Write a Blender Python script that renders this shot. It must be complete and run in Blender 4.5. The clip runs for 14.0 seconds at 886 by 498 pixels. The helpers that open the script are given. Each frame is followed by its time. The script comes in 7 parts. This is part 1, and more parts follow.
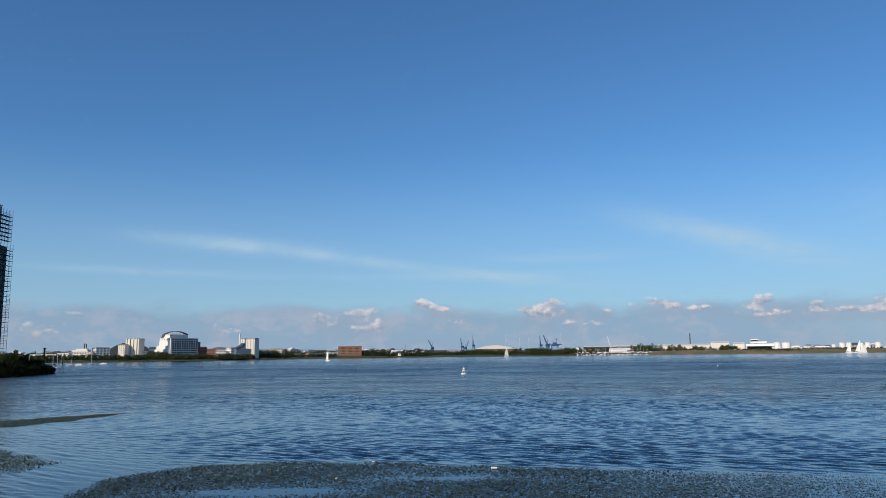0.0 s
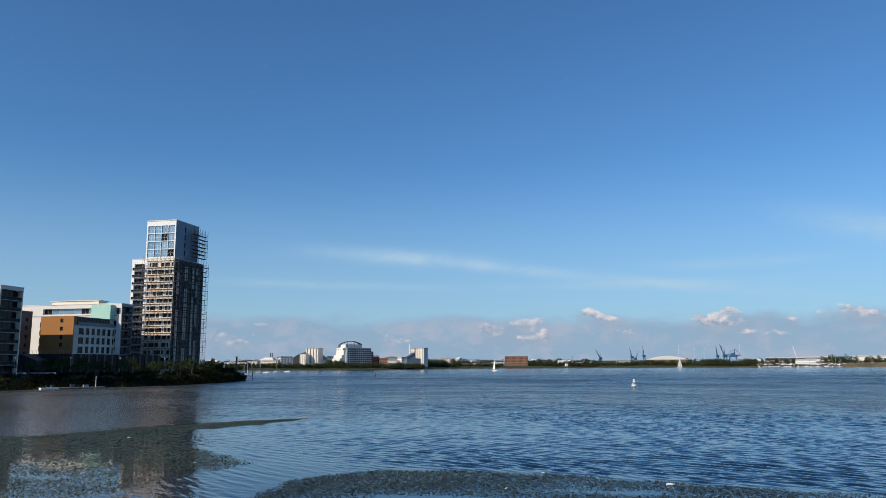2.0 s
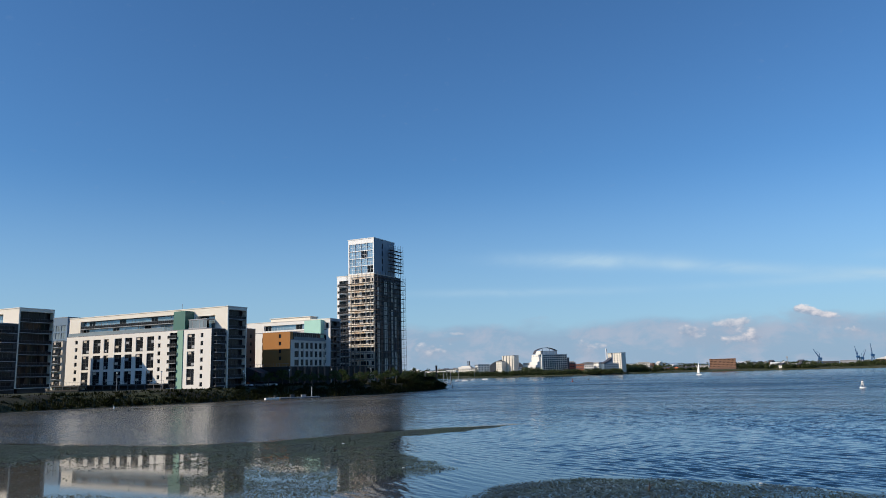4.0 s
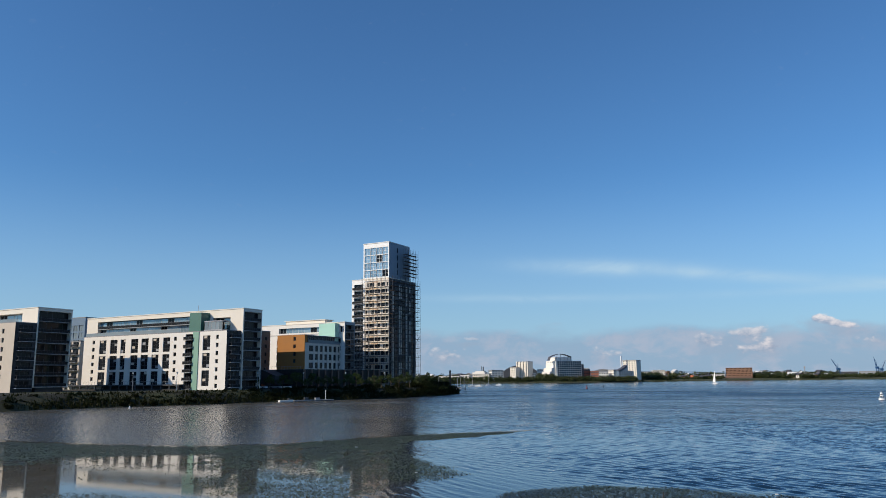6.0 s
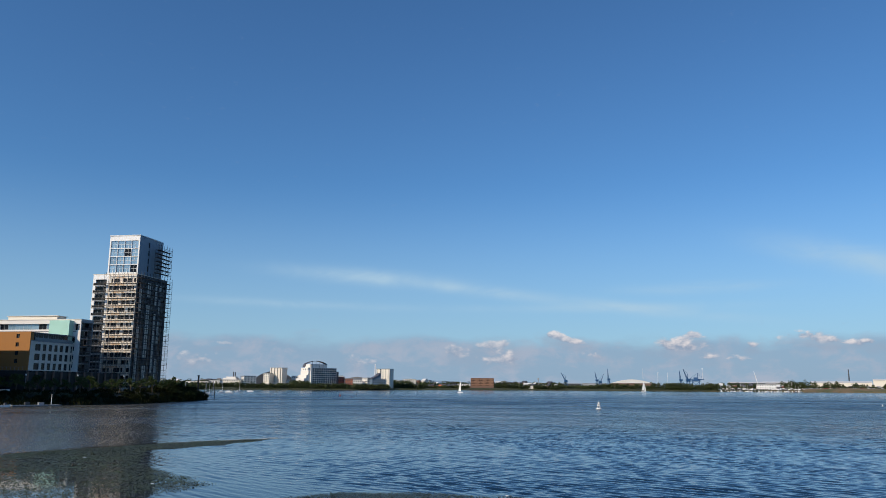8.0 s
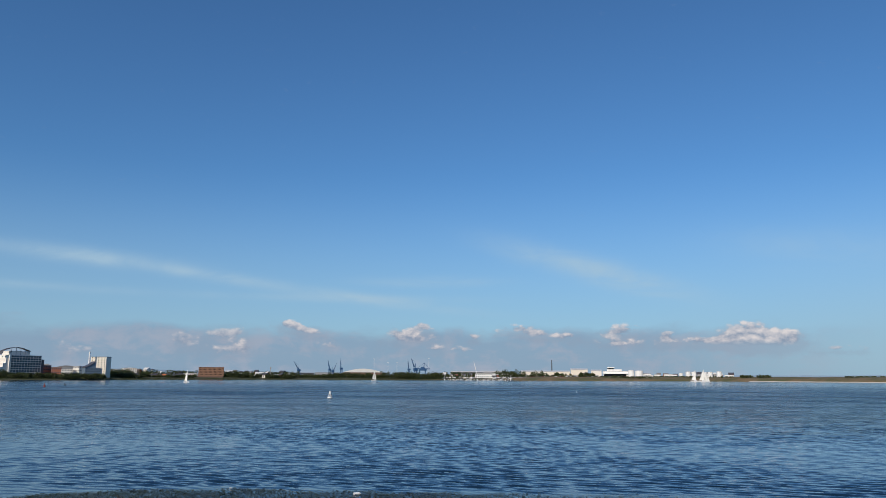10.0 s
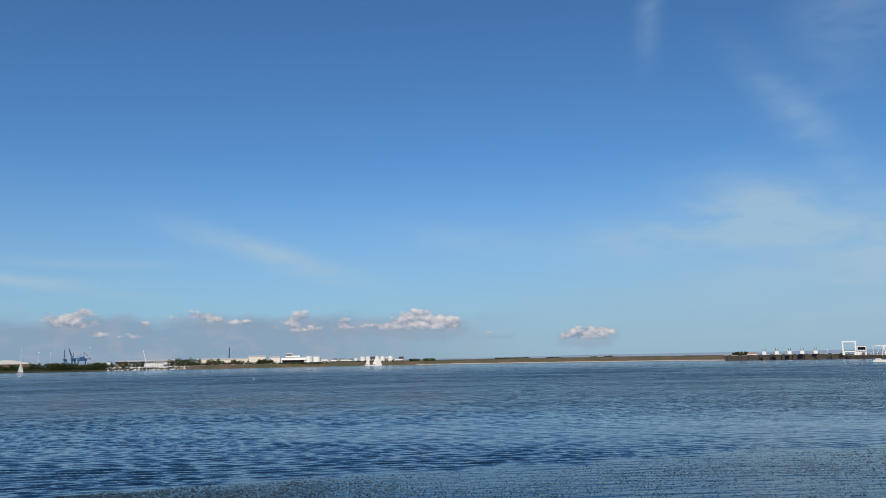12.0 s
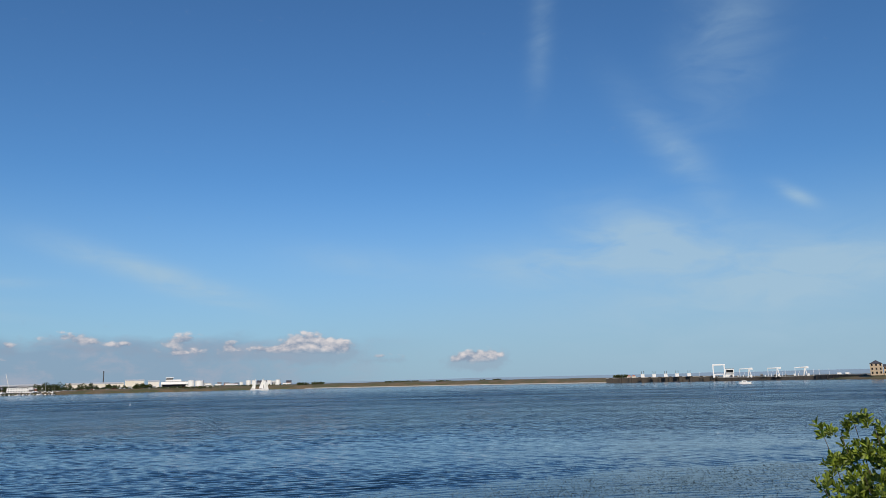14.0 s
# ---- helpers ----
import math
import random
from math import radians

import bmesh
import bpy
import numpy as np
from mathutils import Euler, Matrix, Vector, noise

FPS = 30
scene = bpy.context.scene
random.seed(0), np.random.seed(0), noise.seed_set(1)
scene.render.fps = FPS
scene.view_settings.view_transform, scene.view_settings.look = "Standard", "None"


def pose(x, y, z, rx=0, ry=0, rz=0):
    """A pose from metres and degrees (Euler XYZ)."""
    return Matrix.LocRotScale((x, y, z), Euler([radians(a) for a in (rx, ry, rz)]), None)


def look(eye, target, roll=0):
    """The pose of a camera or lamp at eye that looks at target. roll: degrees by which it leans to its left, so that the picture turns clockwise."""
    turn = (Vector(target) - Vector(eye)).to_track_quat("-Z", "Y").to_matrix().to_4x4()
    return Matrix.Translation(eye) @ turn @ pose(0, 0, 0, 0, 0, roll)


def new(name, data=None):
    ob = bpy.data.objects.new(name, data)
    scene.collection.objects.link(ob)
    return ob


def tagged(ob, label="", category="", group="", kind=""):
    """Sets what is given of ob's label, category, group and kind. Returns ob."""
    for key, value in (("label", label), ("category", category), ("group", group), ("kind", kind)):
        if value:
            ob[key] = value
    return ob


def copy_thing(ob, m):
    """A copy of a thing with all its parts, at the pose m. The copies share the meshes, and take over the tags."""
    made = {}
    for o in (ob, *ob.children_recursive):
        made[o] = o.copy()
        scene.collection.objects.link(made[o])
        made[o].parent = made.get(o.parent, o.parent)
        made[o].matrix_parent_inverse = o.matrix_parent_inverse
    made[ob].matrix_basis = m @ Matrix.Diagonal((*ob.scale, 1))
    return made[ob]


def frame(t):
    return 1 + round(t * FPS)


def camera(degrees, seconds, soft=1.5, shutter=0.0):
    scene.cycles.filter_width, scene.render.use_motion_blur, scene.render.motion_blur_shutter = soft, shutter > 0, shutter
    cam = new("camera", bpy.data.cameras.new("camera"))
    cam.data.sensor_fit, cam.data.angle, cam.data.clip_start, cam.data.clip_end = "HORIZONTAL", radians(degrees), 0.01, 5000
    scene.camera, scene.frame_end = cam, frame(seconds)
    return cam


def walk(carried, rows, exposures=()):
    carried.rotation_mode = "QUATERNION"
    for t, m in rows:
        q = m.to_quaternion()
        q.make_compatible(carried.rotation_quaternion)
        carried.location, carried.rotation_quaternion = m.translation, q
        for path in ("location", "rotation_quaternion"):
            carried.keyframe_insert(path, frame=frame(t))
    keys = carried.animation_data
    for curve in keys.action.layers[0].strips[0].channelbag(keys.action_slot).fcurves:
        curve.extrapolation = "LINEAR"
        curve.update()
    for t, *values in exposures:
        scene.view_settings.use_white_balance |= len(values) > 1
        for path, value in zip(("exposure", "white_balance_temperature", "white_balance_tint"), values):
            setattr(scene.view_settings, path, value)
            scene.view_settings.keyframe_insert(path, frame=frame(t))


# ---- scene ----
EYE = (0.0, 0.0, 6.5)
cam = camera(61.25, 14.0, soft=0.8)


def gaze(az, el, lean):
    """A camera pose at the viewing place: degrees right of +y, degrees up, degrees of lean."""
    a, e = radians(az), radians(el)
    return look(EYE, (EYE[0] + math.sin(a) * math.cos(e), EYE[1] + math.cos(a) * math.cos(e), EYE[2] + math.sin(e)), lean)


PATH = [
    (0.0, 0.147, 7.919, -0.597),
    (0.5, -2.642, 7.995, -0.742),
    (1.0, -5.883, 8.174, -0.699),
    (1.5, -9.211, 8.454, -0.481),
    (2.0, -12.460, 8.764, -0.242),
    (2.5, -15.650, 9.096, -0.267),
    (3.0, -19.306, 9.358, -0.560),
    (3.5, -23.284, 9.479, -0.996),
    (4.0, -27.022, 9.466, -1.396),
    (4.2, -28.312, 9.462, -1.477),
    (4.6, -30.501, 9.486, -1.585),
    (5.0, -31.373, 9.564, -1.425),
    (5.4, -30.999, 9.674, -1.101),
    (5.8, -29.453, 9.795, -0.717),
    (6.3, -25.983, 9.928, -0.306),
    (6.5, -24.434, 9.976, -0.157),
    (7.0, -19.990, 10.083, 0.130),
    (7.5, -15.103, 10.176, 0.314),
    (8.0, -9.980, 10.356, 0.391),
    (8.2, -7.977, 10.489, 0.505),
    (8.7, -3.027, 10.540, 0.585),
    (9.2, 1.812, 10.315, 0.560),
    (9.7, 6.795, 9.920, 0.440),
    (10.3, 13.322, 9.368, 0.184),
    (10.5, 15.573, 9.144, 0.179),
    (11.0, 21.443, 8.740, -0.180),
    (11.5, 27.767, 8.518, -0.561),
    (12.0, 34.161, 8.493, -1.039),
    (12.5, 39.888, 8.713, -1.242),
    (13.0, 43.742, 9.117, -1.227),
    (13.5, 44.809, 9.598, -1.221),
    (14.0, 42.522, 10.075, -1.261),
]
walk(cam, [(t, gaze(az, el, lean)) for t, az, el, lean in PATH],
     exposures=[(0.0, -0.13), (2.0, -0.06), (4.2, 0.0), (6.4, -0.03), (8.2, -0.12), (11.0, -0.3), (14.0, -0.27)])

# ---- world and sun ----
SUN_AZ, SUN_EL = 220.0, 31.0
world = bpy.data.worlds.new("sky")
scene.world = world
world.use_nodes = True


class Ex:
    """A value of a node tree with plain arithmetic."""

    def __init__(self, tree, value):
        self.tree, self.value = tree, value

    def op(self, kind, *others):
        n = self.tree.nodes.new("ShaderNodeMath")
        n.operation = kind
        for slot, o in zip(n.inputs, (self, *others)):
            v = o.value if isinstance(o, Ex) else o
            if isinstance(v, (int, float)):
                slot.default_value = v
            else:
                self.tree.links.new(v, slot)
        return Ex(self.tree, n.outputs[0])

    def __add__(self, o):
        return self.op("ADD", o)

    def __sub__(self, o):
        return self.op("SUBTRACT", o)

    def __mul__(self, o):
        return self.op("MULTIPLY", o)

    def __truediv__(self, o):
        return self.op("DIVIDE", o)

    def smooth(self, a, b):
        n = self.tree.nodes.new("ShaderNodeMapRange")
        n.interpolation_type = "SMOOTHSTEP"
        self.tree.links.new(self.value, n.inputs[0])
        n.inputs[1].default_value, n.inputs[2].default_value = a, b
        return Ex(self.tree, n.outputs[0])

    def clamp(self):
        return self.op("MINIMUM", 1.0).op("MAXIMUM", 0.0)


def combine(tree, x, y, z=0.0):
    n = tree.nodes.new("ShaderNodeCombineXYZ")
    for slot, o in zip(n.inputs, (x, y, z)):
        if isinstance(o, Ex):
            tree.links.new(o.value, slot)
        else:
            slot.default_value = o
    return n.outputs[0]


def noise_of(tree, vec, scale, detail=4.0, rough=0.5, distort=0.0):
    n = tree.nodes.new("ShaderNodeTexNoise")
    n.inputs["Scale"].default_value, n.inputs["Detail"].default_value = scale, detail
    n.inputs["Roughness"].default_value, n.inputs["Distortion"].default_value = rough, distort
    tree.links.new(vec, n.inputs["Vector"])
    return Ex(tree, n.outputs["Fac"])


def mixed(tree, fac, a, b):
    n = tree.nodes.new("ShaderNodeMix")
    n.data_type = "RGBA"
    for slot, o in ((n.inputs[0], fac), (n.inputs[6], a), (n.inputs[7], b)):
        v = o.value if isinstance(o, Ex) else o
        if isinstance(v, (int, float, tuple)):
            slot.default_value = (*v, 1.0) if isinstance(v, tuple) else v
        else:
            tree.links.new(v, slot)
    return n.outputs[2]


def build_sky():
    t = world.node_tree
    bg = t.nodes["Background"]
    sky = t.nodes.new("ShaderNodeTexSky")
    sky.sky_type, sky.sun_disc = "NISHITA", False
    sky.sun_elevation, sky.sun_rotation = radians(SUN_EL), radians(SUN_AZ)
    sky.air_density, sky.dust_density, sky.ozone_density = 1.0, 0.3, 3.0
    co = t.nodes.new("ShaderNodeTexCoord")
    sep = t.nodes.new("ShaderNodeSeparateXYZ")
    t.links.new(co.outputs["Generated"], sep.inputs[0])
    x, y, z = (Ex(t, o) for o in sep.outputs)
    az = x.op("ARCTAN2", y) * (180 / math.pi)
    el = z.op("ARCSINE") * (180 / math.pi)

    place = combine(t, az, el)

    def blob(before, a, e, wa, we, turn=0.0):
        """A soft oval at that place, and the place within it in its own axes; it is worked out after the sum before it."""
        here = place
        if isinstance(before, Ex):
            n = t.nodes.new("ShaderNodeVectorMath")
            n.operation = "MULTIPLY_ADD"
            t.links.new(before.value, n.inputs[0])
            n.inputs[1].default_value = (1e-7, 1e-7, 0)
            t.links.new(place, n.inputs[2])
            here = n.outputs[0]
        n = t.nodes.new("ShaderNodeMapping")
        n.vector_type = "TEXTURE"
        n.inputs["Location"].default_value = (a, e, 0)
        n.inputs["Rotation"].default_value = (0, 0, radians(turn))
        n.inputs["Scale"].default_value = (wa, we, 1)
        t.links.new(here, n.inputs["Vector"])
        q = t.nodes.new("ShaderNodeVectorMath")
        q.operation = "DOT_PRODUCT"
        t.links.new(n.outputs[0], q.inputs[0])
        t.links.new(n.outputs[0], q.inputs[1])
        g = t.nodes.new("ShaderNodeMath")
        g.operation = "POWER"
        g.inputs[0].default_value = math.exp(-1)
        t.links.new(q.outputs["Value"], g.inputs[1])
        return Ex(t, g.outputs[0]), n.outputs[0]

    def total(rows, tilt=False):
        """The sum of the blobs; tilt: each weighed by how high in it a place lies."""
        out = 0.0
        for amp, *row in rows:
            g, inner = blob(out, *row)
            if tilt:
                n = t.nodes.new("ShaderNodeSeparateXYZ")
                t.links.new(inner, n.inputs[0])
                g = g * Ex(t, n.outputs[1])
            out = g.op("MULTIPLY_ADD", amp, out)
        return out

    # low heaped clouds: strength, place (degrees right, degrees up), half widths, slant
    rows = [
        (1.2, -0.6, 3.5, 1.5, 0.34, -14), (0.8, -1.6, 3.85, 0.5, 0.3), (1.0, -5.9, 3.1, 1.4, 0.5), (0.95, -5.6, 2.0, 1.7, 0.5), (0.95, -8.9, 2.5, 1.0, 0.55),
        (1.1, 7.5, 3.0, 1.9, 0.6), (1.0, 8.4, 3.75, 0.6, 0.28), (0.8, 12.35, 3.0, 0.5, 0.3), (0.7, 15.6, 3.6, 2.2, 0.35), (1.0, 17.1, 3.25, 0.7, 0.25),
        (0.9, 19.2, 3.05, 1.1, 0.25), (0.95, 23.3, 3.4, 1.4, 0.5), (0.7, 23.6, 2.5, 2.2, 0.4), (1.1, 26.6, 3.0, 0.5, 0.45), (1.8, 32.0, 3.0, 1.5, 0.75), (1.4, 34.2, 2.75, 1.3, 0.55),
        (1.0, 29.6, 2.65, 2.2, 0.3), (0.7, 37.8, 2.05, 1.6, 0.25), (1.4, 44.3, 1.8, 1.3, 0.5), (1.1, 46.0, 1.9, 0.9, 0.5),
        (0.75, -28.3, 1.8, 1.9, 0.65), (0.75, -16.4, 1.8, 1.5, 0.5), (0.6, -22.1, 1.6, 0.9, 0.5), (0.75, -26.1, 2.95, 1.1, 0.18),
        (0.7, -47.0, 2.2, 4.0, 0.6), (0.6, 10.6, 2.0, 2.2, 0.35), (0.6, 0.9, 2.3, 1.6, 0.3)]
    heaps = total(rows)
    crown = total(rows, True)
    base = total([(amp, a, e - 0.35, wa * 1.5, we * 1.35, *turn) for amp, a, e, wa, we, *turn in rows])
    # thin high streaks
    streaks = total([
        (1.0, -16.0, 8.15, 5.5, 0.55, -3), (0.8, -7.0, 7.15, 7.5, 0.4, -6), (0.7, 5.0, 5.6, 7.0, 0.4, -6), (0.8, 9.0, 7.15, 4.2, 0.38, 0), (0.6, -21.0, 5.95, 7.0, 0.3, -1),
        (0.5, 1.5, 5.8, 9.0, 0.3, 0), (0.9, 19.8, 8.5, 5.5, 0.9, -15), (0.7, 25.2, 6.8, 4.0, 0.8, -15), (0.4, 36.0, 9.0, 5.0, 1.2, -6),
        (1.0, 57.8, 9.9, 5.0, 2.4, -14), (1.1, 70.0, 7.2, 5.5, 1.5, 4), (1.0, 68.5, 12.3, 1.3, 0.45, -34), (0.7, 49.5, 8.5, 5.0, 1.5, -4),
        (0.3, 50.9, 26.0, 4.0, 0.9, 82), (0.42, 60.4, 16.5, 5.0, 1.3, -52), (0.4, 65.0, 24.0, 6.0, 3.0, 65), (0.5, 64.0, 4.0, 15.0, 4.5), (0.5, 63.0, 8.0, 8.0, 3.0)])
    flat = combine(t, az, el * 1.6)
    puff = noise_of(t, flat, 0.9, 6.0, 0.58, 0.2)
    cell = t.nodes.new("ShaderNodeTexVoronoi")
    cell.feature = "SMOOTH_F1"
    cell.inputs["Scale"].default_value, cell.inputs["Smoothness"].default_value = 1.5, 0.35
    t.links.new(combine(t, az + (puff - 0.5) * 0.9, el * 1.5 + (puff - 0.5) * 0.7), cell.inputs["Vector"])
    knob = Ex(t, cell.outputs["Distance"]) * -1.0 + 0.45
    body = (heaps * 0.9 + (puff - 0.5) * 1.7 + knob * 0.55).smooth(0.30, 0.78) * heaps.smooth(0.08, 0.4) * (crown / (heaps + 0.15)).smooth(-1.15, -0.1)
    veil_edge = noise_of(t, combine(t, az * 0.35, el * 0.9), 0.6, 4.0)
    veil = (el * -1.0 + 3.55 + (veil_edge - 0.5) * 2.6).smooth(-0.35, 0.9) * (az * -1.0).smooth(-44.0, -22.0)
    shade = noise_of(t, combine(t, az - 0.15, el * 1.6 + 0.45), 0.9, 5.0, 0.58)
    lit = ((puff - shade) * 2.4 + crown / (heaps + 0.15) * 0.42 + knob * 0.5 + heaps * 0.18 + 0.22).clamp()
    wisp = noise_of(t, combine(t, az * 0.20 + el * 0.12, el * 0.55 - az * 0.02), 0.9, 5.0, 0.55, 0.8)
    film_fac = (streaks * (wisp * 2.2 - 0.35)).clamp() * 0.72
    haze = (el.op("ABSOLUTE") * -1.0).smooth(-16.0, 0.5) * (az.smooth(15.0, 50.0) * 0.22 + 1.0)
    tuned = t.nodes.new("ShaderNodeMix")
    tuned.data_type, tuned.blend_type = "RGBA", "MULTIPLY"
    tuned.inputs[0].default_value = 1.0
    tuned.inputs[7].default_value = (*SKY_TINT, 1.0)
    t.links.new(sky.outputs[0], tuned.inputs[6])
    c = mixed(t, haze * 0.7, tuned.outputs[2], HAZE)
    c = mixed(t, film_fac, c, CIRRUS)
    c = mixed(t, veil * 0.75, c, VEIL)
    soft = noise_of(t, combine(t, az + 40.0, el * 1.6), 0.35, 6.0, 0.6, 0.3).smooth(0.44, 0.68)
    c = mixed(t, veil * soft * 0.75, c, VEIL_LIT)
    under = (base * 0.8 + (puff - 0.5) * 1.3).smooth(0.15, 0.9)
    c = mixed(t, under * 0.42, c, HEAP_BASE)
    tone = mixed(t, lit, HEAP_DARK, HEAP_LIT)
    c = mixed(t, body * (az.smooth(-12.0, -1.0) * 0.42 + 0.4), c, tone)
    t.links.new(c, bg.inputs["Color"])
    bg.inputs["Strength"].default_value = SKY_STRENGTH


SKY_STRENGTH = 0.1
SKY_TINT = (0.57, 0.94, 1.24)
HAZE, CIRRUS, VEIL = (3.6, 5.3, 7.0), (4.6, 6.5, 8.0), (2.75, 3.9, 5.5)
VEIL_LIT = (4.3, 4.85, 6.0)
HEAP_BASE = (3.4, 4.1, 5.3)
HEAP_DARK, HEAP_LIT = (3.0, 3.65, 4.9), (9.4, 8.5, 8.3)
build_sky()

lamp = bpy.data.lights.new("sun", "SUN")
lamp.energy, lamp.angle, lamp.color = 4.4, radians(0.53), (1.0, 0.86, 0.68)
sun = new("sun", lamp)
sun.matrix_world = look((0, 0, 0), tuple(-c for c in (math.sin(radians(SUN_AZ)) * math.cos(radians(SUN_EL)),
                                                       math.cos(radians(SUN_AZ)) * math.cos(radians(SUN_EL)), math.sin(radians(SUN_EL)))))

# ---- materials ----


def mat(name, color, rough=0.7, metal=0.0, var=0.18, scale=0.4, fine=6.0, bump=0.0, each=0.0, spec=0.5):
    """A surface with broad stains, fine grain and, by each, a tone of its own for every object."""
    m = bpy.data.materials.new(name)
    m.use_nodes = True
    t = m.node_tree
    b = t.nodes["Principled BSDF"]
    geo = t.nodes.new("ShaderNodeNewGeometry")
    pos = geo.outputs["Position"]
    broad = noise_of(t, pos, scale, 3.0)
    grain = noise_of(t, pos, fine, 3.0)
    f = (broad - 0.5) * (2.0 * var) + (grain - 0.5) * var + 1.0
    if each:
        info = t.nodes.new("ShaderNodeObjectInfo")
        f = f + (Ex(t, info.outputs["Random"]) - 0.5) * each
    n = t.nodes.new("ShaderNodeVectorMath")
    n.operation = "SCALE"
    n.inputs[0].default_value = color
    t.links.new(f.value, n.inputs["Scale"])
    t.links.new(n.outputs[0], b.inputs["Base Color"])
    b.inputs["Metallic"].default_value = metal
    b.inputs["Specular IOR Level"].default_value = spec
    r = (broad - 0.5) * 0.25 + rough
    t.links.new(r.clamp().value, b.inputs["Roughness"])
    if bump:
        bn = t.nodes.new("ShaderNodeBump")
        bn.inputs["Distance"].default_value = bump
        t.links.new(grain.value, bn.inputs["Height"])
        t.links.new(bn.outputs[0], b.inputs["Normal"])
    return m


M_WHITE = mat("white_render", (0.74, 0.71, 0.66), 0.8, var=0.07, each=0.03)
M_CREAM = mat("cream_cladding", (0.72, 0.67, 0.58), 0.75, var=0.07)
M_BEIGE = mat("beige_brick", (0.52, 0.46, 0.39), 0.85, var=0.12)
M_GREY = mat("grey_cladding", (0.30, 0.31, 0.33), 0.6, var=0.12, each=0.1)
M_DARK = mat("dark_cladding", (0.06, 0.065, 0.075), 0.5, var=0.2, each=0.2)
M_ORANGE = mat("orange_brick", (0.37, 0.165, 0.045), 0.85, var=0.12, fine=3.0)
M_BROWN = mat("brown_brick", (0.16, 0.10, 0.075), 0.85, var=0.15)
M_REDBRICK = mat("red_brick", (0.30, 0.11, 0.07), 0.85, var=0.2, each=0.15)
M_YELLOWBRICK = mat("yellow_brick", (0.50, 0.39, 0.27), 0.85, var=0.15, each=0.1)
# Shade on the return walls and the tower side is put into this colour.
M_DARKENED = mat("darkened_render", (0.035, 0.037, 0.042), 0.7, var=0.15)
# Near black: the shade on podium and parking deck is put into this colour.
M_SHADEBRICK = mat("shade_dark_brick", (0.028, 0.027, 0.027), 0.85, var=0.25)
M_TAN = mat("tan_office_cladding", (0.27, 0.145, 0.09), 0.8, var=0.12)
M_GREEN = mat("green_panel", (0.05, 0.15, 0.12), 0.5, var=0.1)
M_PALEGREEN = mat("pale_green_panel", (0.20, 0.36, 0.28), 0.55, var=0.1)
M_MINT = mat("mint_panel", (0.36, 0.62, 0.52), 0.5, var=0.06)
M_BLUEGREY = mat("blue_grey_panel", (0.13, 0.185, 0.25), 0.4, var=0.1)
M_SIDEBEIGE = mat("weathered_beige_brick", (0.60, 0.53, 0.45), 0.85, var=0.12)
M_CONCRETE = mat("concrete", (0.36, 0.35, 0.33), 0.85, var=0.2)
M_STONE = mat("dock_stone", (0.075, 0.065, 0.055), 0.9, var=0.35, scale=0.15, fine=1.5)
M_ROOF = mat("grey_roof", (0.22, 0.22, 0.23), 0.7, var=0.15, each=0.2)
M_SLATE = mat("dark_slate_roof", (0.07, 0.07, 0.085), 0.6, var=0.2)
M_METALROOF = mat("pale_metal_roof", (0.66, 0.66, 0.64), 0.5, var=0.1)
M_STEEL = mat("galvanised_steel", (0.30, 0.31, 0.33), 0.5, 0.7, var=0.2)
M_BOARD = mat("scaffold_board", (0.16, 0.11, 0.07), 0.85, var=0.2, each=0.3)
M_BAREWALL = mat("bare_pale_boarding", (0.78, 0.68, 0.57), 0.85, var=0.15)
M_TUBE = mat("weathered_scaffold_tube", (0.13, 0.13, 0.14), 0.55, 0.5, var=0.2)
M_SHINGLE = mat("pale_shingle", (0.55, 0.51, 0.45), 0.9, var=0.3, scale=0.05)
M_INSUL = mat("pale_insulation_board", (0.70, 0.50, 0.34), 0.85, var=0.15, each=0.25)
M_CRANE = mat("blue_crane_paint", (0.018, 0.08, 0.20), 0.5, var=0.15)
M_WPAINT = mat("white_paint", (0.80, 0.80, 0.79), 0.45, var=0.04)
M_SAIL = mat("white_sailcloth", (0.85, 0.84, 0.80), 0.8, var=0.05)
M_BLACK = mat("black_paint", (0.02, 0.02, 0.022), 0.5)
M_RED = mat("red_paint", (0.22, 0.03, 0.025), 0.5)
M_ROOFTILE = mat("orange_roof_tile", (0.55, 0.17, 0.07), 0.8, var=0.2, each=0.2)
M_BARK = mat("bark", (0.10, 0.075, 0.05), 0.9, fine=20.0, bump=0.01)
M_TIMBER = mat("weathered_timber", (0.05, 0.042, 0.035), 0.85)


def glass_mat(name, color, rough):
    m = mat(name, color, rough, var=0.3, scale=0.25, each=0.5, spec=0.16)
    m.node_tree.nodes["Principled BSDF"].inputs["IOR"].default_value = 1.45
    return m


M_GLASS = glass_mat("window_glass", (0.012, 0.014, 0.017), 0.06)
M_SMOKE = mat("smoked_railing_glass", (0.016, 0.018, 0.02), 0.4, spec=0.08)
M_FARGLASS = mat("far_window_glass", (0.055, 0.08, 0.105), 0.2, var=0.2, each=0.6)
# Pale blue base: part of the sky's reflection is put into the glass colour.
M_SKYGLASS = mat("sky_toned_glass", (0.27, 0.38, 0.45), 0.12, 0.4, var=0.15, each=0.4)
M_PALEGLASS = glass_mat("pale_curtained_glass", (0.20, 0.25, 0.28), 0.12)


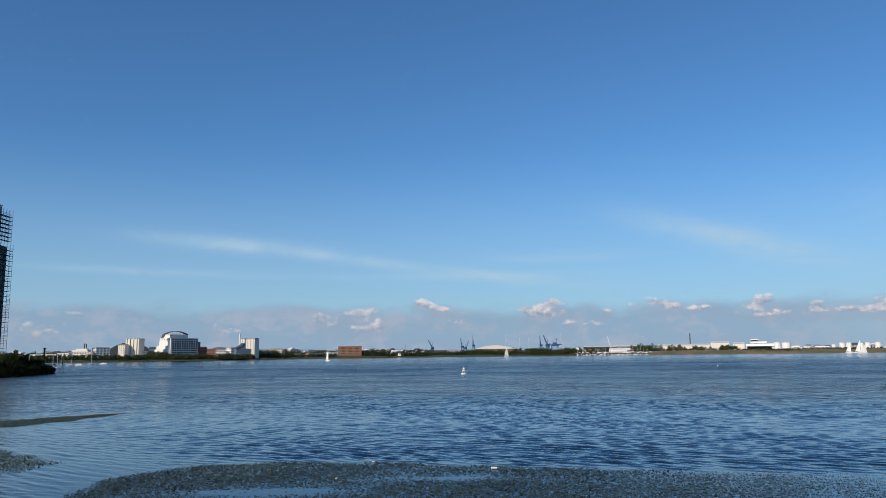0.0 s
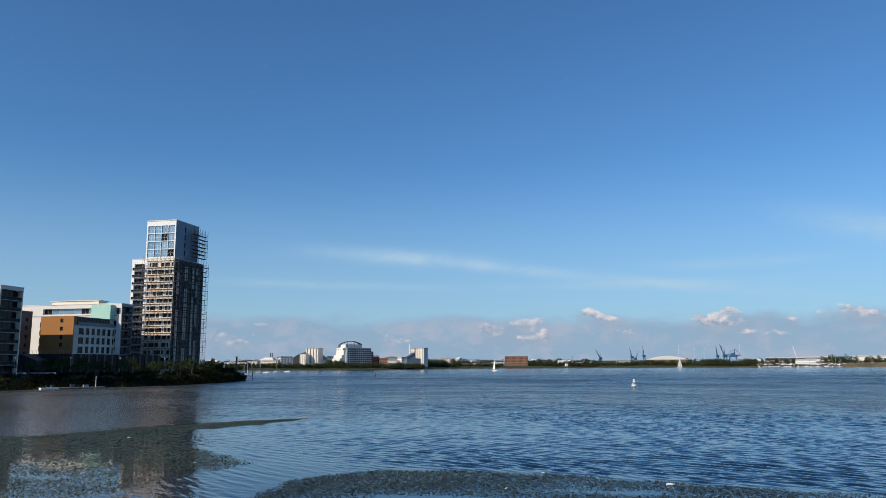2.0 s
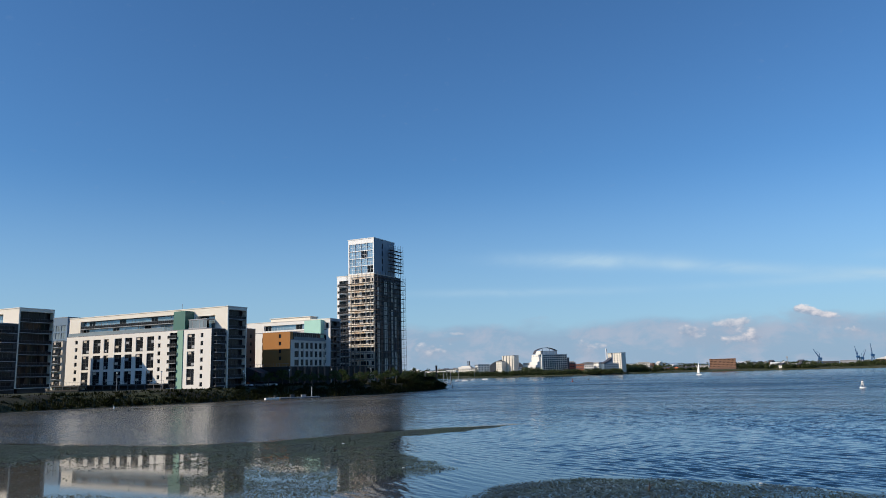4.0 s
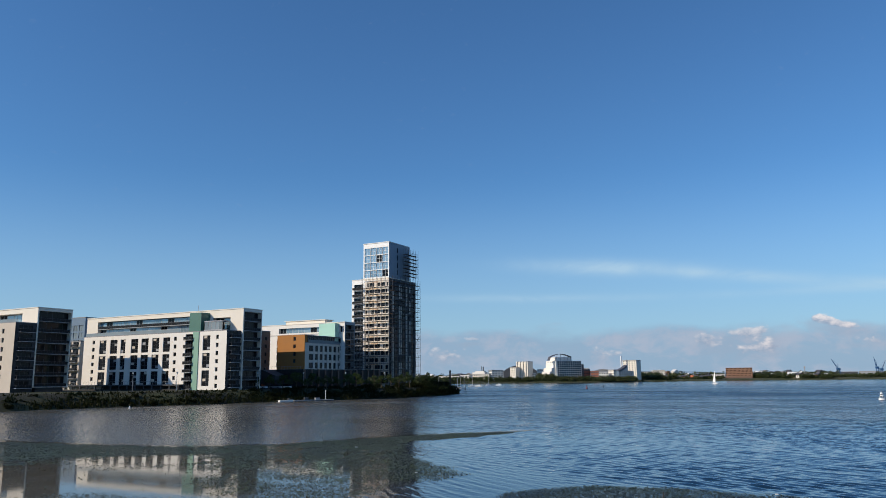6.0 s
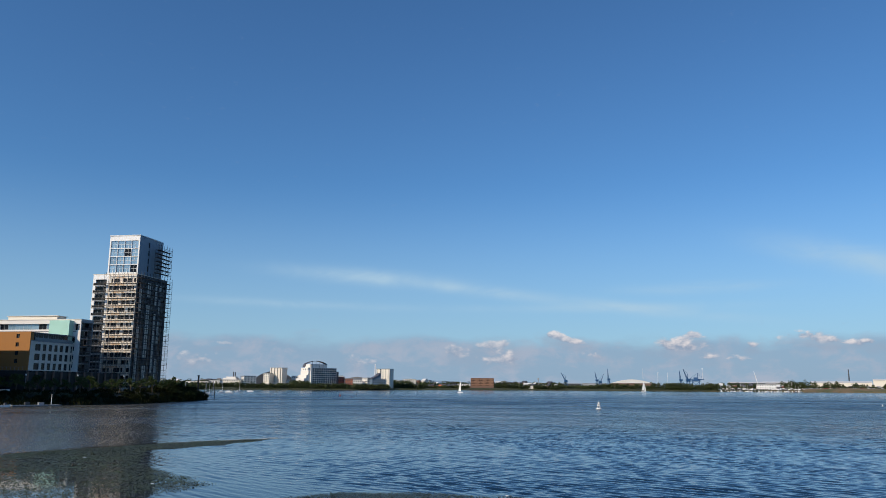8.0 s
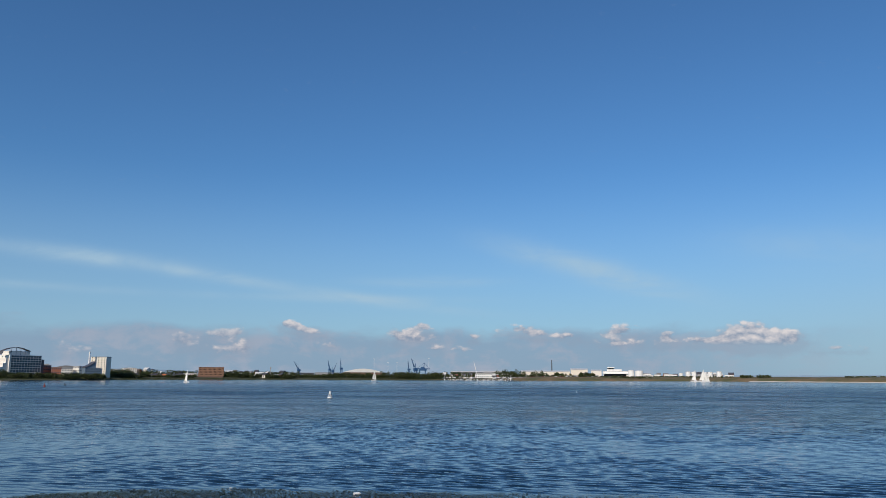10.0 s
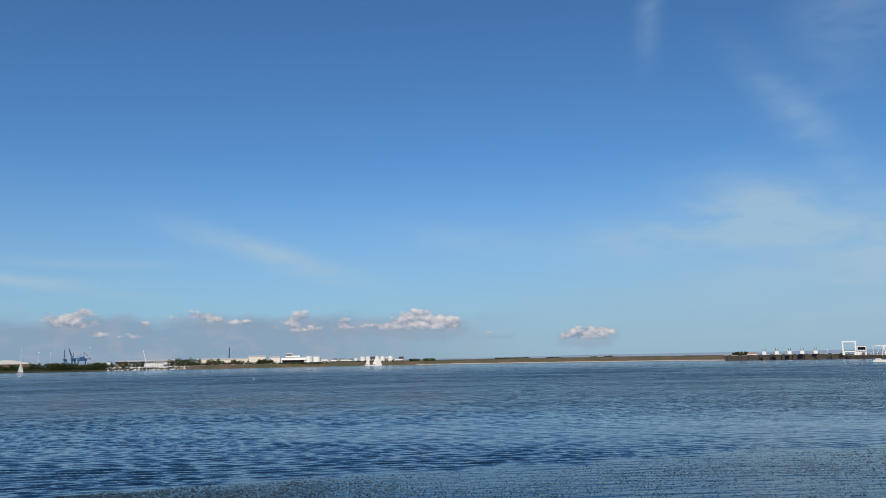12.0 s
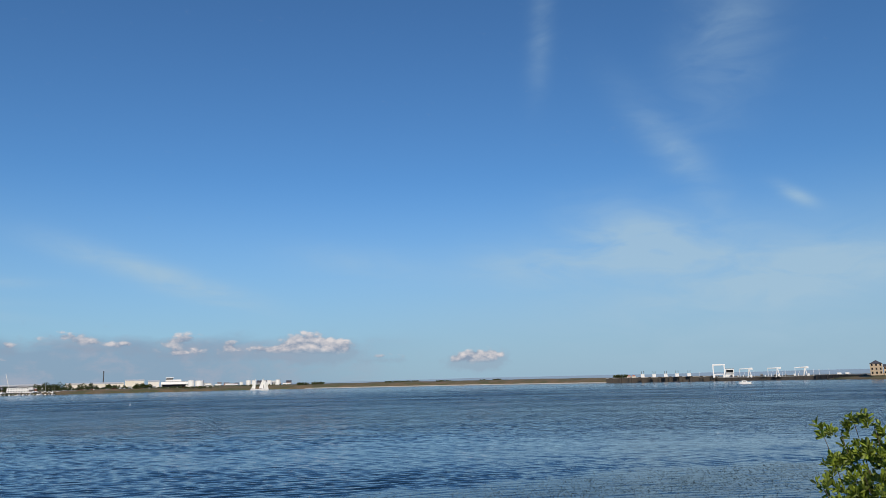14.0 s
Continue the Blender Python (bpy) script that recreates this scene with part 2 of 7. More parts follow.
def leaf_mat(name, color, spread, spec=0.4):
    """Leaves: each clump or leaf has a tone of its own."""
    m = bpy.data.materials.new(name)
    m.use_nodes = True
    t = m.node_tree
    b = t.nodes["Principled BSDF"]
    geo = t.nodes.new("ShaderNodeNewGeometry")
    r = Ex(t, geo.outputs["Random Per Island"])
    warm = tuple(min(1.0, c * k) for c, k in zip(color, (1.35, 1.3, 0.8)))
    dark = tuple(c * (1 - spread) for c in color)
    t.links.new(mixed(t, r, dark, warm), b.inputs["Base Color"])
    b.inputs["Roughness"].default_value = 0.5
    b.inputs["Specular IOR Level"].default_value = spec
    tr = t.nodes.new("ShaderNodeBsdfTranslucent")
    t.links.new(mixed(t, r, color, warm), tr.inputs["Color"])
    mix = t.nodes.new("ShaderNodeMixShader")
    mix.inputs[0].default_value = 0.28
    t.links.new(b.outputs[0], mix.inputs[1])
    t.links.new(tr.outputs[0], mix.inputs[2])
    t.links.new(mix.outputs[0], t.nodes["Material Output"].inputs["Surface"])
    return m


# Headland shrub leaves: the bank's shade is put into their colour.
M_SHADED_LEAF = leaf_mat("shaded_bank_leaf", (0.012, 0.020, 0.007), 0.5, 0.1)
M_TREELEAF = leaf_mat("young_tree_leaf", (0.038, 0.062, 0.014), 0.5)
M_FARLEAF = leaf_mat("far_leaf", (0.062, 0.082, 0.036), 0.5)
# Scrub and rough grass, likewise darkened to carry the bank's shade.
M_SHADED_SCRUB = leaf_mat("shaded_scrub_leaf", (0.015, 0.019, 0.006), 0.5, 0.1)
M_BUSHLEAF = leaf_mat("bush_leaf", (0.215, 0.29, 0.055), 0.7)


def ground_mat(name, low, high, patch, west=None):
    """Ground in two tones; west: the growth that covers it towards -x."""
    m = bpy.data.materials.new(name)
    m.use_nodes = True
    t = m.node_tree
    b = t.nodes["Principled BSDF"]
    geo = t.nodes.new("ShaderNodeNewGeometry")
    pos = geo.outputs["Position"]
    f = noise_of(t, pos, 1.0 / patch, 5.0, 0.6).smooth(0.35, 0.65)
    g = noise_of(t, pos, 14.0 / patch, 4.0)
    c = mixed(t, f, low, high)
    c = mixed(t, g * 0.5, c, tuple(v * 0.5 for v in low))
    if west:
        sep = t.nodes.new("ShaderNodeSeparateXYZ")
        t.links.new(pos, sep.inputs[0])
        c = mixed(t, (Ex(t, sep.outputs[0]) * -1.0 + (g - 0.5) * 200.0).smooth(-380.0, -150.0) * 0.85, c, west)
    t.links.new(c, b.inputs["Base Color"])
    b.inputs["Roughness"].default_value = 0.95
    return m


M_FARGROUND = ground_mat("dry_grass_and_mud", (0.21, 0.145, 0.08), (0.085, 0.10, 0.036), 26.0, (0.035, 0.045, 0.016))
# The near-black low tone carries the headland bank's shade.
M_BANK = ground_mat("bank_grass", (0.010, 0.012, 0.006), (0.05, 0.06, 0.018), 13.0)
# Distance haze is put into the hills' base colour.
M_HILL = mat("haze_coloured_hill", (0.19, 0.27, 0.37), 1.0, var=0.1, scale=0.004, fine=0.05)


def water_mat():
    m = bpy.data.materials.new("bay_water")
    m.use_nodes = True
    t = m.node_tree
    b = t.nodes["Principled BSDF"]
    b.inputs["IOR"].default_value = 1.33
    geo = t.nodes.new("ShaderNodeNewGeometry")
    pos = geo.outputs["Position"]
    sep = t.nodes.new("ShaderNodeSeparateXYZ")
    t.links.new(pos, sep.inputs[0])
    x, y, z = (Ex(t, o) for o in sep.outputs)
    far = (x * x + y * y).op("SQRT")
    att = t.nodes.new("ShaderNodeAttribute")
    att.attribute_name = "still"
    bearing = x.op("ARCTAN2", y) * (180 / math.pi)
    open_bay = bearing.smooth(2.0, 28.0)
    still = Ex(t, att.outputs["Fac"]) * (open_bay * -0.5 + 1.0)
    lee = (bearing * -1.0).smooth(26.0, 36.0)
    # silt in the shallow, weedy corner; over the lee, brighter reflections as colour
    silt_and_glare = (still * (bearing * -1.0).smooth(34.0, 44.0)).op("MAXIMUM", lee * 0.75)
    t.links.new(mixed(t, silt_and_glare, (0.005, 0.021, 0.046), (0.105, 0.10, 0.08)), b.inputs["Base Color"])
    # u runs along the crests, v across them
    u, v = x * 0.82 - y * 0.57, x * 0.57 + y * 0.82
    chop = noise_of(t, combine(t, u * 0.5, v), 2.6, 2.0, 0.5, 0.3)
    mid = noise_of(t, combine(t, u * 0.2, v), 0.8, 3.0, 0.6, 0.25)
    long = noise_of(t, combine(t, x * 0.3, y), 0.10, 4.0, 0.62, 0.5)
    gust = noise_of(t, combine(t, x * 0.35, y), 0.02, 4.0, 0.55).smooth(0.3, 0.7)
    lanes = noise_of(t, combine(t, bearing * 0.5, far.op("LOGARITHM", 2.718) * 60.0), 0.16, 4.0, 0.6).smooth(0.4, 0.62)
    amp = (gust * 0.5 + 0.5 + lanes * 0.2) * (open_bay * 0.35 + 0.85) * (lee * -0.75 + 1.0) * (still * -0.97 + 1.0) * (far.smooth(400.0, 900.0) * -0.85 + 1.0)
    height = (chop * (far.smooth(45.0, 120.0) * -0.9 + 1.0) * 0.035 + mid * (far.smooth(70.0, 150.0) * 1.2 + 0.02) + long * far.smooth(90.0, 300.0) * 4.0) * amp + chop * (lee * (still * -1.0 + 1.0) * 0.10)
    bn = t.nodes.new("ShaderNodeBump")
    bn.inputs["Strength"].default_value = 1.0
    bn.inputs["Distance"].default_value = WAVE
    t.links.new(height.value, bn.inputs["Height"])
    t.links.new(bn.outputs[0], b.inputs["Normal"])
    rough = (far.smooth(30.0, 300.0) * (lanes * 0.12 + 0.15) * (far.smooth(350.0, 700.0) * -0.7 + 1.0) + lee * 0.04) * (still * -0.9 + 1.0) + 0.04
    t.links.new(rough.value, b.inputs["Roughness"])
    return m


WAVE = 1.0
M_WATER = water_mat()


def weed_mat(name, dark, light):
    """Wet weed: every tuft has a tone of its own between dark and light."""
    m = bpy.data.materials.new(name)
    m.use_nodes = True
    t = m.node_tree
    b = t.nodes["Principled BSDF"]
    geo = t.nodes.new("ShaderNodeNewGeometry")
    r = Ex(t, geo.outputs["Random Per Island"])
    patch = noise_of(t, geo.outputs["Position"], 0.25, 4.0).smooth(0.35, 0.7)
    c = mixed(t, r * r, dark, light)
    c = mixed(t, patch * 0.5, c, tuple(v * k for v, k in zip(light, (0.55, 0.75, 0.4))))
    t.links.new(c, b.inputs["Base Color"])
    b.inputs["Roughness"].default_value = 0.45
    return m


M_WEED = weed_mat("floating_weed", (0.030, 0.034, 0.013), (0.105, 0.115, 0.05))
M_DARKWEED = weed_mat("dark_floating_weed", (0.010, 0.014, 0.011), (0.065, 0.078, 0.05))

# ---- mesh helpers ----


def part(name, bm, material, parent=None, label=""):
    me = bpy.data.meshes.new(name)
    bm.normal_update()
    bm.to_mesh(me)
    bm.free()
    me.materials.append(material)
    ob = new(name, me)
    if parent:
        ob.parent = parent
    return tagged(ob, label)


def again(name, me, parent, m):
    """One more object on a mesh that others share."""
    ob = new(name, me)
    ob.parent = parent
    ob.matrix_basis = m
    return ob


def thing(name, m, label, category, group="", kind=""):
    ob = new(name)
    ob.matrix_world = m
    return tagged(ob, label, category, group, kind)


def box(bm, x0, x1, y0, y1, z0, z1, m=None):
    v = [bm.verts.new((x, y, z)) for z in (z0, z1) for y in (y0, y1) for x in (x0, x1)]
    if m is not None:
        for p in v:
            p.co = m @ p.co
    for f in ((0, 2, 3, 1), (4, 5, 7, 6), (0, 1, 5, 4), (2, 6, 7, 3), (0, 4, 6, 2), (1, 3, 7, 5)):
        bm.faces.new([v[i] for i in f])
    return bm


def boxes(*rows):
    bm = bmesh.new()
    for r in rows:
        box(bm, *r)
    return bm


def tube(bm, a, b, r0, r1=None, n=8):
    """A tapered round bar from a to b."""
    a, b = Vector(a), Vector(b)
    r1 = r0 if r1 is None else r1
    q = (b - a).to_track_quat("Z", "Y")
    rings = [[bm.verts.new(c + q @ Vector((math.cos(k * math.tau / n) * r, math.sin(k * math.tau / n) * r, 0))) for k in range(n)]
             for c, r in ((a, r0), (b, r1))]
    for k in range(n):
        bm.faces.new((rings[0][k], rings[0][(k + 1) % n], rings[1][(k + 1) % n], rings[1][k]))
    bm.faces.new(rings[0][::-1])
    bm.faces.new(rings[1])
    return bm


def tubes(*rows, n=6):
    bm = bmesh.new()
    for r in rows:
        tube(bm, *r, n=n)
    return bm


def prism(bm, outline, y0, y1):
    """An outline in x and z, drawn out from y0 to y1."""
    a = [bm.verts.new((x, y0, z)) for x, z in outline]
    b = [bm.verts.new((x, y1, z)) for x, z in outline]
    n = len(outline)
    bm.faces.new(a)
    bm.faces.new(b[::-1])
    for k in range(n):
        bm.faces.new((a[k], b[k], b[(k + 1) % n], a[(k + 1) % n]))
    bmesh.ops.recalc_face_normals(bm, faces=bm.faces)
    return bm


def facade(width, z0, z1, holes, depth=0.35):
    """A wall from x = 0 to width that faces -y, with rectangular openings (x0, x1, z0, z1) that go depth deep."""
    bm = bmesh.new()
    xs = sorted({0.0, width, *(round(v, 3) for h in holes for v in h[:2])})
    zs = sorted({z0, z1, *(round(v, 3) for h in holes for v in h[2:])})
    grid = {(i, k): bm.verts.new((x, 0, z)) for i, x in enumerate(xs) for k, z in enumerate(zs)}
    back = {}

    def rear(i, k):
        if (i, k) not in back:
            back[i, k] = bm.verts.new((xs[i], depth, zs[k]))
        return back[i, k]

    def gone(i, k):
        if not (0 <= i < len(xs) - 1 and 0 <= k < len(zs) - 1):
            return False
        cx, cz = (xs[i] + xs[i + 1]) / 2, (zs[k] + zs[k + 1]) / 2
        return any(a < cx < b and c < cz < d for a, b, c, d in holes)

    for i in range(len(xs) - 1):
        for k in range(len(zs) - 1):
            if not gone(i, k):
                bm.faces.new((grid[i, k], grid[i + 1, k], grid[i + 1, k + 1], grid[i, k + 1]))
                continue
            for (p, q), side in ((((i, k), (i, k + 1)), (i - 1, k)), (((i + 1, k + 1), (i + 1, k)), (i + 1, k)),
                                 (((i + 1, k), (i, k)), (i, k - 1)), (((i, k + 1), (i + 1, k + 1)), (i, k + 1))):
                if not gone(*side):
                    bm.faces.new((grid[p], grid[q], rear(*q), rear(*p)))
    return bm


SHARED = {}


def window_meshes(w, h, cols, rows, glass, frame_material=None):
    """A window's frame and pane, as two shared meshes; the frame's outer face lies at y = 0."""
    fm = frame_material or M_DARK
    key = ("window", round(w, 2), round(h, 2), cols, rows, glass.name, fm.name)
    if key not in SHARED:
        bar = 0.07
        bm = facade(w, 0.0, h, [(w * c / cols + bar / (2 if c else 1), w * (c + 1) / cols - bar / (2 if c < cols - 1 else 1),
                                 h * r / rows + bar / (2 if r else 1), h * (r + 1) / rows - bar / (2 if r < rows - 1 else 1)) for c in range(cols) for r in range(rows)], 0.09)
        meshes = []
        for name, b, material in (("window", bm, fm), ("pane", boxes((bar, w - bar, 0.05, 0.07, bar, h - bar)), glass)):
            me = bpy.data.meshes.new(name)
            b.normal_update()
            b.to_mesh(me)
            b.free()
            me.materials.append(material)
            meshes.append(me)
        SHARED[key] = meshes
    return SHARED[key]


def add_window(parent, m, w, h, cols=1, rows=1, glass=None, frame_material=None):
    f, p = window_meshes(w, h, cols, rows, glass or M_GLASS, frame_material)
    ob = again("window", f, parent, m)
    again("pane", p, ob, Matrix())
    return ob


def walled(parent, m, width, z0, z1, material, wins, depth=0.35, label="", glass=None, frame_material=None):
    """A facade and its windows under a building. wins: x0, x1, z0, z1, columns, rows."""
    bm = facade(width, z0, z1, [w[:4] for w in wins], depth)
    bm.transform(m)
    part("wall", bm, material, parent, label)
    for x0, x1, a, b, cols, rows in wins:
        add_window(parent, m @ pose(x0, depth - 0.12, a), x1 - x0, b - a, cols, rows, glass, frame_material)


def balcony(parent, m, w, d, glass=True):
    """A slab with a railing; it sticks out towards -y."""
    key = ("balcony", round(w, 2), round(d, 2), glass)
    if key not in SHARED:
        rail = boxes((0, w, -d, -d + 0.05, 1.05, 1.12), (0, 0.05, -d + 0.05, 0, 1.05, 1.12), (w - 0.05, w, -d + 0.05, 0, 1.05, 1.12))
        n = max(2, int(w / 0.9))
        for k in range(n + 1):
            x = (w - 0.05) * k / n
            box(rail, x, x + 0.05, -d, -d + 0.05, 0.16, 1.05)
        sheet = boxes((0.04, w - 0.04, -d + 0.015, -d + 0.03, 0.2, 1.03))
        out = []
        for name, b, material in (("balcony", boxes((0, w, -d, 0, -0.02, 0.16)), M_GREY), ("railing", rail, M_DARK), ("railing_glass", sheet, M_SMOKE)):
            me = bpy.data.meshes.new(name)
            b.normal_update()
            b.to_mesh(me)
            b.free()
            me.materials.append(material)
            out.append(me)
        SHARED[key] = out
    slab, rail, sheet = SHARED[key]
    ob = again("balcony", slab, parent, m)
    again("railing", rail, ob, Matrix())
    if glass:
        again("railing_glass", sheet, ob, Matrix())
    return ob


def polar(az, d, z=0.0):
    a = radians(az)
    return Vector((d * math.sin(a), d * math.cos(a), z))


def facing(az, d, z=0.0, turn=0.0):
    """A pose at that bearing whose -y side looks back to the viewing place, turned by some degrees."""
    return Matrix.Translation(polar(az, d, z)) @ pose(0, 0, 0, 0, 0, -az + turn)


# ---- water and ground ----


# Outlines of the two mats of floating weed, in metres from the viewing place.
MAT_RIGHT = [(-18, 34), (-18.2, 41), (-16, 45.4), (-12.5, 46.8), (-7.8, 47.4), (0.5, 45.6), (7, 43.6), (14.3, 42.2), (21, 40.6), (28, 37.6), (34, 35.6), (41, 33.6),
             (48, 31.4), (57, 26), (64, 14), (30, 10), (-10, 14)]
MAT_LEFT = [(-125, 40), (-86, 52.5), (-61.5, 55.6), (-52.3, 61.8), (-49, 71.5), (-43.5, 82.4), (-36, 89.8), (-38, 78), (-41.8, 70.4), (-37.6, 61.6), (-33.4, 56.4),
            (-26, 50.4), (-23.4, 47.6), (-24, 44.4), (-25, 40), (-25, 36), (-26, 30), (-47, 24), (-120, 20)]


# Smooth open water between the mats.
CALM = [(-62, 20), (-45, 36), (-30, 46), (-22, 50), (-16, 44), (-14, 30), (-20, 18)]


def depth_in(poly, x, y):
    """Metres inside (+) or outside (-) of an outline, for arrays of places."""
    inside = np.zeros(x.shape, bool)
    near = np.full(x.shape, 1e9)
    n = len(poly)
    for k in range(n):
        (ax, ay), (bx, by) = poly[k], poly[(k + 1) % n]
        if ay != by:
            cross = (ay > y) != (by > y)
            inside ^= cross & (x < (bx - ax) * (y - ay) / (by - ay) + ax)
        s = np.clip(((x - ax) * (bx - ax) + (y - ay) * (by - ay)) / ((bx - ax) ** 2 + (by - ay) ** 2), 0, 1)
        near = np.minimum(near, np.hypot(x - ax - s * (bx - ax), y - ay - s * (by - ay)))
    return np.where(inside, near, -near)


def ease(v, a, b):
    s = np.clip((v - a) / (b - a), 0, 1)
    return s * s * (3 - 2 * s)


def bay_water():
    """One sheet: waves in the nearest 260 m of the bay, flat rings from there to the horizon."""
    rng = np.random.RandomState(11)
    az = np.radians(np.arange(-66, 84.01, 0.14))
    d = [24.0, 28.0, 31.0]
    while d[-1] < 270:
        d.append(d[-1] * 1.0039)
    d = np.array(d + [330, 420, 600, 1000, 2200, 4950])
    D, A = np.meshgrid(d, az, indexing="ij")
    X, Y = D * np.sin(A), D * np.cos(A)
    wander = 0.6 * np.sin(X * 0.11 + 1.3 * np.sin(Y * 0.07)) + 0.5 * np.sin(Y * 0.13 + 1.1 * np.sin(X * 0.09 + 2))
    Z = np.zeros_like(X)
    for k in range(44):
        lam = 0.34 * (4.0 / 0.34) ** (k / 43)
        turn = np.radians(rng.normal(28, 12))
        q = (X * np.sin(turn) + Y * np.cos(turn)) * math.tau / lam + rng.uniform(0, 9) + wander * (1.0 + 0.5 * np.sin(k))
        shape = np.sin(q) + 0.3 * np.cos(2 * q)
        packet = 0.55 + 0.8 * np.clip(np.sin(X * rng.uniform(0.05, 0.4) + Y * rng.uniform(0.05, 0.3) + rng.uniform(0, 9)), -0.5, 1)
        fade = 1 - ease(D * 0.0039 / lam, 0.42, 0.75)
        Z += WAVE_SLOPE * math.exp(-(math.log(lam / 0.8) / 0.6) ** 2) * lam / math.tau * shape * packet * fade
    gust = 0.75 + 0.35 * np.sin(X * 0.021 + Y * 0.05 + 1.4 * np.sin(X * 0.013)) * np.sin(Y * 0.034 - X * 0.008 + 0.7)
    inside = np.maximum(depth_in(MAT_LEFT, X, Y), depth_in(MAT_RIGHT, X, Y) + 0.6 * np.sin(X * 0.9))
    still = np.maximum(ease(inside, -2.2, 1.2), 0.6 * ease(depth_in(CALM, X, Y), -7.0, 4.0))
    right_open = ease(X, 14, 34) * 0.2
    still = still * (1 - right_open)
    lee = ease(-np.degrees(A), 27, 37)
    Z *= (0.48 + 0.52 * ease(np.degrees(A), -26, 12)) * gust * (1 - 0.82 * lee) * (1 - 0.985 * still) * (1 - ease(D, 200, 268))
    verts = np.stack([X, Y, Z], -1).reshape(-1, 3)
    nr, nc = X.shape
    i = np.arange(nr * nc).reshape(nr, nc)
    faces = np.stack([i[:-1, :-1], i[:-1, 1:], i[1:, 1:], i[1:, :-1]], -1).reshape(-1, 4)[:, ::-1]
    # the unseen rest of the round sheet
    back = np.radians(np.arange(84, 294.1, 6))
    rd = np.array([24, 400, 4950.0])
    BD, BA = np.meshgrid(rd, back, indexing="ij")
    bv = np.stack([BD * np.sin(BA), BD * np.cos(BA), 0 * BD], -1).reshape(-1, 3)
    j = np.arange(len(bv)).reshape(BD.shape) + len(verts)
    bf = np.stack([j[:-1, :-1], j[:-1, 1:], j[1:, 1:], j[1:, :-1]], -1).reshape(-1, 4)[:, ::-1]
    core = [(24 * math.sin(k * math.tau / 40), 24 * math.cos(k * math.tau / 40), -0.01) for k in range(40)]
    v = np.concatenate([verts, bv, np.array(core)])
    f = np.concatenate([faces, bf])
    me = bpy.data.meshes.new("water")
    me.from_pydata(v.tolist(), [], f.tolist() + [list(range(len(v) - 1, len(v) - 41, -1))])
    att = me.attributes.new("still", "FLOAT", "POINT")
    values = np.zeros(len(v), np.float32)
    values[:len(verts)] = still.ravel()
    att.data.foreach_set("value", values)
    me.polygons.foreach_set("use_smooth", np.ones(len(me.polygons), bool))
    me.materials.append(M_WATER)
    return tagged(new("water", me), "blue rippled bay water with darker wind lanes", "water", kind="structure")


WAVE_SLOPE = 0.115
bay_water()


def spread(rows, az):
    """The value at a bearing, along rows of (bearing, value)."""
    for (a, p), (b, q) in zip(rows, rows[1:]):
        if a <= az <= b:
            return p + (q - p) * (az - a) / (b - a)
    return rows[0][1] if az < rows[0][0] else rows[-1][1]


FAR_SHORE = [(-60, 620), (-40, 760), (-30, 930), (-24, 1010), (-17, 1060), (-11, 1170), (-3.5, 1300), (9, 1350), (16, 1360), (22, 1400), (30, 1460),
             (36, 1400), (45, 1330), (54, 1120), (62, 1060), (68, 1010), (72, 880), (80, 800)]
FAR_TOP = [(-60, 3.0), (-14, 3.0), (-8, 3.5), (0, 4.0), (9, 4.0), (15, 5.5), (18, 7.5), (30, 8.0), (36, 8.6), (50, 8.4), (56, 7.0), (66, 4.5), (80, 4.0)]


def far_ground():
    bm = bmesh.new()
    steps = [(-6, -0.6), (0, 0.05), (6, 0.35), (30, 0.75), (70, 1.0), (300, 1.0), (900, 1.0), (3400, 0.6)]
    rows = []
    for k in range(281):
        az = -60 + 0.5 * k
        d = spread(FAR_SHORE, az) + 9 * noise.noise(Vector((az * 0.45, 0, 3)))
        top = spread(FAR_TOP, az)
        rows.append([bm.verts.new(polar(az, d + s, top * f * (1 + 0.12 * noise.noise(Vector((az * 0.8, s * 0.01, 7)))))) for s, f in steps])
    for a, b in zip(rows, rows[1:]):
        for k in range(len(steps) - 1):
            bm.faces.new((a[k], b[k], b[k + 1], a[k + 1]))
    bmesh.ops.recalc_face_normals(bm, faces=bm.faces)
    for f in bm.faces:
        f.smooth = True
    return tagged(part("ground_far_shore", bm, M_FARGROUND), "flat brown and dry green land along the far shore", "ground", kind="structure")


far_ground()


def far_beach():
    """A pale strip of shingle at the waterline of the far flats."""
    bm = bmesh.new()
    rows = []
    for k in range(65):
        az = 32 + 0.5 * k
        d = spread(FAR_SHORE, az) + 9 * noise.noise(Vector((az * 0.45, 0, 3)))
        h = 1.0 + 0.5 * noise.noise(Vector((az * 1.7, 2, 0)))
        rows.append([bm.verts.new(polar(az, d + s, z)) for s, z in ((-5.5, -0.3), (-3.0, 0.55 * h), (0.3, 1.15 * h), (2.6, 1.2 * h))])
    for a, b in zip(rows, rows[1:]):
        for k in range(3):
            bm.faces.new((a[k], b[k], b[k + 1], a[k + 1]))
    bmesh.ops.recalc_face_normals(bm, faces=bm.faces)
    return tagged(part("ground_far_beach", bm, M_SHINGLE), "pale shingle strip along the far waterline", "ground", kind="structure")


far_beach()


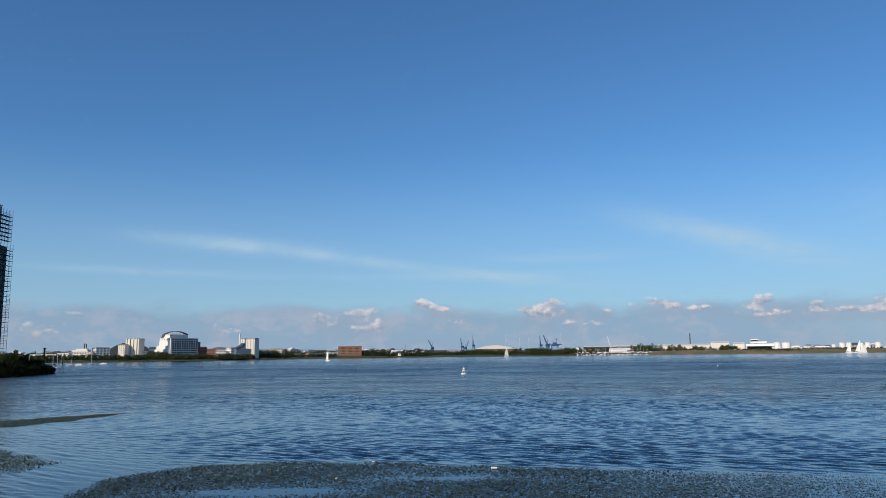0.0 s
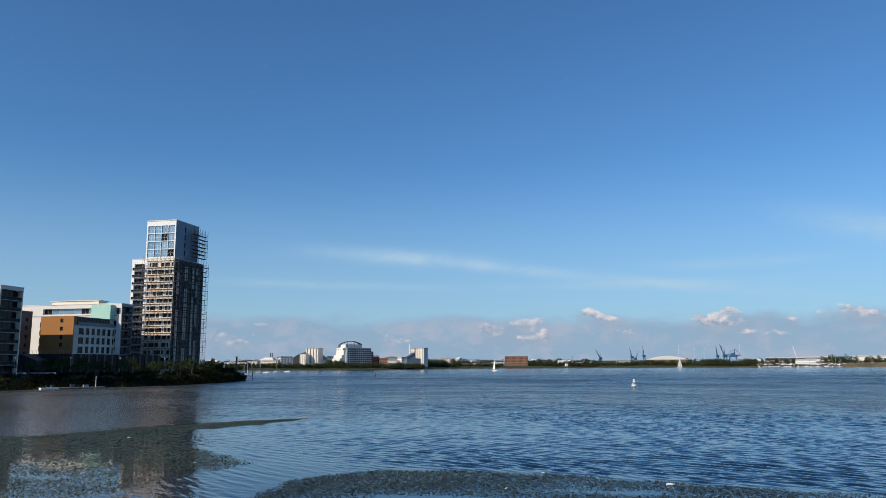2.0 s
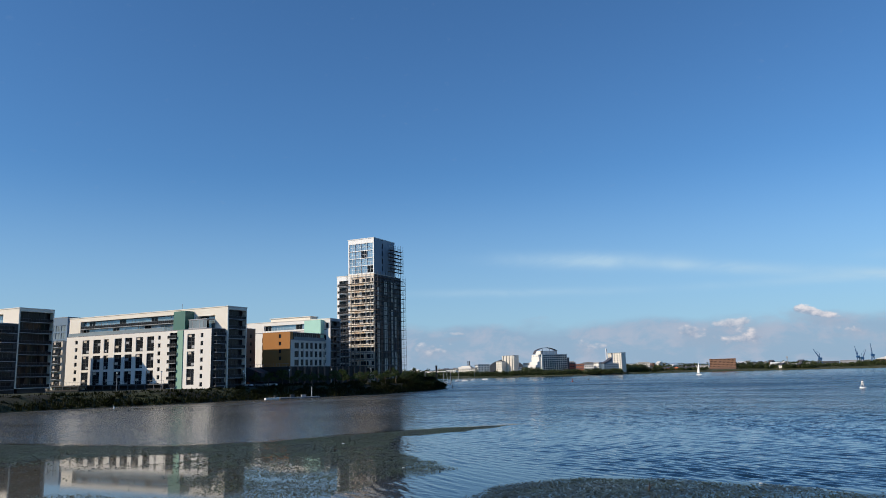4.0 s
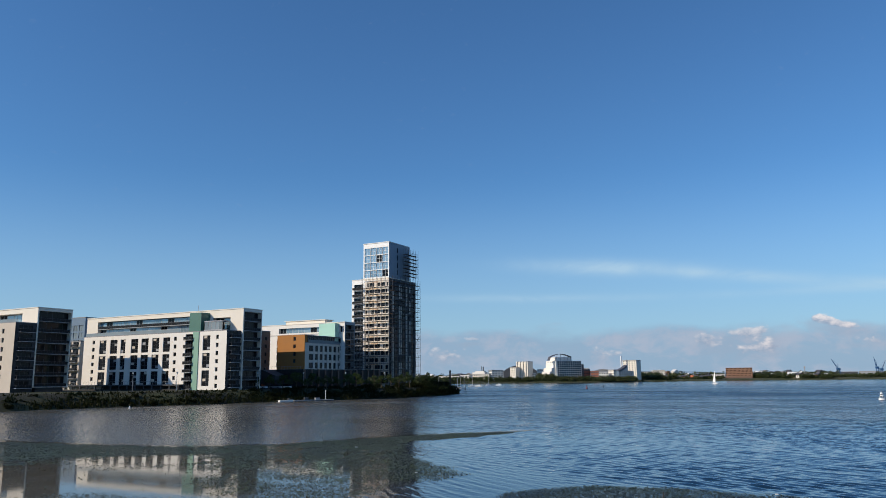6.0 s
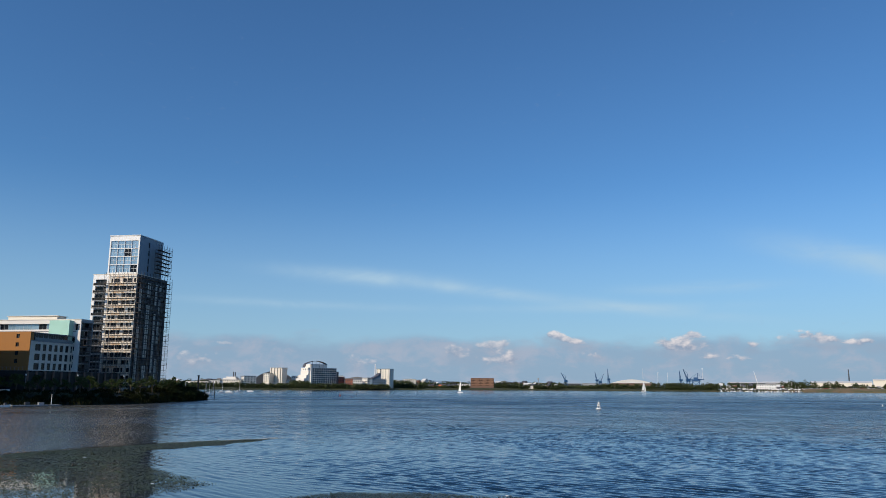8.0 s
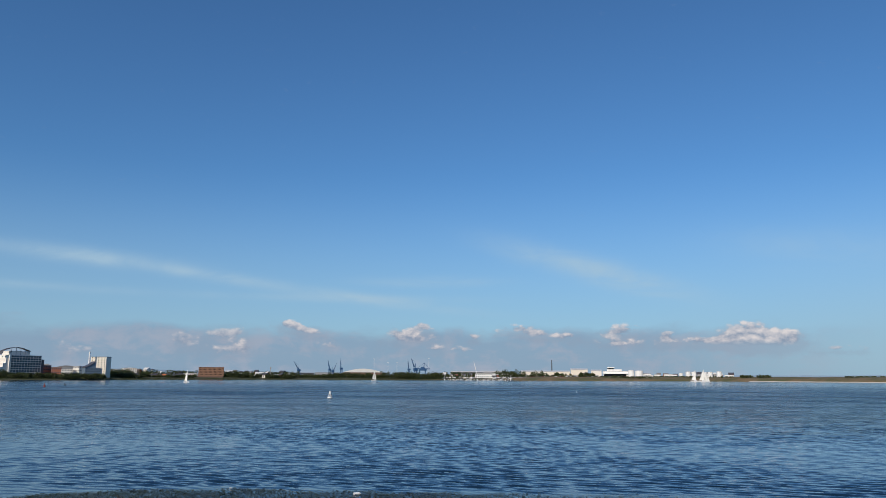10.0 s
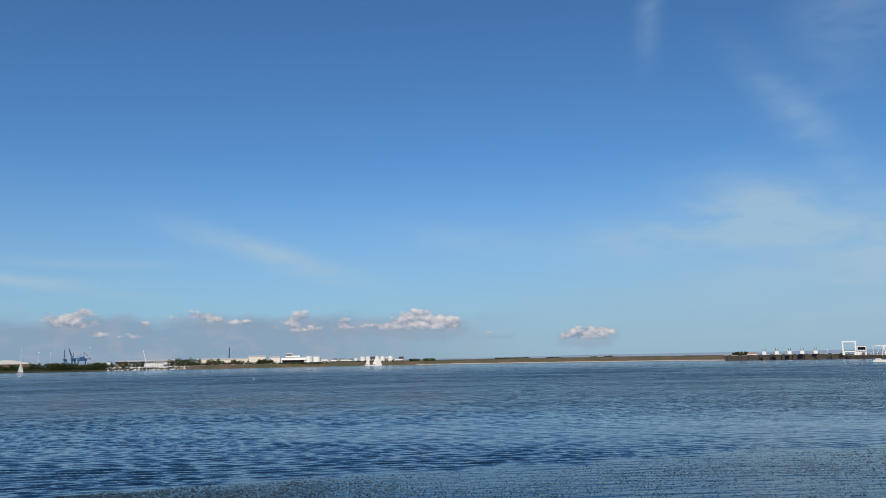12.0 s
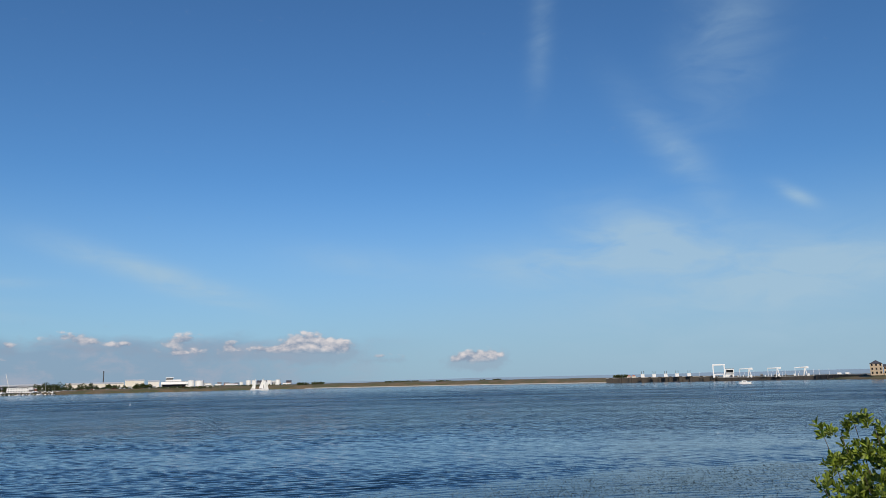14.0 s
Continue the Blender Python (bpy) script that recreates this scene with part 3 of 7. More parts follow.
def sloped_land(name, outline, top, bank, material, label):
    """Land inside an outline (x, y), counter-clockwise, with a sloping bank along its edge."""
    bm = bmesh.new()
    pts = [Vector((x, y, 0)) for x, y in outline]
    fine = []
    for a, b in zip(pts, pts[1:] + pts[:1]):
        n = max(1, int((b - a).length / 4))
        fine += [a.lerp(b, k / n) for k in range(n)]
    n = len(fine)
    rings = []
    for inset, z in ((-1.5, -0.8), (0, 0.02), (bank * 0.35, top * 0.45), (bank * 0.7, top * 0.85), (bank, top)):
        ring = []
        for k, p in enumerate(fine):
            tan = (fine[(k + 2) % n] - fine[k - 2]).normalized()
            inward = Vector((-tan.y, tan.x, 0))
            wob = 0.8 * noise.noise(Vector((p.x * 0.12, p.y * 0.12, inset)))
            ring.append(bm.verts.new(p + inward * (inset + wob) + Vector((0, 0, z * (1 + 0.15 * noise.noise(p * 0.3))))))
        rings.append(ring)
    for a, b in zip(rings, rings[1:]):
        for k in range(n):
            bm.faces.new((a[k], a[(k + 1) % n], b[(k + 1) % n], b[k]))
    bm.faces.new(rings[-1])
    bmesh.ops.triangulate(bm, faces=[f for f in bm.faces if len(f.verts) > 4])
    bmesh.ops.recalc_face_normals(bm, faces=bm.faces)
    for f in bm.faces:
        f.smooth = True
    return tagged(part(name, bm, material), label, "ground", kind="structure")


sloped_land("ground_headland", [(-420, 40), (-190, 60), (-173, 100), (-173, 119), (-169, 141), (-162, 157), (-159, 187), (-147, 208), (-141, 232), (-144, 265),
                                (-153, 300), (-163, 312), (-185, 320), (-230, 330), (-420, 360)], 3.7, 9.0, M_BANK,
            "grassy headland, shade in its colour, with a sloping bank under the flats")
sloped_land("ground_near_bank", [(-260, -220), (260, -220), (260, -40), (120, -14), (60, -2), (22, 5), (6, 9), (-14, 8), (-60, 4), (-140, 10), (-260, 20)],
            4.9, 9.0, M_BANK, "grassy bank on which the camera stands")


def ridge():
    bm = bmesh.new()
    a, b = [], []
    for k in range(300):
        az = -65 + k * 0.5
        h = spread([(-65, 30), (-20, 32), (-12, 44), (-8, 30), (0, 24), (20, 18), (35, 21), (45, 27), (52, 27), (60, 26), (72, 28), (85, 30)], az)
        h += 3 * noise.noise(Vector((az * 0.3, 5, 0))) + 1.2 * noise.noise(Vector((az * 1.7, 9, 0)))
        a.append(bm.verts.new(polar(az, 4700, -40)))
        b.append(bm.verts.new(polar(az, 4760, h)))
    for k in range(299):
        bm.faces.new((a[k], a[k + 1], b[k + 1], b[k]))
    return tagged(part("backdrop_far_hills", bm, M_HILL), "low hills beyond the water with blue haze in their colour", "hills", kind="structure")


ridge()

# ---- flats on the headland ----
R90 = pose(0, 0, 0, 0, 0, 90)


def front(x, y):
    """A wall's frame that faces -y, from its left end."""
    return pose(x, y, 0)


def side(x, y):
    """A wall's frame that faces +x, from its end nearest to the water."""
    return pose(x, y, 0, 0, 0, 90)


def stacked_balconies(parent, frame_m, x0, x1, floors, z0, step, depth, out):
    """Recessed, glazed balconies one above the other behind an opening."""
    for k in range(floors):
        z = z0 + k * step
        add_window(parent, frame_m @ pose(x0, depth, z + 0.2), x1 - x0, step - 0.35, max(2, int((x1 - x0) / 1.6)), 1)
        balcony(parent, frame_m @ pose(x0, depth - 0.02, z), x1 - x0, depth + out)


def white_block():
    """The long pale block: seven storeys in front, a taller cream slab behind."""
    e = thing("apartment_block", pose(-205, 180, 3.4), "long cream and white apartment block with green stair panels", "apartment block")
    base = e.matrix_world.inverted()

    def put(name, bm, material, label=""):
        bm.transform(base)
        return part(name, bm, material, e, label)

    z0, z1, x0, x1, y = 3.5, 22.2, -239.8, -171.6, 175.9
    wins = []
    for a, b, cols in ((-231.4, -227.9, 2), (-225.8, -222.2, 2), (-220.5, -218.1, 2), (-215.3, -211.8, 2), (-210.2, -206.8, 2), (-205.0, -201.7, 2),
                       (-199.8, -196.6, 2), (-181.8, -178.6, 2)):
        for lo, hi in ((5.0, 9.9), (10.7, 15.4), (16.2, 20.9)):
            wins.append((a - x0, b - x0, lo, hi, cols, 4))
    for a, b in ((-235.2, -233.9), (-194.8, -193.6), (-176.1, -175.0)):
        for k in range(7):
            wins.append((a - x0, b - x0, 4.4 + k * 2.55, 5.7 + k * 2.55, 1, 1))
    holes = [w[:4] for w in wins] + [(-189.6 - x0, -186.0 - x0, z0 + 0.3, z1 - 0.6)]
    m = front(x0, y)
    put("wall", moved(facade(x1 - x0, z0, z1, holes, 0.4), m), M_WHITE, "white rendered front wall")
    inv = base
    for a, b, lo, hi, cols, rows in wins:
        wd = add_window(e, inv @ m @ pose(a, 0.26, lo), b - a, hi - lo, cols, rows, M_GLASS, M_DARK)
        if rows > 1:
            for j in range(rows):
                if (int(a * 3.1) + int(lo) + j * 5) % 3 == 0:
                    bx = 0.1 if (j + int(a)) % 2 else (b - a) / 2 + 0.05
                    part("blind", boxes((bx, bx + (b - a) / 2 - 0.15, 0.035, 0.048, (hi - lo) * j / rows + 0.3, (hi - lo) * (j + 1) / rows - 0.1)), M_BEIGE if j % 2 else M_GREY, wd)
    stacked_balconies(e, inv @ m, -189.6 - x0, -186.0 - x0, 7, z0 + 0.5, 2.6, 0.5, 0.9)
    put("stair_panel", boxes((-186.0, -183.5, y - 0.25, y - 0.004, z0, z1)), M_PALEGREEN, "tall pale green stair panel")
    put("core", boxes((x0, x1 - 0.5, y + 0.6, 181.99, z0, z1 - 0.02)), M_DARK)
    put("flat_roof", boxes((x0, x1, y + 0.01, 181.98, z1 + 0.004, z1 + 0.25)), M_ROOF)
    # return of the front block, its shade put into the wall colour, with balconies
    sm = side(x1, y)
    put("wall", moved(facade(6.1, z0, z1, [(1.2, 4.9, z0 + 1.0 + k * 2.6, z0 + 3.1 + k * 2.6) for k in range(7)], 0.3), sm), M_DARKENED, "return wall with shade in its colour")
    for k in range(7):
        add_window(e, inv @ sm @ pose(1.2, 0.2, z0 + 1.0 + k * 2.6), 3.7, 2.1, 3, 1)
        balcony(e, inv @ sm @ pose(0.9, 0.0, z0 + 0.9 + k * 2.6), 4.3, 1.3)
    # the tall slab behind
    sx0, sx1, sy = -247.0, -170.7, 182.0
    put("wall", moved(facade(sx1 - sx0, z0, 29.5, [(6.0, 56.4, 22.6, 28.1), (63.0, 70.8, 22.6, 27.0)], 2.2), front(sx0, sy)), M_CREAM, "cream frame of the tall slab")
    n = inv @ Matrix()
    terrace_floor(e, n, -240.9, -190.7, 183.2, 22.7, 28.0, 2)
    terrace_floor(e, n, -183.9, -176.4, 183.4, 22.7, 26.9, 1)
    put("stair_tower", boxes((-190.6, -185.4, 178.2, 182.5, 22.5, 28.7)), M_GREEN, "green stair tower on the roof")
    put("penthouse", boxes((-184.1, -176.2, 178.4, 181.9, 22.46, 22.9), (-184.1, -176.2, 178.4, 181.9, 25.5, 25.8)), M_GREY)
    for k in range(5):
        add_window(e, inv @ pose(-184.0 + k * 1.56, 178.5, 22.9), 1.54, 2.6, 1, 1, M_PALEGLASS, M_GREY)
    put("railing_glass", boxes((-239.5, -193.0, 176.2, 176.23, 22.5, 23.5)), M_PALEGLASS, "glass terrace railing")
    put("railing", boxes((-239.5, -193.0, 176.18, 176.25, 23.5, 23.58)), M_STEEL)
    put("flat_roof", boxes((sx0 - 0.1, sx1 + 0.1, sy - 0.15, 190.9, 29.504, 29.75)), M_CREAM)
    # Second box: unseen rear mass, added to throw shade on the orange block.
    put("core", boxes((sx0 + 0.3, sx1 - 2.0, 184.4, 190.6, z0, 29.4), (-235, -188, 190.6, 209, z0, 29.4)), M_GREY)
    put("wall", boxes((sx0, sx0 + 0.29, sy + 0.01, 190.8, z0, 29.49)), M_CREAM)
    slab_end(e, inv, sx1, sy, 190.8, z0, 29.5, 8, M_CREAM)
    put("mast", tubes(((-195.0, 186, 29.7), (-195.0, 186, 32.2), 0.06)), M_STEEL)


def moved(bm, m):
    bm.transform(m)
    return bm


def terrace_floor(parent, inv, x0, x1, y, z0, z1, rows):
    n = max(1, round((x1 - x0) / 3.2))
    w, h = (x1 - x0) / n, (z1 - z0) / rows
    for r in range(rows):
        for k in range(n):
            add_window(parent, inv @ pose(x0 + k * w, y, z0 + r * h), w, h - 0.06, 2, 1, M_SKYGLASS if (k * 7 + r * 3) % 5 else M_GLASS, M_GREY)
        if r:
            balcony(parent, inv @ pose(x0, y - 0.02, z0 + r * h), x1 - x0, 1.1)


def slab_end(parent, inv, x, y0, y1, z0, z1, floors, material):
    m, w = side(x, y0), y1 - y0
    step = (z1 - 0.9 - z0) / floors
    part("wall", moved(facade(w, z0, z1, [(0.45, w - 0.35, z0 + 0.1, z1 - 0.9)], 1.6), inv @ m), material, parent)
    stacked_balconies(parent, inv @ m, 0.45, w - 0.35, floors, z0 + 0.1, step, 1.6, -0.15)


def left_block():
    e = thing("apartment_block", pose(-240, 145, 3.4), "cream apartment block with a glazed balcony end", "apartment block")
    inv = e.matrix_world.inverted()

    def put(name, bm, material, label=""):
        return part(name, moved(bm, inv), material, e, label)

    z0 = 3.5
    sx0, sx1, sy = -243.0, -220.0, 144.7
    put("wall", moved(facade(sx1 - sx0, z0, 29.5, [(0.8, 15.2, 24.9, 28.1)], 2.0), front(sx0, sy)), M_CREAM, "cream slab wall")
    terrace_floor(e, inv, -242.1, -227.9, 146.6, 25.0, 28.0, 1)
    put("flat_roof", boxes((sx0 - 0.1, sx1 + 0.1, sy - 0.15, 156.6, 29.504, 29.75)), M_CREAM)
    put("core", boxes((sx0 + 0.3, sx1 - 2.0, 147.0, 156.4, z0, 29.4)), M_DARK)
    put("wall", boxes((sx0, sx0 + 0.29, sy + 0.01, 156.5, z0, 29.49)), M_CREAM)
    slab_end(e, inv, sx1, sy, 156.5, z0 + 1.6, 29.5, 7, M_CREAM)
    # lower block in front
    x0, x1, y, z1 = -268.0, -220.05, 137.9, 24.5
    wins = []
    for k in range(7):
        for a in (-226.4, -250.0):
            wins.append((a - x0, a - x0 + 1.1, 4.9 + k * 2.75, 6.3 + k * 2.75, 1, 1))
    for a in (-233.6, -239.0, -245.0, -256.5, -262.0):
        for lo, hi in ((5.4, 10.4), (11.4, 16.4), (17.3, 22.3)):
            wins.append((a - x0, a - x0 + 3.3, lo, hi, 2, 4))
    m = front(x0, y)
    put("wall", moved(facade(x1 - x0, z0, z1, [w[:4] for w in wins], 0.4), m), M_BEIGE, "beige rendered front wall")
    for a, b, lo, hi, cols, rows in wins:
        add_window(e, inv @ m @ pose(a, 0.26, lo), b - a, hi - lo, cols, rows, M_GLASS, M_DARK)
    put("core", boxes((x0, x1 - 0.5, y + 0.6, 144.69, z0, z1 - 0.02)), M_DARK)
    put("flat_roof", boxes((x0, x1, y + 0.01, 144.68, z1 + 0.004, z1 + 0.25)), M_ROOF)
    put("railing_glass", boxes((x0 + 0.3, x1 - 0.3, y + 0.3, y + 0.33, z1 + 0.25, z1 + 1.2)), M_PALEGLASS, "glass terrace railing")
    # the return's shade is put into its wall colour
    sm = side(x1, y)
    put("wall", moved(facade(6.8, z0, z1, [(1.2, 5.6, z0 + 1.4 + k * 2.8, z0 + 3.6 + k * 2.8) for k in range(7)], 0.3), sm), M_DARKENED, "return wall with shade in its colour")
    for k in range(7):
        add_window(e, inv @ sm @ pose(1.2, 0.2, z0 + 1.4 + k * 2.8), 4.4, 2.2, 3, 1)
        balcony(e, inv @ sm @ pose(0.9, 0.0, z0 + 1.3 + k * 2.8), 5.0, 1.3)


def plain_block(name, x0, x1, y0, y1, z0, z1, material, label, front_wins=(), side_wins=(), glass=None):
    """A block that shows its front (-y) and its +x side."""
    e = thing(name, pose((x0 + x1) / 2, (y0 + y1) / 2, z0), label, "apartment block")
    inv = e.matrix_world.inverted()
    for m, w, wins in ((front(x0, y0), x1 - x0, front_wins), (side(x1, y0), y1 - y0, side_wins)):
        part("wall", moved(facade(w, z0, z1, [q[:4] for q in wins], 0.3), inv @ m), material, e)
        for a, b, lo, hi, cols, rows in wins:
            add_window(e, inv @ m @ pose(a, 0.18, lo), b - a, hi - lo, cols, rows, glass)
    part("wall", moved(boxes((x0 + 0.02, x1 - 0.4, y0 + 0.4, y1, z0, z1 - 0.03), (x1 - 0.399, x1 - 0.001, y1 - 0.3, y1, z0, z1 - 0.03)), inv), material, e)
    part("flat_roof", moved(boxes((x0, x1 + 0.05, y0 - 0.05, y1, z1 + 0.003, z1 + 0.3)), inv), M_ROOF, e)
    return e, inv


def grid_wins(x0, w, gap, cols, z0, h, step, rows, c=1, r=1):
    return [(x0 + i * (w + gap), x0 + i * (w + gap) + w, z0 + k * step, z0 + k * step + h, c, r) for i in range(cols) for k in range(rows)]


def rear_blocks():
    """The blocks that stand between and behind the two long ones and the tower."""
    plain_block("apartment_block", -291, -279.6, 205, 216, 3.4, 33.2, M_BLUEGREY, "narrow blue-grey glazed block behind the flats",
                grid_wins(0.6, 3.0, 0.5, 3, 6.0, 2.4, 3.1, 8, 2, 1), grid_wins(0.8, 3.0, 0.5, 3, 6.0, 2.4, 3.1, 8, 2, 1), M_PALEGLASS)
    e, inv = plain_block("apartment_block", -288, -268, 195, 203, 3.4, 22.4, M_BEIGE, "low beige block with dark balconies",
                         grid_wins(11.2, 3.4, 1.0, 2, 5.0, 2.3, 3.1, 6, 2, 1))
    for k in range(6):
        balcony(e, inv @ pose(-277.0, 195, 4.8 + 3.1 * k), 8.0, 1.2)
    # brown wing
    plain_block("apartment_block", -216, -200, 216, 228.6, 3.4, 25.4, M_BROWN, "dark brown brick wing with small windows",
                (), [(9.6, 10.7, 7.0 + 3 * k, 8.4 + 3 * k, 1, 1) for k in range(6)])
    # cream slab behind, with a mint stair panel
    e, inv = plain_block("apartment_block", -223, -179.2, 247, 254, 3.4, 25.0, M_WHITE, "cream slab of flats with a mint green stair tower",
                         grid_wins(10.5, 2.6, 1.2, 9, 12.0, 2.0, 3.0, 4, 2, 1))
    z = 25.3
    part("wall", moved(facade(45.5, z, 29.4, [(11.5, 34.0, z + 0.6, z + 2.7), (42.8, 45.1, z + 0.3, z + 2.6)], 1.2), inv @ front(-223, 247)), M_WHITE, e)
    terrace_floor(e, inv, -211.5, -189.0, 248.0, z + 0.6, z + 2.75, 1)
    terrace_floor(e, inv, -180.2, -177.9, 248.0, z + 0.3, z + 2.65, 1)
    part("wall", moved(boxes((-222.9, -179.2, 248.3, 254, z, 29.39)), inv), M_WHITE, e)
    part("flat_roof", moved(boxes((-223.1, -177.4, 246.85, 254.1, 29.404, 29.65)), inv), M_CREAM, e)
    slab_end(e, inv, -177.45, 247.02, 254, 10.4, 29.39, 6, M_GREY)
    part("wall", moved(boxes((-179.19, -177.46, 247.0, 247.25, 10.4, 25.29)), inv), M_WHITE, e)
    part("stair_tower", moved(boxes((-188.6, -180.5, 244.6, 246.99, 20.0, 29.0)), inv), M_MINT, e, "mint green stair tower")
    part("plant_room", moved(boxes((-209.5, -189.0, 249, 254, 29.65, 31.0), (-210.0, -188.5, 248.6, 254.4, 31.0, 31.2)), inv), M_CREAM, e, "roof plant room")
    # orange brick block on the podium
    x0 = -192.9
    fw = [(-185.1 - x0, -183.9 - x0, z - 0.7, z + 0.7, 2, 1) for z in (22.0, 19.2, 16.3, 13.7)]
    sw = [(2.4, 5.0, a, a + 2.2, 2, 1) for a in (10.9, 14.1, 17.3)]
    sw += [(6.2 + 2.9 * k, 7.9 + 2.9 * k, a, a + 2.3, 1, 1) for k in range(6) for a in (10.9, 14.1, 17.3)]
    e, inv = plain_block("apartment_block", x0, -179.8, 225, 246.9, 10.4, 20.4, M_SIDEBEIGE, "orange brick block with a pale side wall", (), sw)
    part("wall", moved(facade(13.2, 10.4, 23.5, [q[:4] for q in fw], 0.3), inv @ front(x0 - 0.03, 224.6)), M_ORANGE, e, "orange brick end wall")
    for a, b, lo, hi, c, r in fw:
        add_window(e, inv @ front(x0 - 0.03, 224.6) @ pose(a, 0.18, lo), b - a, hi - lo, c, r)
    part("wall", moved(boxes((x0, -179.9, 224.95, 226.4, 20.72, 23.49), (x0 - 0.03, x0 + 0.2, 224.62, 224.99, 10.4, 23.49), (-179.99, -179.75, 224.63, 224.98, 10.4, 23.49)), inv), M_ORANGE, e)
    for k in range(8):
        add_window(e, inv @ side(-180.5, 226.6) @ pose(0.2 + 2.5 * k, 0, 20.75), 2.45, 2.4, 2, 1, M_GLASS, M_GREY)
    part("flat_roof", moved(boxes((x0, -179.7, 226.41, 247, 23.2, 23.45)), inv), M_ROOF, e)
    part("wall", moved(boxes((x0, -181.0, 226.41, 246.9, 20.72, 23.19)), inv), M_DARK, e)
    part("railing_glass", moved(boxes((-179.86, -179.83, 227, 246.8, 20.72, 21.7)), inv), M_PALEGLASS, e, "glass railing")


def podium():
    e = thing("car_park_podium", pose(-190, 225, 3.4), "brick car park podium, shade in its colour, with a sloping shed", "podium")
    inv = e.matrix_world.inverted()
    wins = [(3 + 3.3 * k, 5.4 + 3.3 * k, 5.4, 8.6, 1, 1) for k in range(12)]
    part("wall", moved(facade(44.0, 3.5, 10.36, [w[:4] for w in wins], 0.8), inv @ front(-214, 212)), M_SHADEBRICK, e)
    part("deck", moved(boxes((-214, -170, 212.1, 262, 10.0, 10.39)), inv), M_GREY, e)
    part("core", moved(boxes((-214, -170.31, 212.9, 262, 3.5, 9.99)), inv), M_SHADEBRICK, e)
    # Openings and pilasters are added to make the plain side wall look darker.
    part("wall", moved(facade(50.0, 3.5, 10.36, [(1.5 + 4.0 * k, 4.3 + 4.0 * k, 4.6, 9.0) for k in range(12)], 0.29), inv @ side(-170.0, 212)), M_SHADEBRICK, e)
    for k in range(13):
        part("pilaster", moved(boxes((-169.99, -169.6, 212.2 + 4.0 * k, 212.9 + 4.0 * k, 3.5, 10.3)), inv), M_BROWN, e)
    part("railing", moved(boxes(*[(-213.8 + k * 1.46, -213.76 + k * 1.46, 212.2, 212.26, 10.4, 11.4) for k in range(30)], (-213.8, -170.2, 212.2, 212.26, 11.4, 11.46)), inv), M_STEEL, e)
    bm = prism(bmesh.new(), [(-186.5, 3.5), (-186.5, 9.2), (-183.5, 10.3), (-177.5, 8.2), (-177.5, 3.5)], 206, 211.9)
    part("shed", moved(bm, inv), M_DARKENED, e, "dark shed with a sloping roof")


def undercroft():
    """The deck along the long block's foot; lit slots and shade are wall tones."""
    e = thing("parking_deck", pose(-205, 170, 3.4), "parking deck under the flats, lit slots and shade in its wall colours", "parking deck")
    inv = e.matrix_world.inverted()
    part("roof_edge", moved(boxes((-246, -189.0, 173.4, 175.5, 5.2, 5.6)), inv), M_DARK, e)
    for k in range(15):
        x = -245.5 + 4.0 * k
        part("post", moved(boxes((x, x + 0.35, 173.5, 173.8, 3.0, 5.2)), inv), M_DARK, e)
    # One back wall in two tones: white stands for light, near black for shade.
    part("back_wall", moved(boxes((-246, -228.0, 175.2, 175.5, 3.3, 5.2)), inv), M_WHITE, e, "white back wall")
    part("back_wall", moved(boxes((-227.99, -189.0, 175.2, 175.5, 3.3, 5.2)), inv), M_SHADEBRICK, e)
    part("front_wall", moved(boxes((-246, -189.0, 173.3, 173.49, 2.4, 4.1)), inv), M_SHADEBRICK, e)
    part("railing", moved(boxes((-246, -189.0, 173.45, 173.5, 6.6, 6.66), *[(-246 + k * 1.5, -245.95 + k * 1.5, 173.45, 173.5, 5.6, 6.6) for k in range(39)]), inv), M_STEEL, e)


white_block()
left_block()
rear_blocks()
podium()
undercroft()


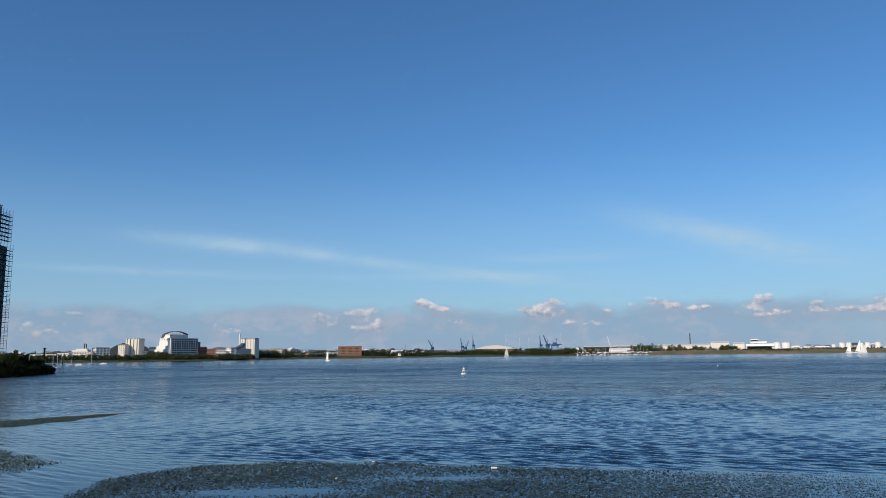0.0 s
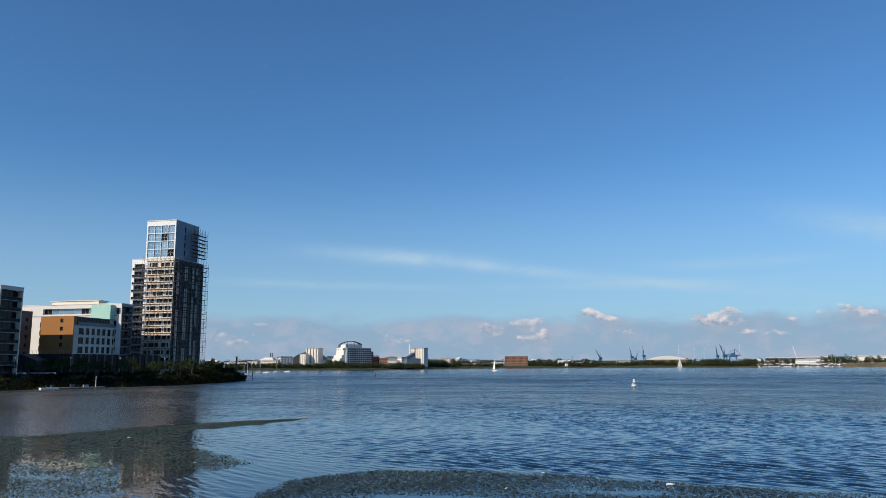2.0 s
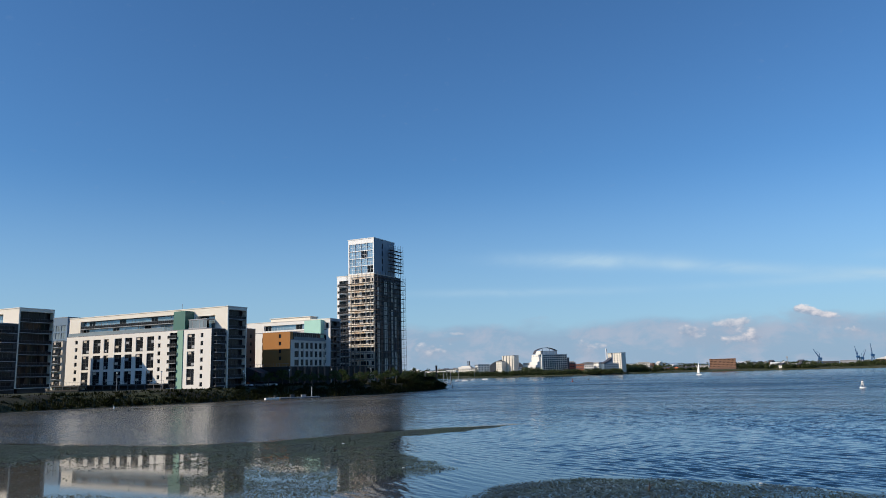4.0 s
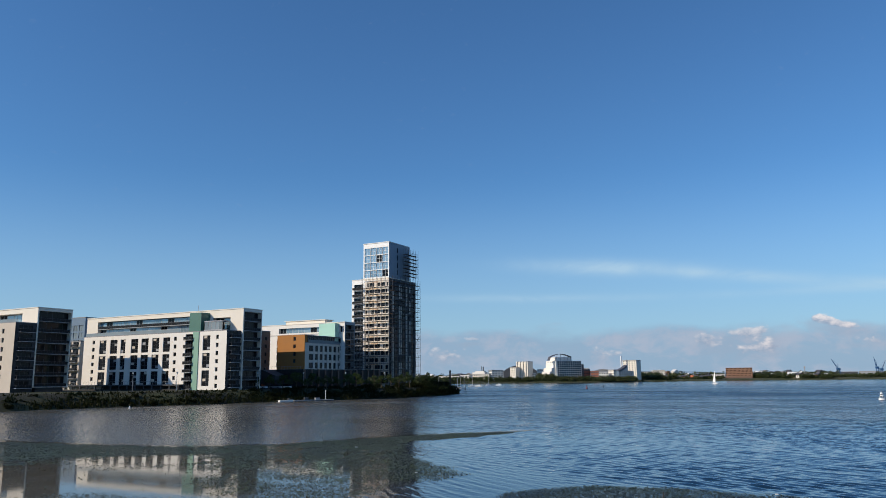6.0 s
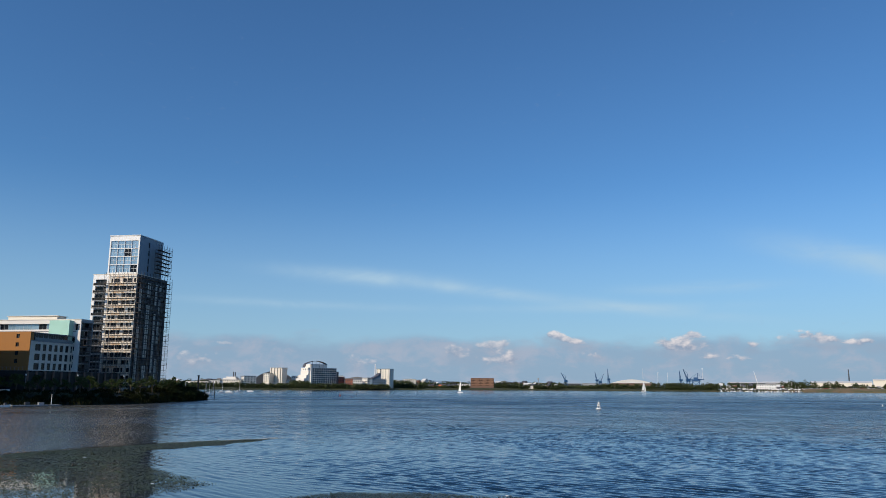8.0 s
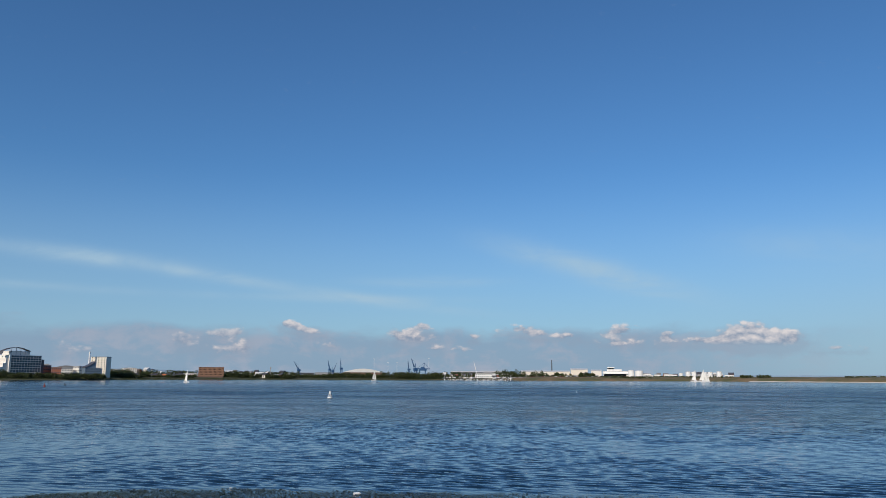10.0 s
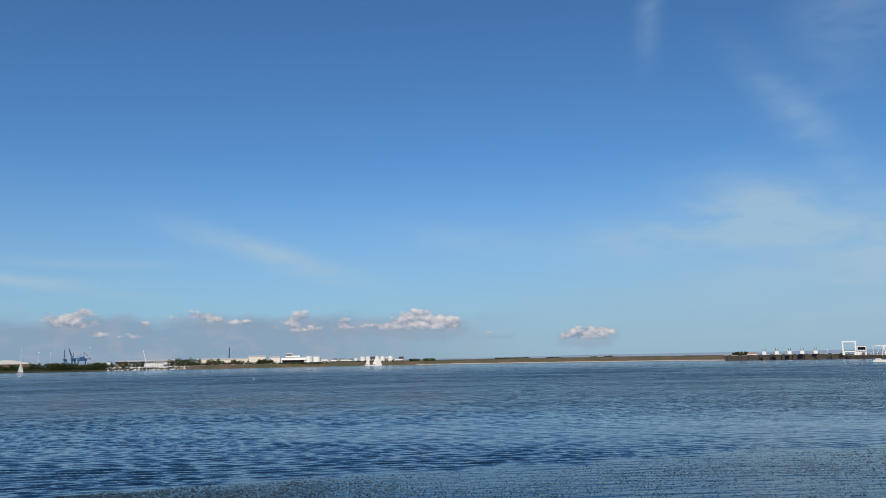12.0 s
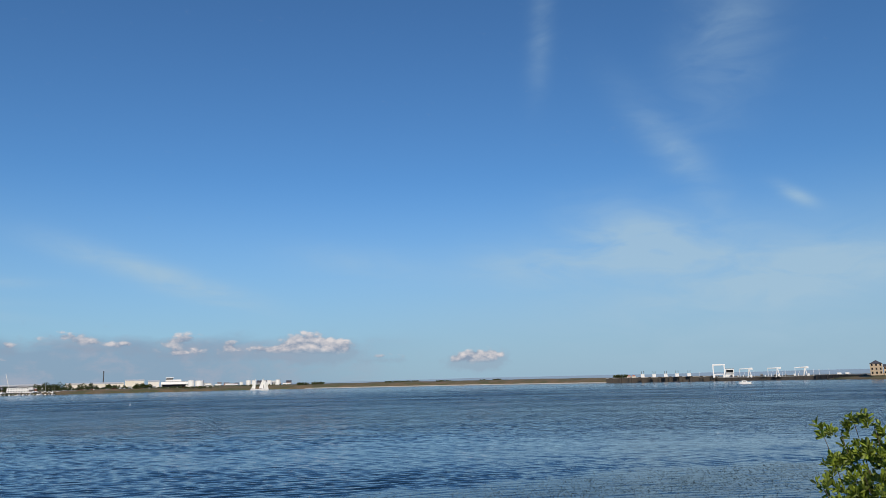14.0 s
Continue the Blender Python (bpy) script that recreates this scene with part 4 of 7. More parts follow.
# ---- the tower under scaffolding ----
def tower():
    e = thing("tower_block", pose(-181, 280, 3.4), "tall white residential tower, glazed top, being reclad", "tower block")
    inv = e.matrix_world.inverted()

    def put(name, bm, material, label=""):
        return part(name, moved(bm, inv), material, e, label)

    x0, xm, x1, y0, y1 = -190.8, -184.8, -171.5, 270.5, 293.0
    # shoulder with balconies
    zs = [46.2 - 3.0 * k for k in range(14)]
    put("wall", moved(facade(xm - x0 + 0.9, 4.0, 49.6, [(1.2, 6.0, z - 1.0, z + 1.5) for z in zs], 0.9), front(x0, y0)), M_WPAINT, "white shoulder wall")
    for z in zs:
        add_window(e, inv @ pose(x0 + 1.2, y0 + 0.6, z - 1.0), 4.8, 2.5, 3, 1, M_GLASS, M_GREY)
        balcony(e, inv @ pose(x0 + 1.0, y0, z - 1.15), 5.2, 1.1)
    # bare front under scaffolding: pale boards between dark openings
    cols = ((0.35, 2.0), (2.3, 4.9), (5.2, 7.9), (8.2, 10.3), (10.7, 12.1))
    wins = [(a, b, 5.0 + 2.95 * k, 6.65 + 2.95 * k, 2 if b - a > 2.0 else 1, 1) for a, b in cols for k in range(15)]
    m = front(-183.9, y0)
    put("wall", moved(facade(12.4, 4.0, 49.6, [w[:4] for w in wins], 0.35), m), M_BAREWALL, "unfinished front wall of bare boarding")
    rnd = random.Random(5)
    for a, b, lo, hi, c, r in wins:
        add_window(e, inv @ m @ pose(a, 0.2, lo), b - a, hi - lo, c, r, M_GLASS, M_DARK)
        if rnd.random() < 0.35:
            w = (b - a) * rnd.uniform(0.3, 0.55)
            x = a + rnd.choice((0.0, b - a - w))
            put("boarding", moved(boxes((x, x + w, -0.02, 0.15, lo - 0.1, hi + 0.05)), m), M_BAREWALL if rnd.random() < 0.6 else M_WHITE, "board over an opening")
    for k in range(15):
        put("floor_edge", boxes((-183.8, x1 + 0.1, y0 - 0.32, y0 - 0.004, 7.45 + 2.95 * k, 7.75 + 2.95 * k)), M_WHITE, "white floor edge")
    board = boxes((0, 1.1, -0.03, 0, 0, 0.62))
    me = bpy.data.meshes.new("insulation_panel")
    board.to_mesh(me)
    board.free()
    me.materials.append(M_INSUL)
    pale = me.copy()
    pale.materials[0] = M_WHITE
    for k in range(15):
        for a in (0.5, 2.25, 3.5, 4.75, 5.95, 7.2, 8.5, 10.0, 11.2):
            if rnd.random() < 0.8:
                again("insulation_panel", me if 2.0 < a < 6.5 else pale, e, inv @ m @ pose(a, -0.01, 6.72 + 2.95 * k + rnd.uniform(-0.05, 0.15)) @ Matrix.Diagonal((rnd.uniform(0.8, 1.1), 1, rnd.uniform(0.7, 1.0), 1)))
    # right side: wall colour darkened for shade; white panels, dark vertical strips of windows
    sm = side(x1, y0)
    wins = []
    for k in range(14):
        z = 5.4 + 3.05 * k
        wins += [(1.0, 2.1, z, z + 1.9, 1, 1), (4.2, 7.8, z - 0.35, z + 2.5, 2, 1), (10.6, 13.6, z - 0.35, z + 2.5, 2, 1), (15.4, 16.6, z, z + 1.9, 1, 1), (18.6, 20.8, z - 0.3, z + 2.4, 2, 1)]
    put("wall", moved(facade(y1 - y0, 4.0, 49.6, [w[:4] for w in wins], 0.35), sm), M_DARKENED, "side wall with shade in its colour")
    for a, b, lo, hi, c, r in wins:
        add_window(e, inv @ sm @ pose(a, 0.2, lo), b - a, hi - lo, c, r, M_GLASS, M_DARK)
    rnd2 = random.Random(8)
    for k, a, b in [(k, a, b) for k in range(14) for a, b in ((2.3, 4.0), (8.0, 10.4), (13.8, 15.2), (16.8, 18.4))]:
        if rnd2.random() < 0.78:
            put("cladding_panel", boxes((x1 + 0.005, x1 + 0.05, y0 + a, y0 + b, 4.7 + 3.05 * k, 7.5 + 3.05 * k)), M_WHITE, "white cladding panel")
    put("core", boxes((x0 + 0.02, x1 - 0.6, y0 + 1.0, y1, 4.0, 49.5), (x1 - 0.59, x1 - 0.002, y1 - 0.3, y1, 4.0, 49.5)), M_GREY)
    put("flat_roof", boxes((x0 - 0.1, x1 + 0.1, y0 - 0.1, y1, 49.605, 49.9)), M_CREAM)
    # glazed top box
    rows, h = 4, 3.3
    tw = [(0.55 + c * 3.08, 0.55 + c * 3.08 + 2.94, 50.4 + k * h, 50.4 + k * h + 3.05, 2, 2) for k in range(rows) for c in range(4)]
    m = front(xm, y0)
    put("wall", moved(facade(x1 - xm, 49.91, 65.3, [w[:4] for w in tw], 0.5), m), M_WPAINT, "white frame of the glazed top")
    for i, (a, b, lo, hi, c, r) in enumerate(tw):
        add_window(e, inv @ m @ pose(a, 0.3, lo), b - a, hi - lo, c, r, M_GLASS if i % 7 == 3 else M_SKYGLASS, M_WPAINT)
    put("wall", moved(facade(17.4, 49.91, 65.3, [(6.5, 7.5, 51.5 + 3.3 * k, 53.8 + 3.3 * k) for k in range(4)], 0.3), side(x1, y0)), M_BLUEGREY, "blue-grey metal side of the top")
    for k in range(4):
        add_window(e, inv @ side(x1, y0) @ pose(6.5, 0.2, 51.5 + 3.3 * k), 1.0, 2.3, 1, 1)
    put("core", boxes((xm + 0.02, x1 - 0.4, y0 + 0.6, 287.9, 49.91, 65.2)), M_GREY)
    put("flat_roof", boxes((xm - 0.15, x1 + 0.15, y0 - 0.15, 288.0, 65.304, 65.65), (-179, -176, 276, 279, 65.65, 66.4)), M_METALROOF)


def scaffold(origin, axis, length, z0, z1, wide, label, lift=2.0):
    """Poles, ledgers, boards and guard rails in bays of 2.1 m and lifts of 2 m."""
    e = thing("scaffolding", origin, label, "scaffolding", "scaffolding round the tower")
    bays = max(1, round(length / 2.1))
    step = length / bays
    key = ("pole", z0, z1)
    if key not in SHARED:
        bm = tubes(((0, 0, z0), (0, 0, z1), 0.055), n=5)
        me = bpy.data.meshes.new("pole")
        bm.to_mesh(me)
        bm.free()
        me.materials.append(M_TUBE)
        SHARED[key] = me
    for k in range(bays + 1):
        for y in (0.0, -wide):
            again("pole", SHARED[key], e, axis @ pose(k * step, y, 0))
    lifts = int((z1 - z0) / lift)
    bm = boxes((-0.2, length + 0.2, -wide - 0.05, 0.0, 0.0, 0.06))
    board = bpy.data.meshes.new("board_platform")
    bm.to_mesh(board)
    bm.free()
    board.materials.append(M_BOARD)
    bm = tubes(((-0.2, -wide - 0.04, 1.0), (length + 0.2, -wide - 0.04, 1.0), 0.045), ((-0.2, -wide - 0.04, 0.55), (length + 0.2, -wide - 0.04, 0.55), 0.04),
               ((-0.2, 0, -0.08), (length + 0.2, 0, -0.08), 0.045), n=5)
    rail = bpy.data.meshes.new("guard_rail")
    bm.to_mesh(rail)
    bm.free()
    rail.materials.append(M_TUBE)
    bm = tubes(((0, -wide - 0.06, 0), (step, -wide - 0.06, lift), 0.04), n=5)
    brace = bpy.data.meshes.new("brace")
    bm.to_mesh(brace)
    bm.free()
    brace.materials.append(M_TUBE)
    for k in range(1, lifts):
        m = axis @ pose(0, 0, z0 + lift * k)
        again("board_platform", board, e, m)
        again("guard_rail", rail, e, m)
        again("brace", brace, e, m @ pose((k % bays) * step, 0, 0))


tower()
scaffold(pose(0, 0, 0), pose(-184.4, 269.3, 0), 13.8, 4.4, 50.5, 1.0, "steel scaffolding with timber boards across the tower front", 2.95)
scaffold(pose(0, 0, 0), pose(-170.2, 269.3, 0, 0, 0, 90), 23.6, 4.0, 50.5, 1.2, "steel scaffolding down the shaded tower side")
scaffold(pose(0, 0, 0), pose(-170.4, 280.5, 0, 0, 0, 90), 10.5, 50.0, 64.0, 1.5, "upper steel scaffolding at the tower corner", 1.6)
scaffold(pose(0, 0, 0), pose(-176.2, 247.5, 0, 0, 0, 90), 14.7, 4.0, 25.5, 1.2, "low steel scaffolding beside the tower shoulder")

# ---- the far town ----
def far_window(w, h, material):
    key = ("far_window", round(w, 1), round(h, 1), material.name)
    if key not in SHARED:
        bm = boxes((0, w, -0.05, 0.1, 0, h))
        me = bpy.data.meshes.new("window")
        bm.normal_update()
        bm.to_mesh(me)
        bm.free()
        me.materials.append(material)
        SHARED[key] = me
    return SHARED[key]


def town_block(name, az, right, d, z0, z1, material, label, left=0.0, turn=0.0, depth=16.0, rows=0, cols=0, roof="flat", roof_mat=None, glass=None, category="building",
               win_w=1.6, win_h=1.5, side_cols=0):
    """A block whose nearest corner stands at bearing az. It reaches to the bearing right along its front and, when turned by more than 0, shows its left side from the bearing left; turned by less, its right side."""
    t = radians(turn)
    w = d * radians(right - az) / math.cos(t)
    dp = d * radians(az - left) / math.sin(t) if turn > 0 else depth
    e = thing(name, facing(az, d, 0, turn), label, category)
    h = z1 - z0
    bm = boxes((0, w, 0, dp, z0, z1))
    part("wall", bm, material, e)
    rm = roof_mat or M_ROOF
    if roof == "flat":
        part("roof", boxes((-0.2, w + 0.2, -0.2, dp + 0.2, z1 + 0.004, z1 + 0.6)), rm, e)
    elif roof == "gable":
        part("roof", moved(prism(bmesh.new(), [(-0.6, z1 + 0.004), (dp / 2, z1 + min(dp * 0.3, 6.0 if dp < 20 else 2.6)), (dp + 0.6, z1 + 0.004)], -w - 0.4, 0.4), pose(0, 0, 0, 0, 0, 90)), rm, e)
    elif roof == "hip":
        part("roof", hip_roof(-0.5, w + 0.5, -0.5, dp + 0.5, z1 + 0.004, z1 + min(dp, w) * 0.32), rm, e)
    elif roof == "arch":
        pts = [(w * k / 12, z1 + 0.004 + w * 0.09 * math.sin(math.pi * k / 12)) for k in range(13)]
        part("roof", prism(bmesh.new(), pts, -0.4, dp + 0.4), rm, e)
    g = glass or M_FARGLASS
    if rows and cols:
        for r in range(rows):
            for c in range(cols):
                again("window", far_window(win_w, win_h, g), e, pose(w * (c + 0.5) / cols - win_w / 2, -0.02, z0 + h * (r + 0.42) / rows))
    if rows and side_cols:
        for r in range(rows):
            for c in range(side_cols):
                again("window", far_window(win_w, win_h, g), e, pose(-0.02, dp * (c + 0.5) / side_cols + win_w / 2, z0 + h * (r + 0.42) / rows, 0, 0, -90))
    return e


def hip_roof(x0, x1, y0, y1, z0, z1):
    bm = bmesh.new()
    k = min(x1 - x0, y1 - y0) / 2
    low = [bm.verts.new(p) for p in ((x0, y0, z0), (x1, y0, z0), (x1, y1, z0), (x0, y1, z0))]
    if x1 - x0 >= y1 - y0:
        a, b = bm.verts.new((x0 + k, (y0 + y1) / 2, z1)), bm.verts.new((x1 - k - 0.01, (y0 + y1) / 2, z1))
        faces = ((0, 1, b, a), (1, 2, b), (2, 3, a, b), (3, 0, a))
    else:
        a, b = bm.verts.new(((x0 + x1) / 2, y0 + k, z1)), bm.verts.new(((x0 + x1) / 2, y1 - k - 0.01, z1))
        faces = ((0, 1, a), (1, 2, b, a), (2, 3, b), (3, 0, a, b))
    for f in faces:
        bm.faces.new([low[v] if isinstance(v, int) else v for v in f])
    bm.faces.new(low[::-1])
    return bm


town_block("low_building", -28.6, -27.1, 1080, 2.5, 10.0, M_WHITE, "low white building among trees", turn=-30, depth=9, rows=2, cols=6)
town_block("low_building", -27.0, -26.3, 1100, 2.5, 11.5, M_WHITE, "low white shore building with a flat roof", turn=-30, depth=9, rows=2, cols=4)
e = town_block("funnel_building", -26.3, -24.85, 1110, 2.5, 12.5, M_CREAM, "cream building with stepped terraces and two dark stacks", turn=-25, depth=12, rows=3, cols=9)
part("upper_storey", boxes((4, 24, 1.5, 12, 13.11, 15.4)), M_WHITE, e)
part("upper_storey", boxes((8, 22, 3, 11, 15.41, 17.2)), M_WHITE, e)
part("stack", tubes(((17.6, 6, 17.2), (17.6, 6, 24.0), 0.7), n=10), M_DARK, e)
part("stack", tubes(((20.0, 6, 17.2), (20.0, 6, 23.6), 0.7), n=10), M_DARK, e)
town_block("apartment_block", -24.6, -23.72, 1100, 2.5, 18.0, M_WHITE, "glazed white apartment block by the far shore", left=-24.85, turn=20, rows=5, cols=4, side_cols=5, win_w=2.2)


def dome_hall():
    e = thing("arts_centre", facing(-22.47, 1180), "large hall with a dark humped metal roof", "hall")
    pts = [(-27 + 54 * k / 20, 4 + 22.5 * math.sin(math.pi * (0.08 + 0.84 * k / 20)) ** 0.45) for k in range(21)]
    part("roof", prism(bmesh.new(), [(-27, 2.5)] + pts + [(27, 2.5)], 0, 50), M_DARK, e, "dark humped metal roof")
    part("glazed_front", boxes((-20, 20, -1.2, -0.01, 2.5, 9.0)), M_GLASS, e)


dome_hall()
e = town_block("white_tower", -22.75, -21.9, 1110, 2.5, 29.8, M_CREAM, "cream residential tower with stepped ribs", turn=-32, depth=14, rows=9, cols=4, win_w=0.9)
for k in range(4):
    part("rib", boxes((0.6 + k * 5.0, 2.0 + k * 5.0, -1.1, -0.01, 2.5, 30.4)), M_CREAM, e)
town_block("white_wing", -23.22, -22.8, 1100, 2.5, 21.8, M_CREAM, "lower cream wing of the residential tower", turn=-32, depth=10, rows=6, cols=3, win_w=0.9)
town_block("low_building", -21.88, -21.3, 1110, 2.5, 13.2, M_WHITE, "low white building with a shallow roof", rows=3, cols=4)


def hotel():
    d, turn = 1085.0, 32.0
    e = thing("waterfront_hotel", facing(-19.78, d, 0, turn), "white waterfront hotel with a winged roof canopy", "hotel")
    w, dp = 42.5, 27.0
    part("wall", boxes((0, w, 0, dp, 2.2, 30.5)), M_WHITE, e)
    part("upper_wall", boxes((4, 28, 3, dp - 4, 30.51, 35.5)), M_WHITE, e)
    for r in range(8):
        z = 6.4 + 3.0 * r
        part("balcony", boxes((2.0, w, -1.1, -0.01, z - 0.25, z)), M_WHITE, e)
        for c in range(11):
            again("window", far_window(3.0, 2.3, M_FARGLASS), e, pose(2.2 + c * 3.65, -0.03, z + 0.1))
        for c in range(4):
            again("window", far_window(1.6, 1.5, M_FARGLASS), e, pose(-0.02, 4.0 + c * 6.0, z + 0.3, 0, 0, -90))
    for k, zt in ((1, 26.5), (2, 20.5), (3, 15.5)):
        part("step", boxes((-3.2 * k, -3.2 * (k - 1) - 0.01, 2, dp - 4, 2.2, zt)), M_WHITE, e)
    part("base", boxes((-1.5, w + 1, -3.5, -1.2, 2.0, 5.5)), M_WHITE, e)
    # canopy: a thin arched wing on struts
    pts_top = [(-9 + 37 * k / 18, 31.8 + 8.4 * math.sin(math.pi * (0.12 + 0.72 * k / 18)) - (3.5 if k == 0 else 0)) for k in range(19)]
    outline = pts_top + [(x, z - 0.5) for x, z in reversed(pts_top)]
    part("canopy", prism(bmesh.new(), outline, 2, 9), M_SLATE, e, "dark arched roof canopy")
    for x in (3, 9, 15, 21, 26):
        z = 30.9 + 8.4 * math.sin(math.pi * (0.12 + 0.72 * (x + 9) / 37))
        part("strut", tubes(((x, 2.2, 30.4), (x, 2.2, z + 0.2), 0.3), n=6), M_STEEL, e)
    part("lift_tower", boxes((w + 2, w + 6.5, 4, 10, 2.2, 25.5)), M_DARK, e)


hotel()
town_block("white_wing", -21.2, -20.3, 1120, 2.5, 18.5, M_WHITE, "low white wing beside the hotel", turn=-30, depth=10, rows=4, cols=6)
town_block("brick_block", -18.0, -17.3, 1115, 2.5, 18.0, M_REDBRICK, "red brick waterfront block with a white top", left=-18.2, turn=20, rows=4, cols=6, side_cols=2)
town_block("brick_block", -17.28, -16.65, 1105, 2.5, 15.5, M_REDBRICK, "red brick waterfront block", rows=3, cols=5)
town_block("low_building", -18.1, -17.4, 1180, 2.5, 20.2, M_WHITE, "white block behind the brick houses", rows=3, cols=5)
town_block("grey_hall", -17.0, -15.75, 1200, 2.5, 17.0, M_GREY, "grey hall with a shallow curved roof", roof="arch", rows=2, cols=6)
town_block("low_building", -16.68, -16.0, 1090, 2.5, 13.5, M_WHITE, "white low shore building", rows=3, cols=4)
town_block("apartment_block", -15.6, -15.1, 1100, 2.5, 16.8, M_WHITE, "grey-white apartment block with balconies", left=-15.98, turn=35, rows=4, cols=4, side_cols=4)


def sail_building():
    e = thing("sail_building", facing(-14.72, 1090, 0, 15), "blue-grey glazed building with a swept pointed roof", "building")
    part("wall", prism(bmesh.new(), [(-10, 2.3), (-10, 15.0), (-3, 18.5), (2, 22.5), (3, 15.5), (11, 15.0), (11, 2.3)], 0, 18), M_BLUEGREY, e)
    part("roof", prism(bmesh.new(), [(-10.5, 15.1), (-3, 18.8), (2.4, 23.2), (2.2, 23.8), (-3.2, 19.5), (-10.7, 15.8)], -0.8, 18.5), M_SLATE, e)
    for r in range(4):
        for c in range(6):
            again("window", far_window(1.8, 1.6, M_FARGLASS), e, pose(-9 + c * 3.2, -0.02, 4.0 + r * 3.0))


sail_building()
e = town_block("white_tower", -14.93, -13.96, 1150, 2.5, 30.5, M_CREAM, "cream high-rise block of flats", turn=-32, depth=12, rows=9, cols=5, win_w=1.3)
e = thing("tall_mast", facing(-15.02, 1140), "slim white water-tower mast above the roofs", "mast")
part("shaft", tubes(((0, 0, 2.5), (0, 0, 37.5), 1.3, 0.9), n=10), M_WPAINT, e)
town_block("low_building", -13.85, -13.15, 1290, 3.0, 14.8, M_WHITE, "white house row above the trees", rows=3, cols=5)
town_block("low_building", -12.8, -11.95, 1320, 3.0, 17.2, M_CREAM, "cream terrace of flats above the trees", rows=4, cols=6)
e = town_block("white_church", -12.3, -11.7, 1180, 2.0, 7.0, M_WPAINT, "small white timber church by the water", roof="gable", roof_mat=M_SLATE, depth=8, rows=1, cols=4)
part("spire", moved(prism(bmesh.new(), [(-1.5, 7.0), (0, 11.5), (1.5, 7.0)], -1.5, 1.5), pose(9.5, 4, 1.5)), M_SLATE, e)
for k in range(9):
    a = -11.4 + 0.29 * k
    town_block("waterfront_house", a, a + 0.24, 1250 + 12 * (k % 3), 2.5, 5.2 + (k % 3) * 0.9, M_REDBRICK if k % 3 else M_WHITE, "small brick house in the quayside row", roof="gable",
               roof_mat=M_ROOFTILE if k == 4 else M_SLATE, depth=7, rows=2, cols=3, win_w=0.9, win_h=1.0)
town_block("low_building", -8.85, -7.9, 1330, 3.0, 9.6, M_WHITE, "low white office beside the brown block", rows=2, cols=7)
e = town_block("office_block", -7.83, -6.08, 1300, 3.5, 19.2, M_TAN, "brown brick office block with ranks of windows", rows=6, cols=20, win_w=1.0, win_h=1.3, depth=24, roof_mat=M_TAN, glass=M_GLASS)
part("podium", boxes((-5, 39, -4, -0.02, 3.0, 6.0)), M_BROWN, e)
e = thing("small_tower", facing(-2.77, 1400), "slim grey tower with a small head", "tower")
part("shaft", tubes(((0, 0, 4), (0, 0, 21.0), 0.6), n=8), M_GREY, e)
part("head", boxes((-1.3, 1.3, -1.3, 1.3, 18.5, 21.4)), M_GREY, e)
for k, (a, b, z, mt) in enumerate(((-4.5, -3.9, 8.4, M_WPAINT), (-3.85, -3.25, 9.4, M_WPAINT), (-2.9, -2.2, 9.6, M_METALROOF), (-5.0, -4.6, 7.5, M_GREY), (-1.9, -1.3, 8.5, M_DARK), (-6.0, -5.4, 12.0, M_GREY))):
    town_block("dock_shed", a, b, 1330 + 20 * k, 3.0, z - 1.0, mt, "low dockside shed with a pale roof", roof="gable" if k % 2 else "flat", roof_mat=M_METALROOF, depth=14)


# ---- docks ----
def warehouse(a, b, d, z0, z1, material, roof_mat, label, roof="gable", doors=0):
    e = town_block("warehouse", a, b, d, z0, z1 + (2.6 if roof == "gable" else 0.0), material, label, depth=34, roof=roof, roof_mat=roof_mat, category="warehouse")
    w = d * radians(b - a)
    for k in range(doors):
        part("roller_door", boxes((w * (k + 0.3) / doors, w * (k + 0.7) / doors, -0.12, -0.01, z0, z0 + 5.0)), M_GREY, e)
    return e


warehouse(2.5, 5.55, 1560, 4.0, 14.0, M_BROWN, M_METALROOF, "large dock warehouse with a pale curved roof", "arch", 6)
warehouse(-1.3, 0.4, 1540, 4.0, 12.2, M_DARK, M_ROOF, "long dark dock shed", "flat", 5)
warehouse(0.45, 2.3, 1560, 4.0, 12.8, M_GREY, M_ROOF, "long grey dock shed", "flat", 6)
warehouse(10.65, 13.0, 1560, 4.5, 12.6, M_DARK, M_METALROOF, "dark low boatyard shed with a pale roof", "gable", 4)
warehouse(12.9, 14.7, 1580, 4.5, 13.6, M_GREY, M_METALROOF, "pale metal boatyard shed", "gable", 3)
town_block("boatyard_office", 12.5, 13.75, 1420, 4.0, 12.0, M_WPAINT, "white boatyard building with a row of windows", rows=2, cols=8, depth=14)
e = warehouse(15.9, 19.55, 1540, 6.0, 14.2, M_CREAM, M_METALROOF, "long cream industrial warehouse", "gable", 7)
e = warehouse(19.6, 20.85, 1540, 6.0, 18.5, M_CREAM, M_METALROOF, "taller cream industrial shed", "gable", 2)
warehouse(21.1, 21.85, 1560, 6.0, 16.5, M_WHITE, M_METALROOF, "white shed with a sloping roof", "gable", 1)
e = thing("chimney", facing(18.22, 1600), "slim dark industrial chimney", "chimney")
part("shaft", tubes(((0, 0, 5), (0, 0, 41.5), 1.3, 0.9), n=10), M_DARK, e)
e = town_block("control_building", 21.95, 23.75, 1520, 6.5, 18.0, M_WPAINT, "white harbour building with a glazed control room", depth=22)
part("glazing", boxes((2, 44, -0.3, -0.01, 8.0, 13.0)), M_GLASS, e)
part("canopy", boxes((0, 48, -4, 0, 13.2, 14.0)), M_WPAINT, e)
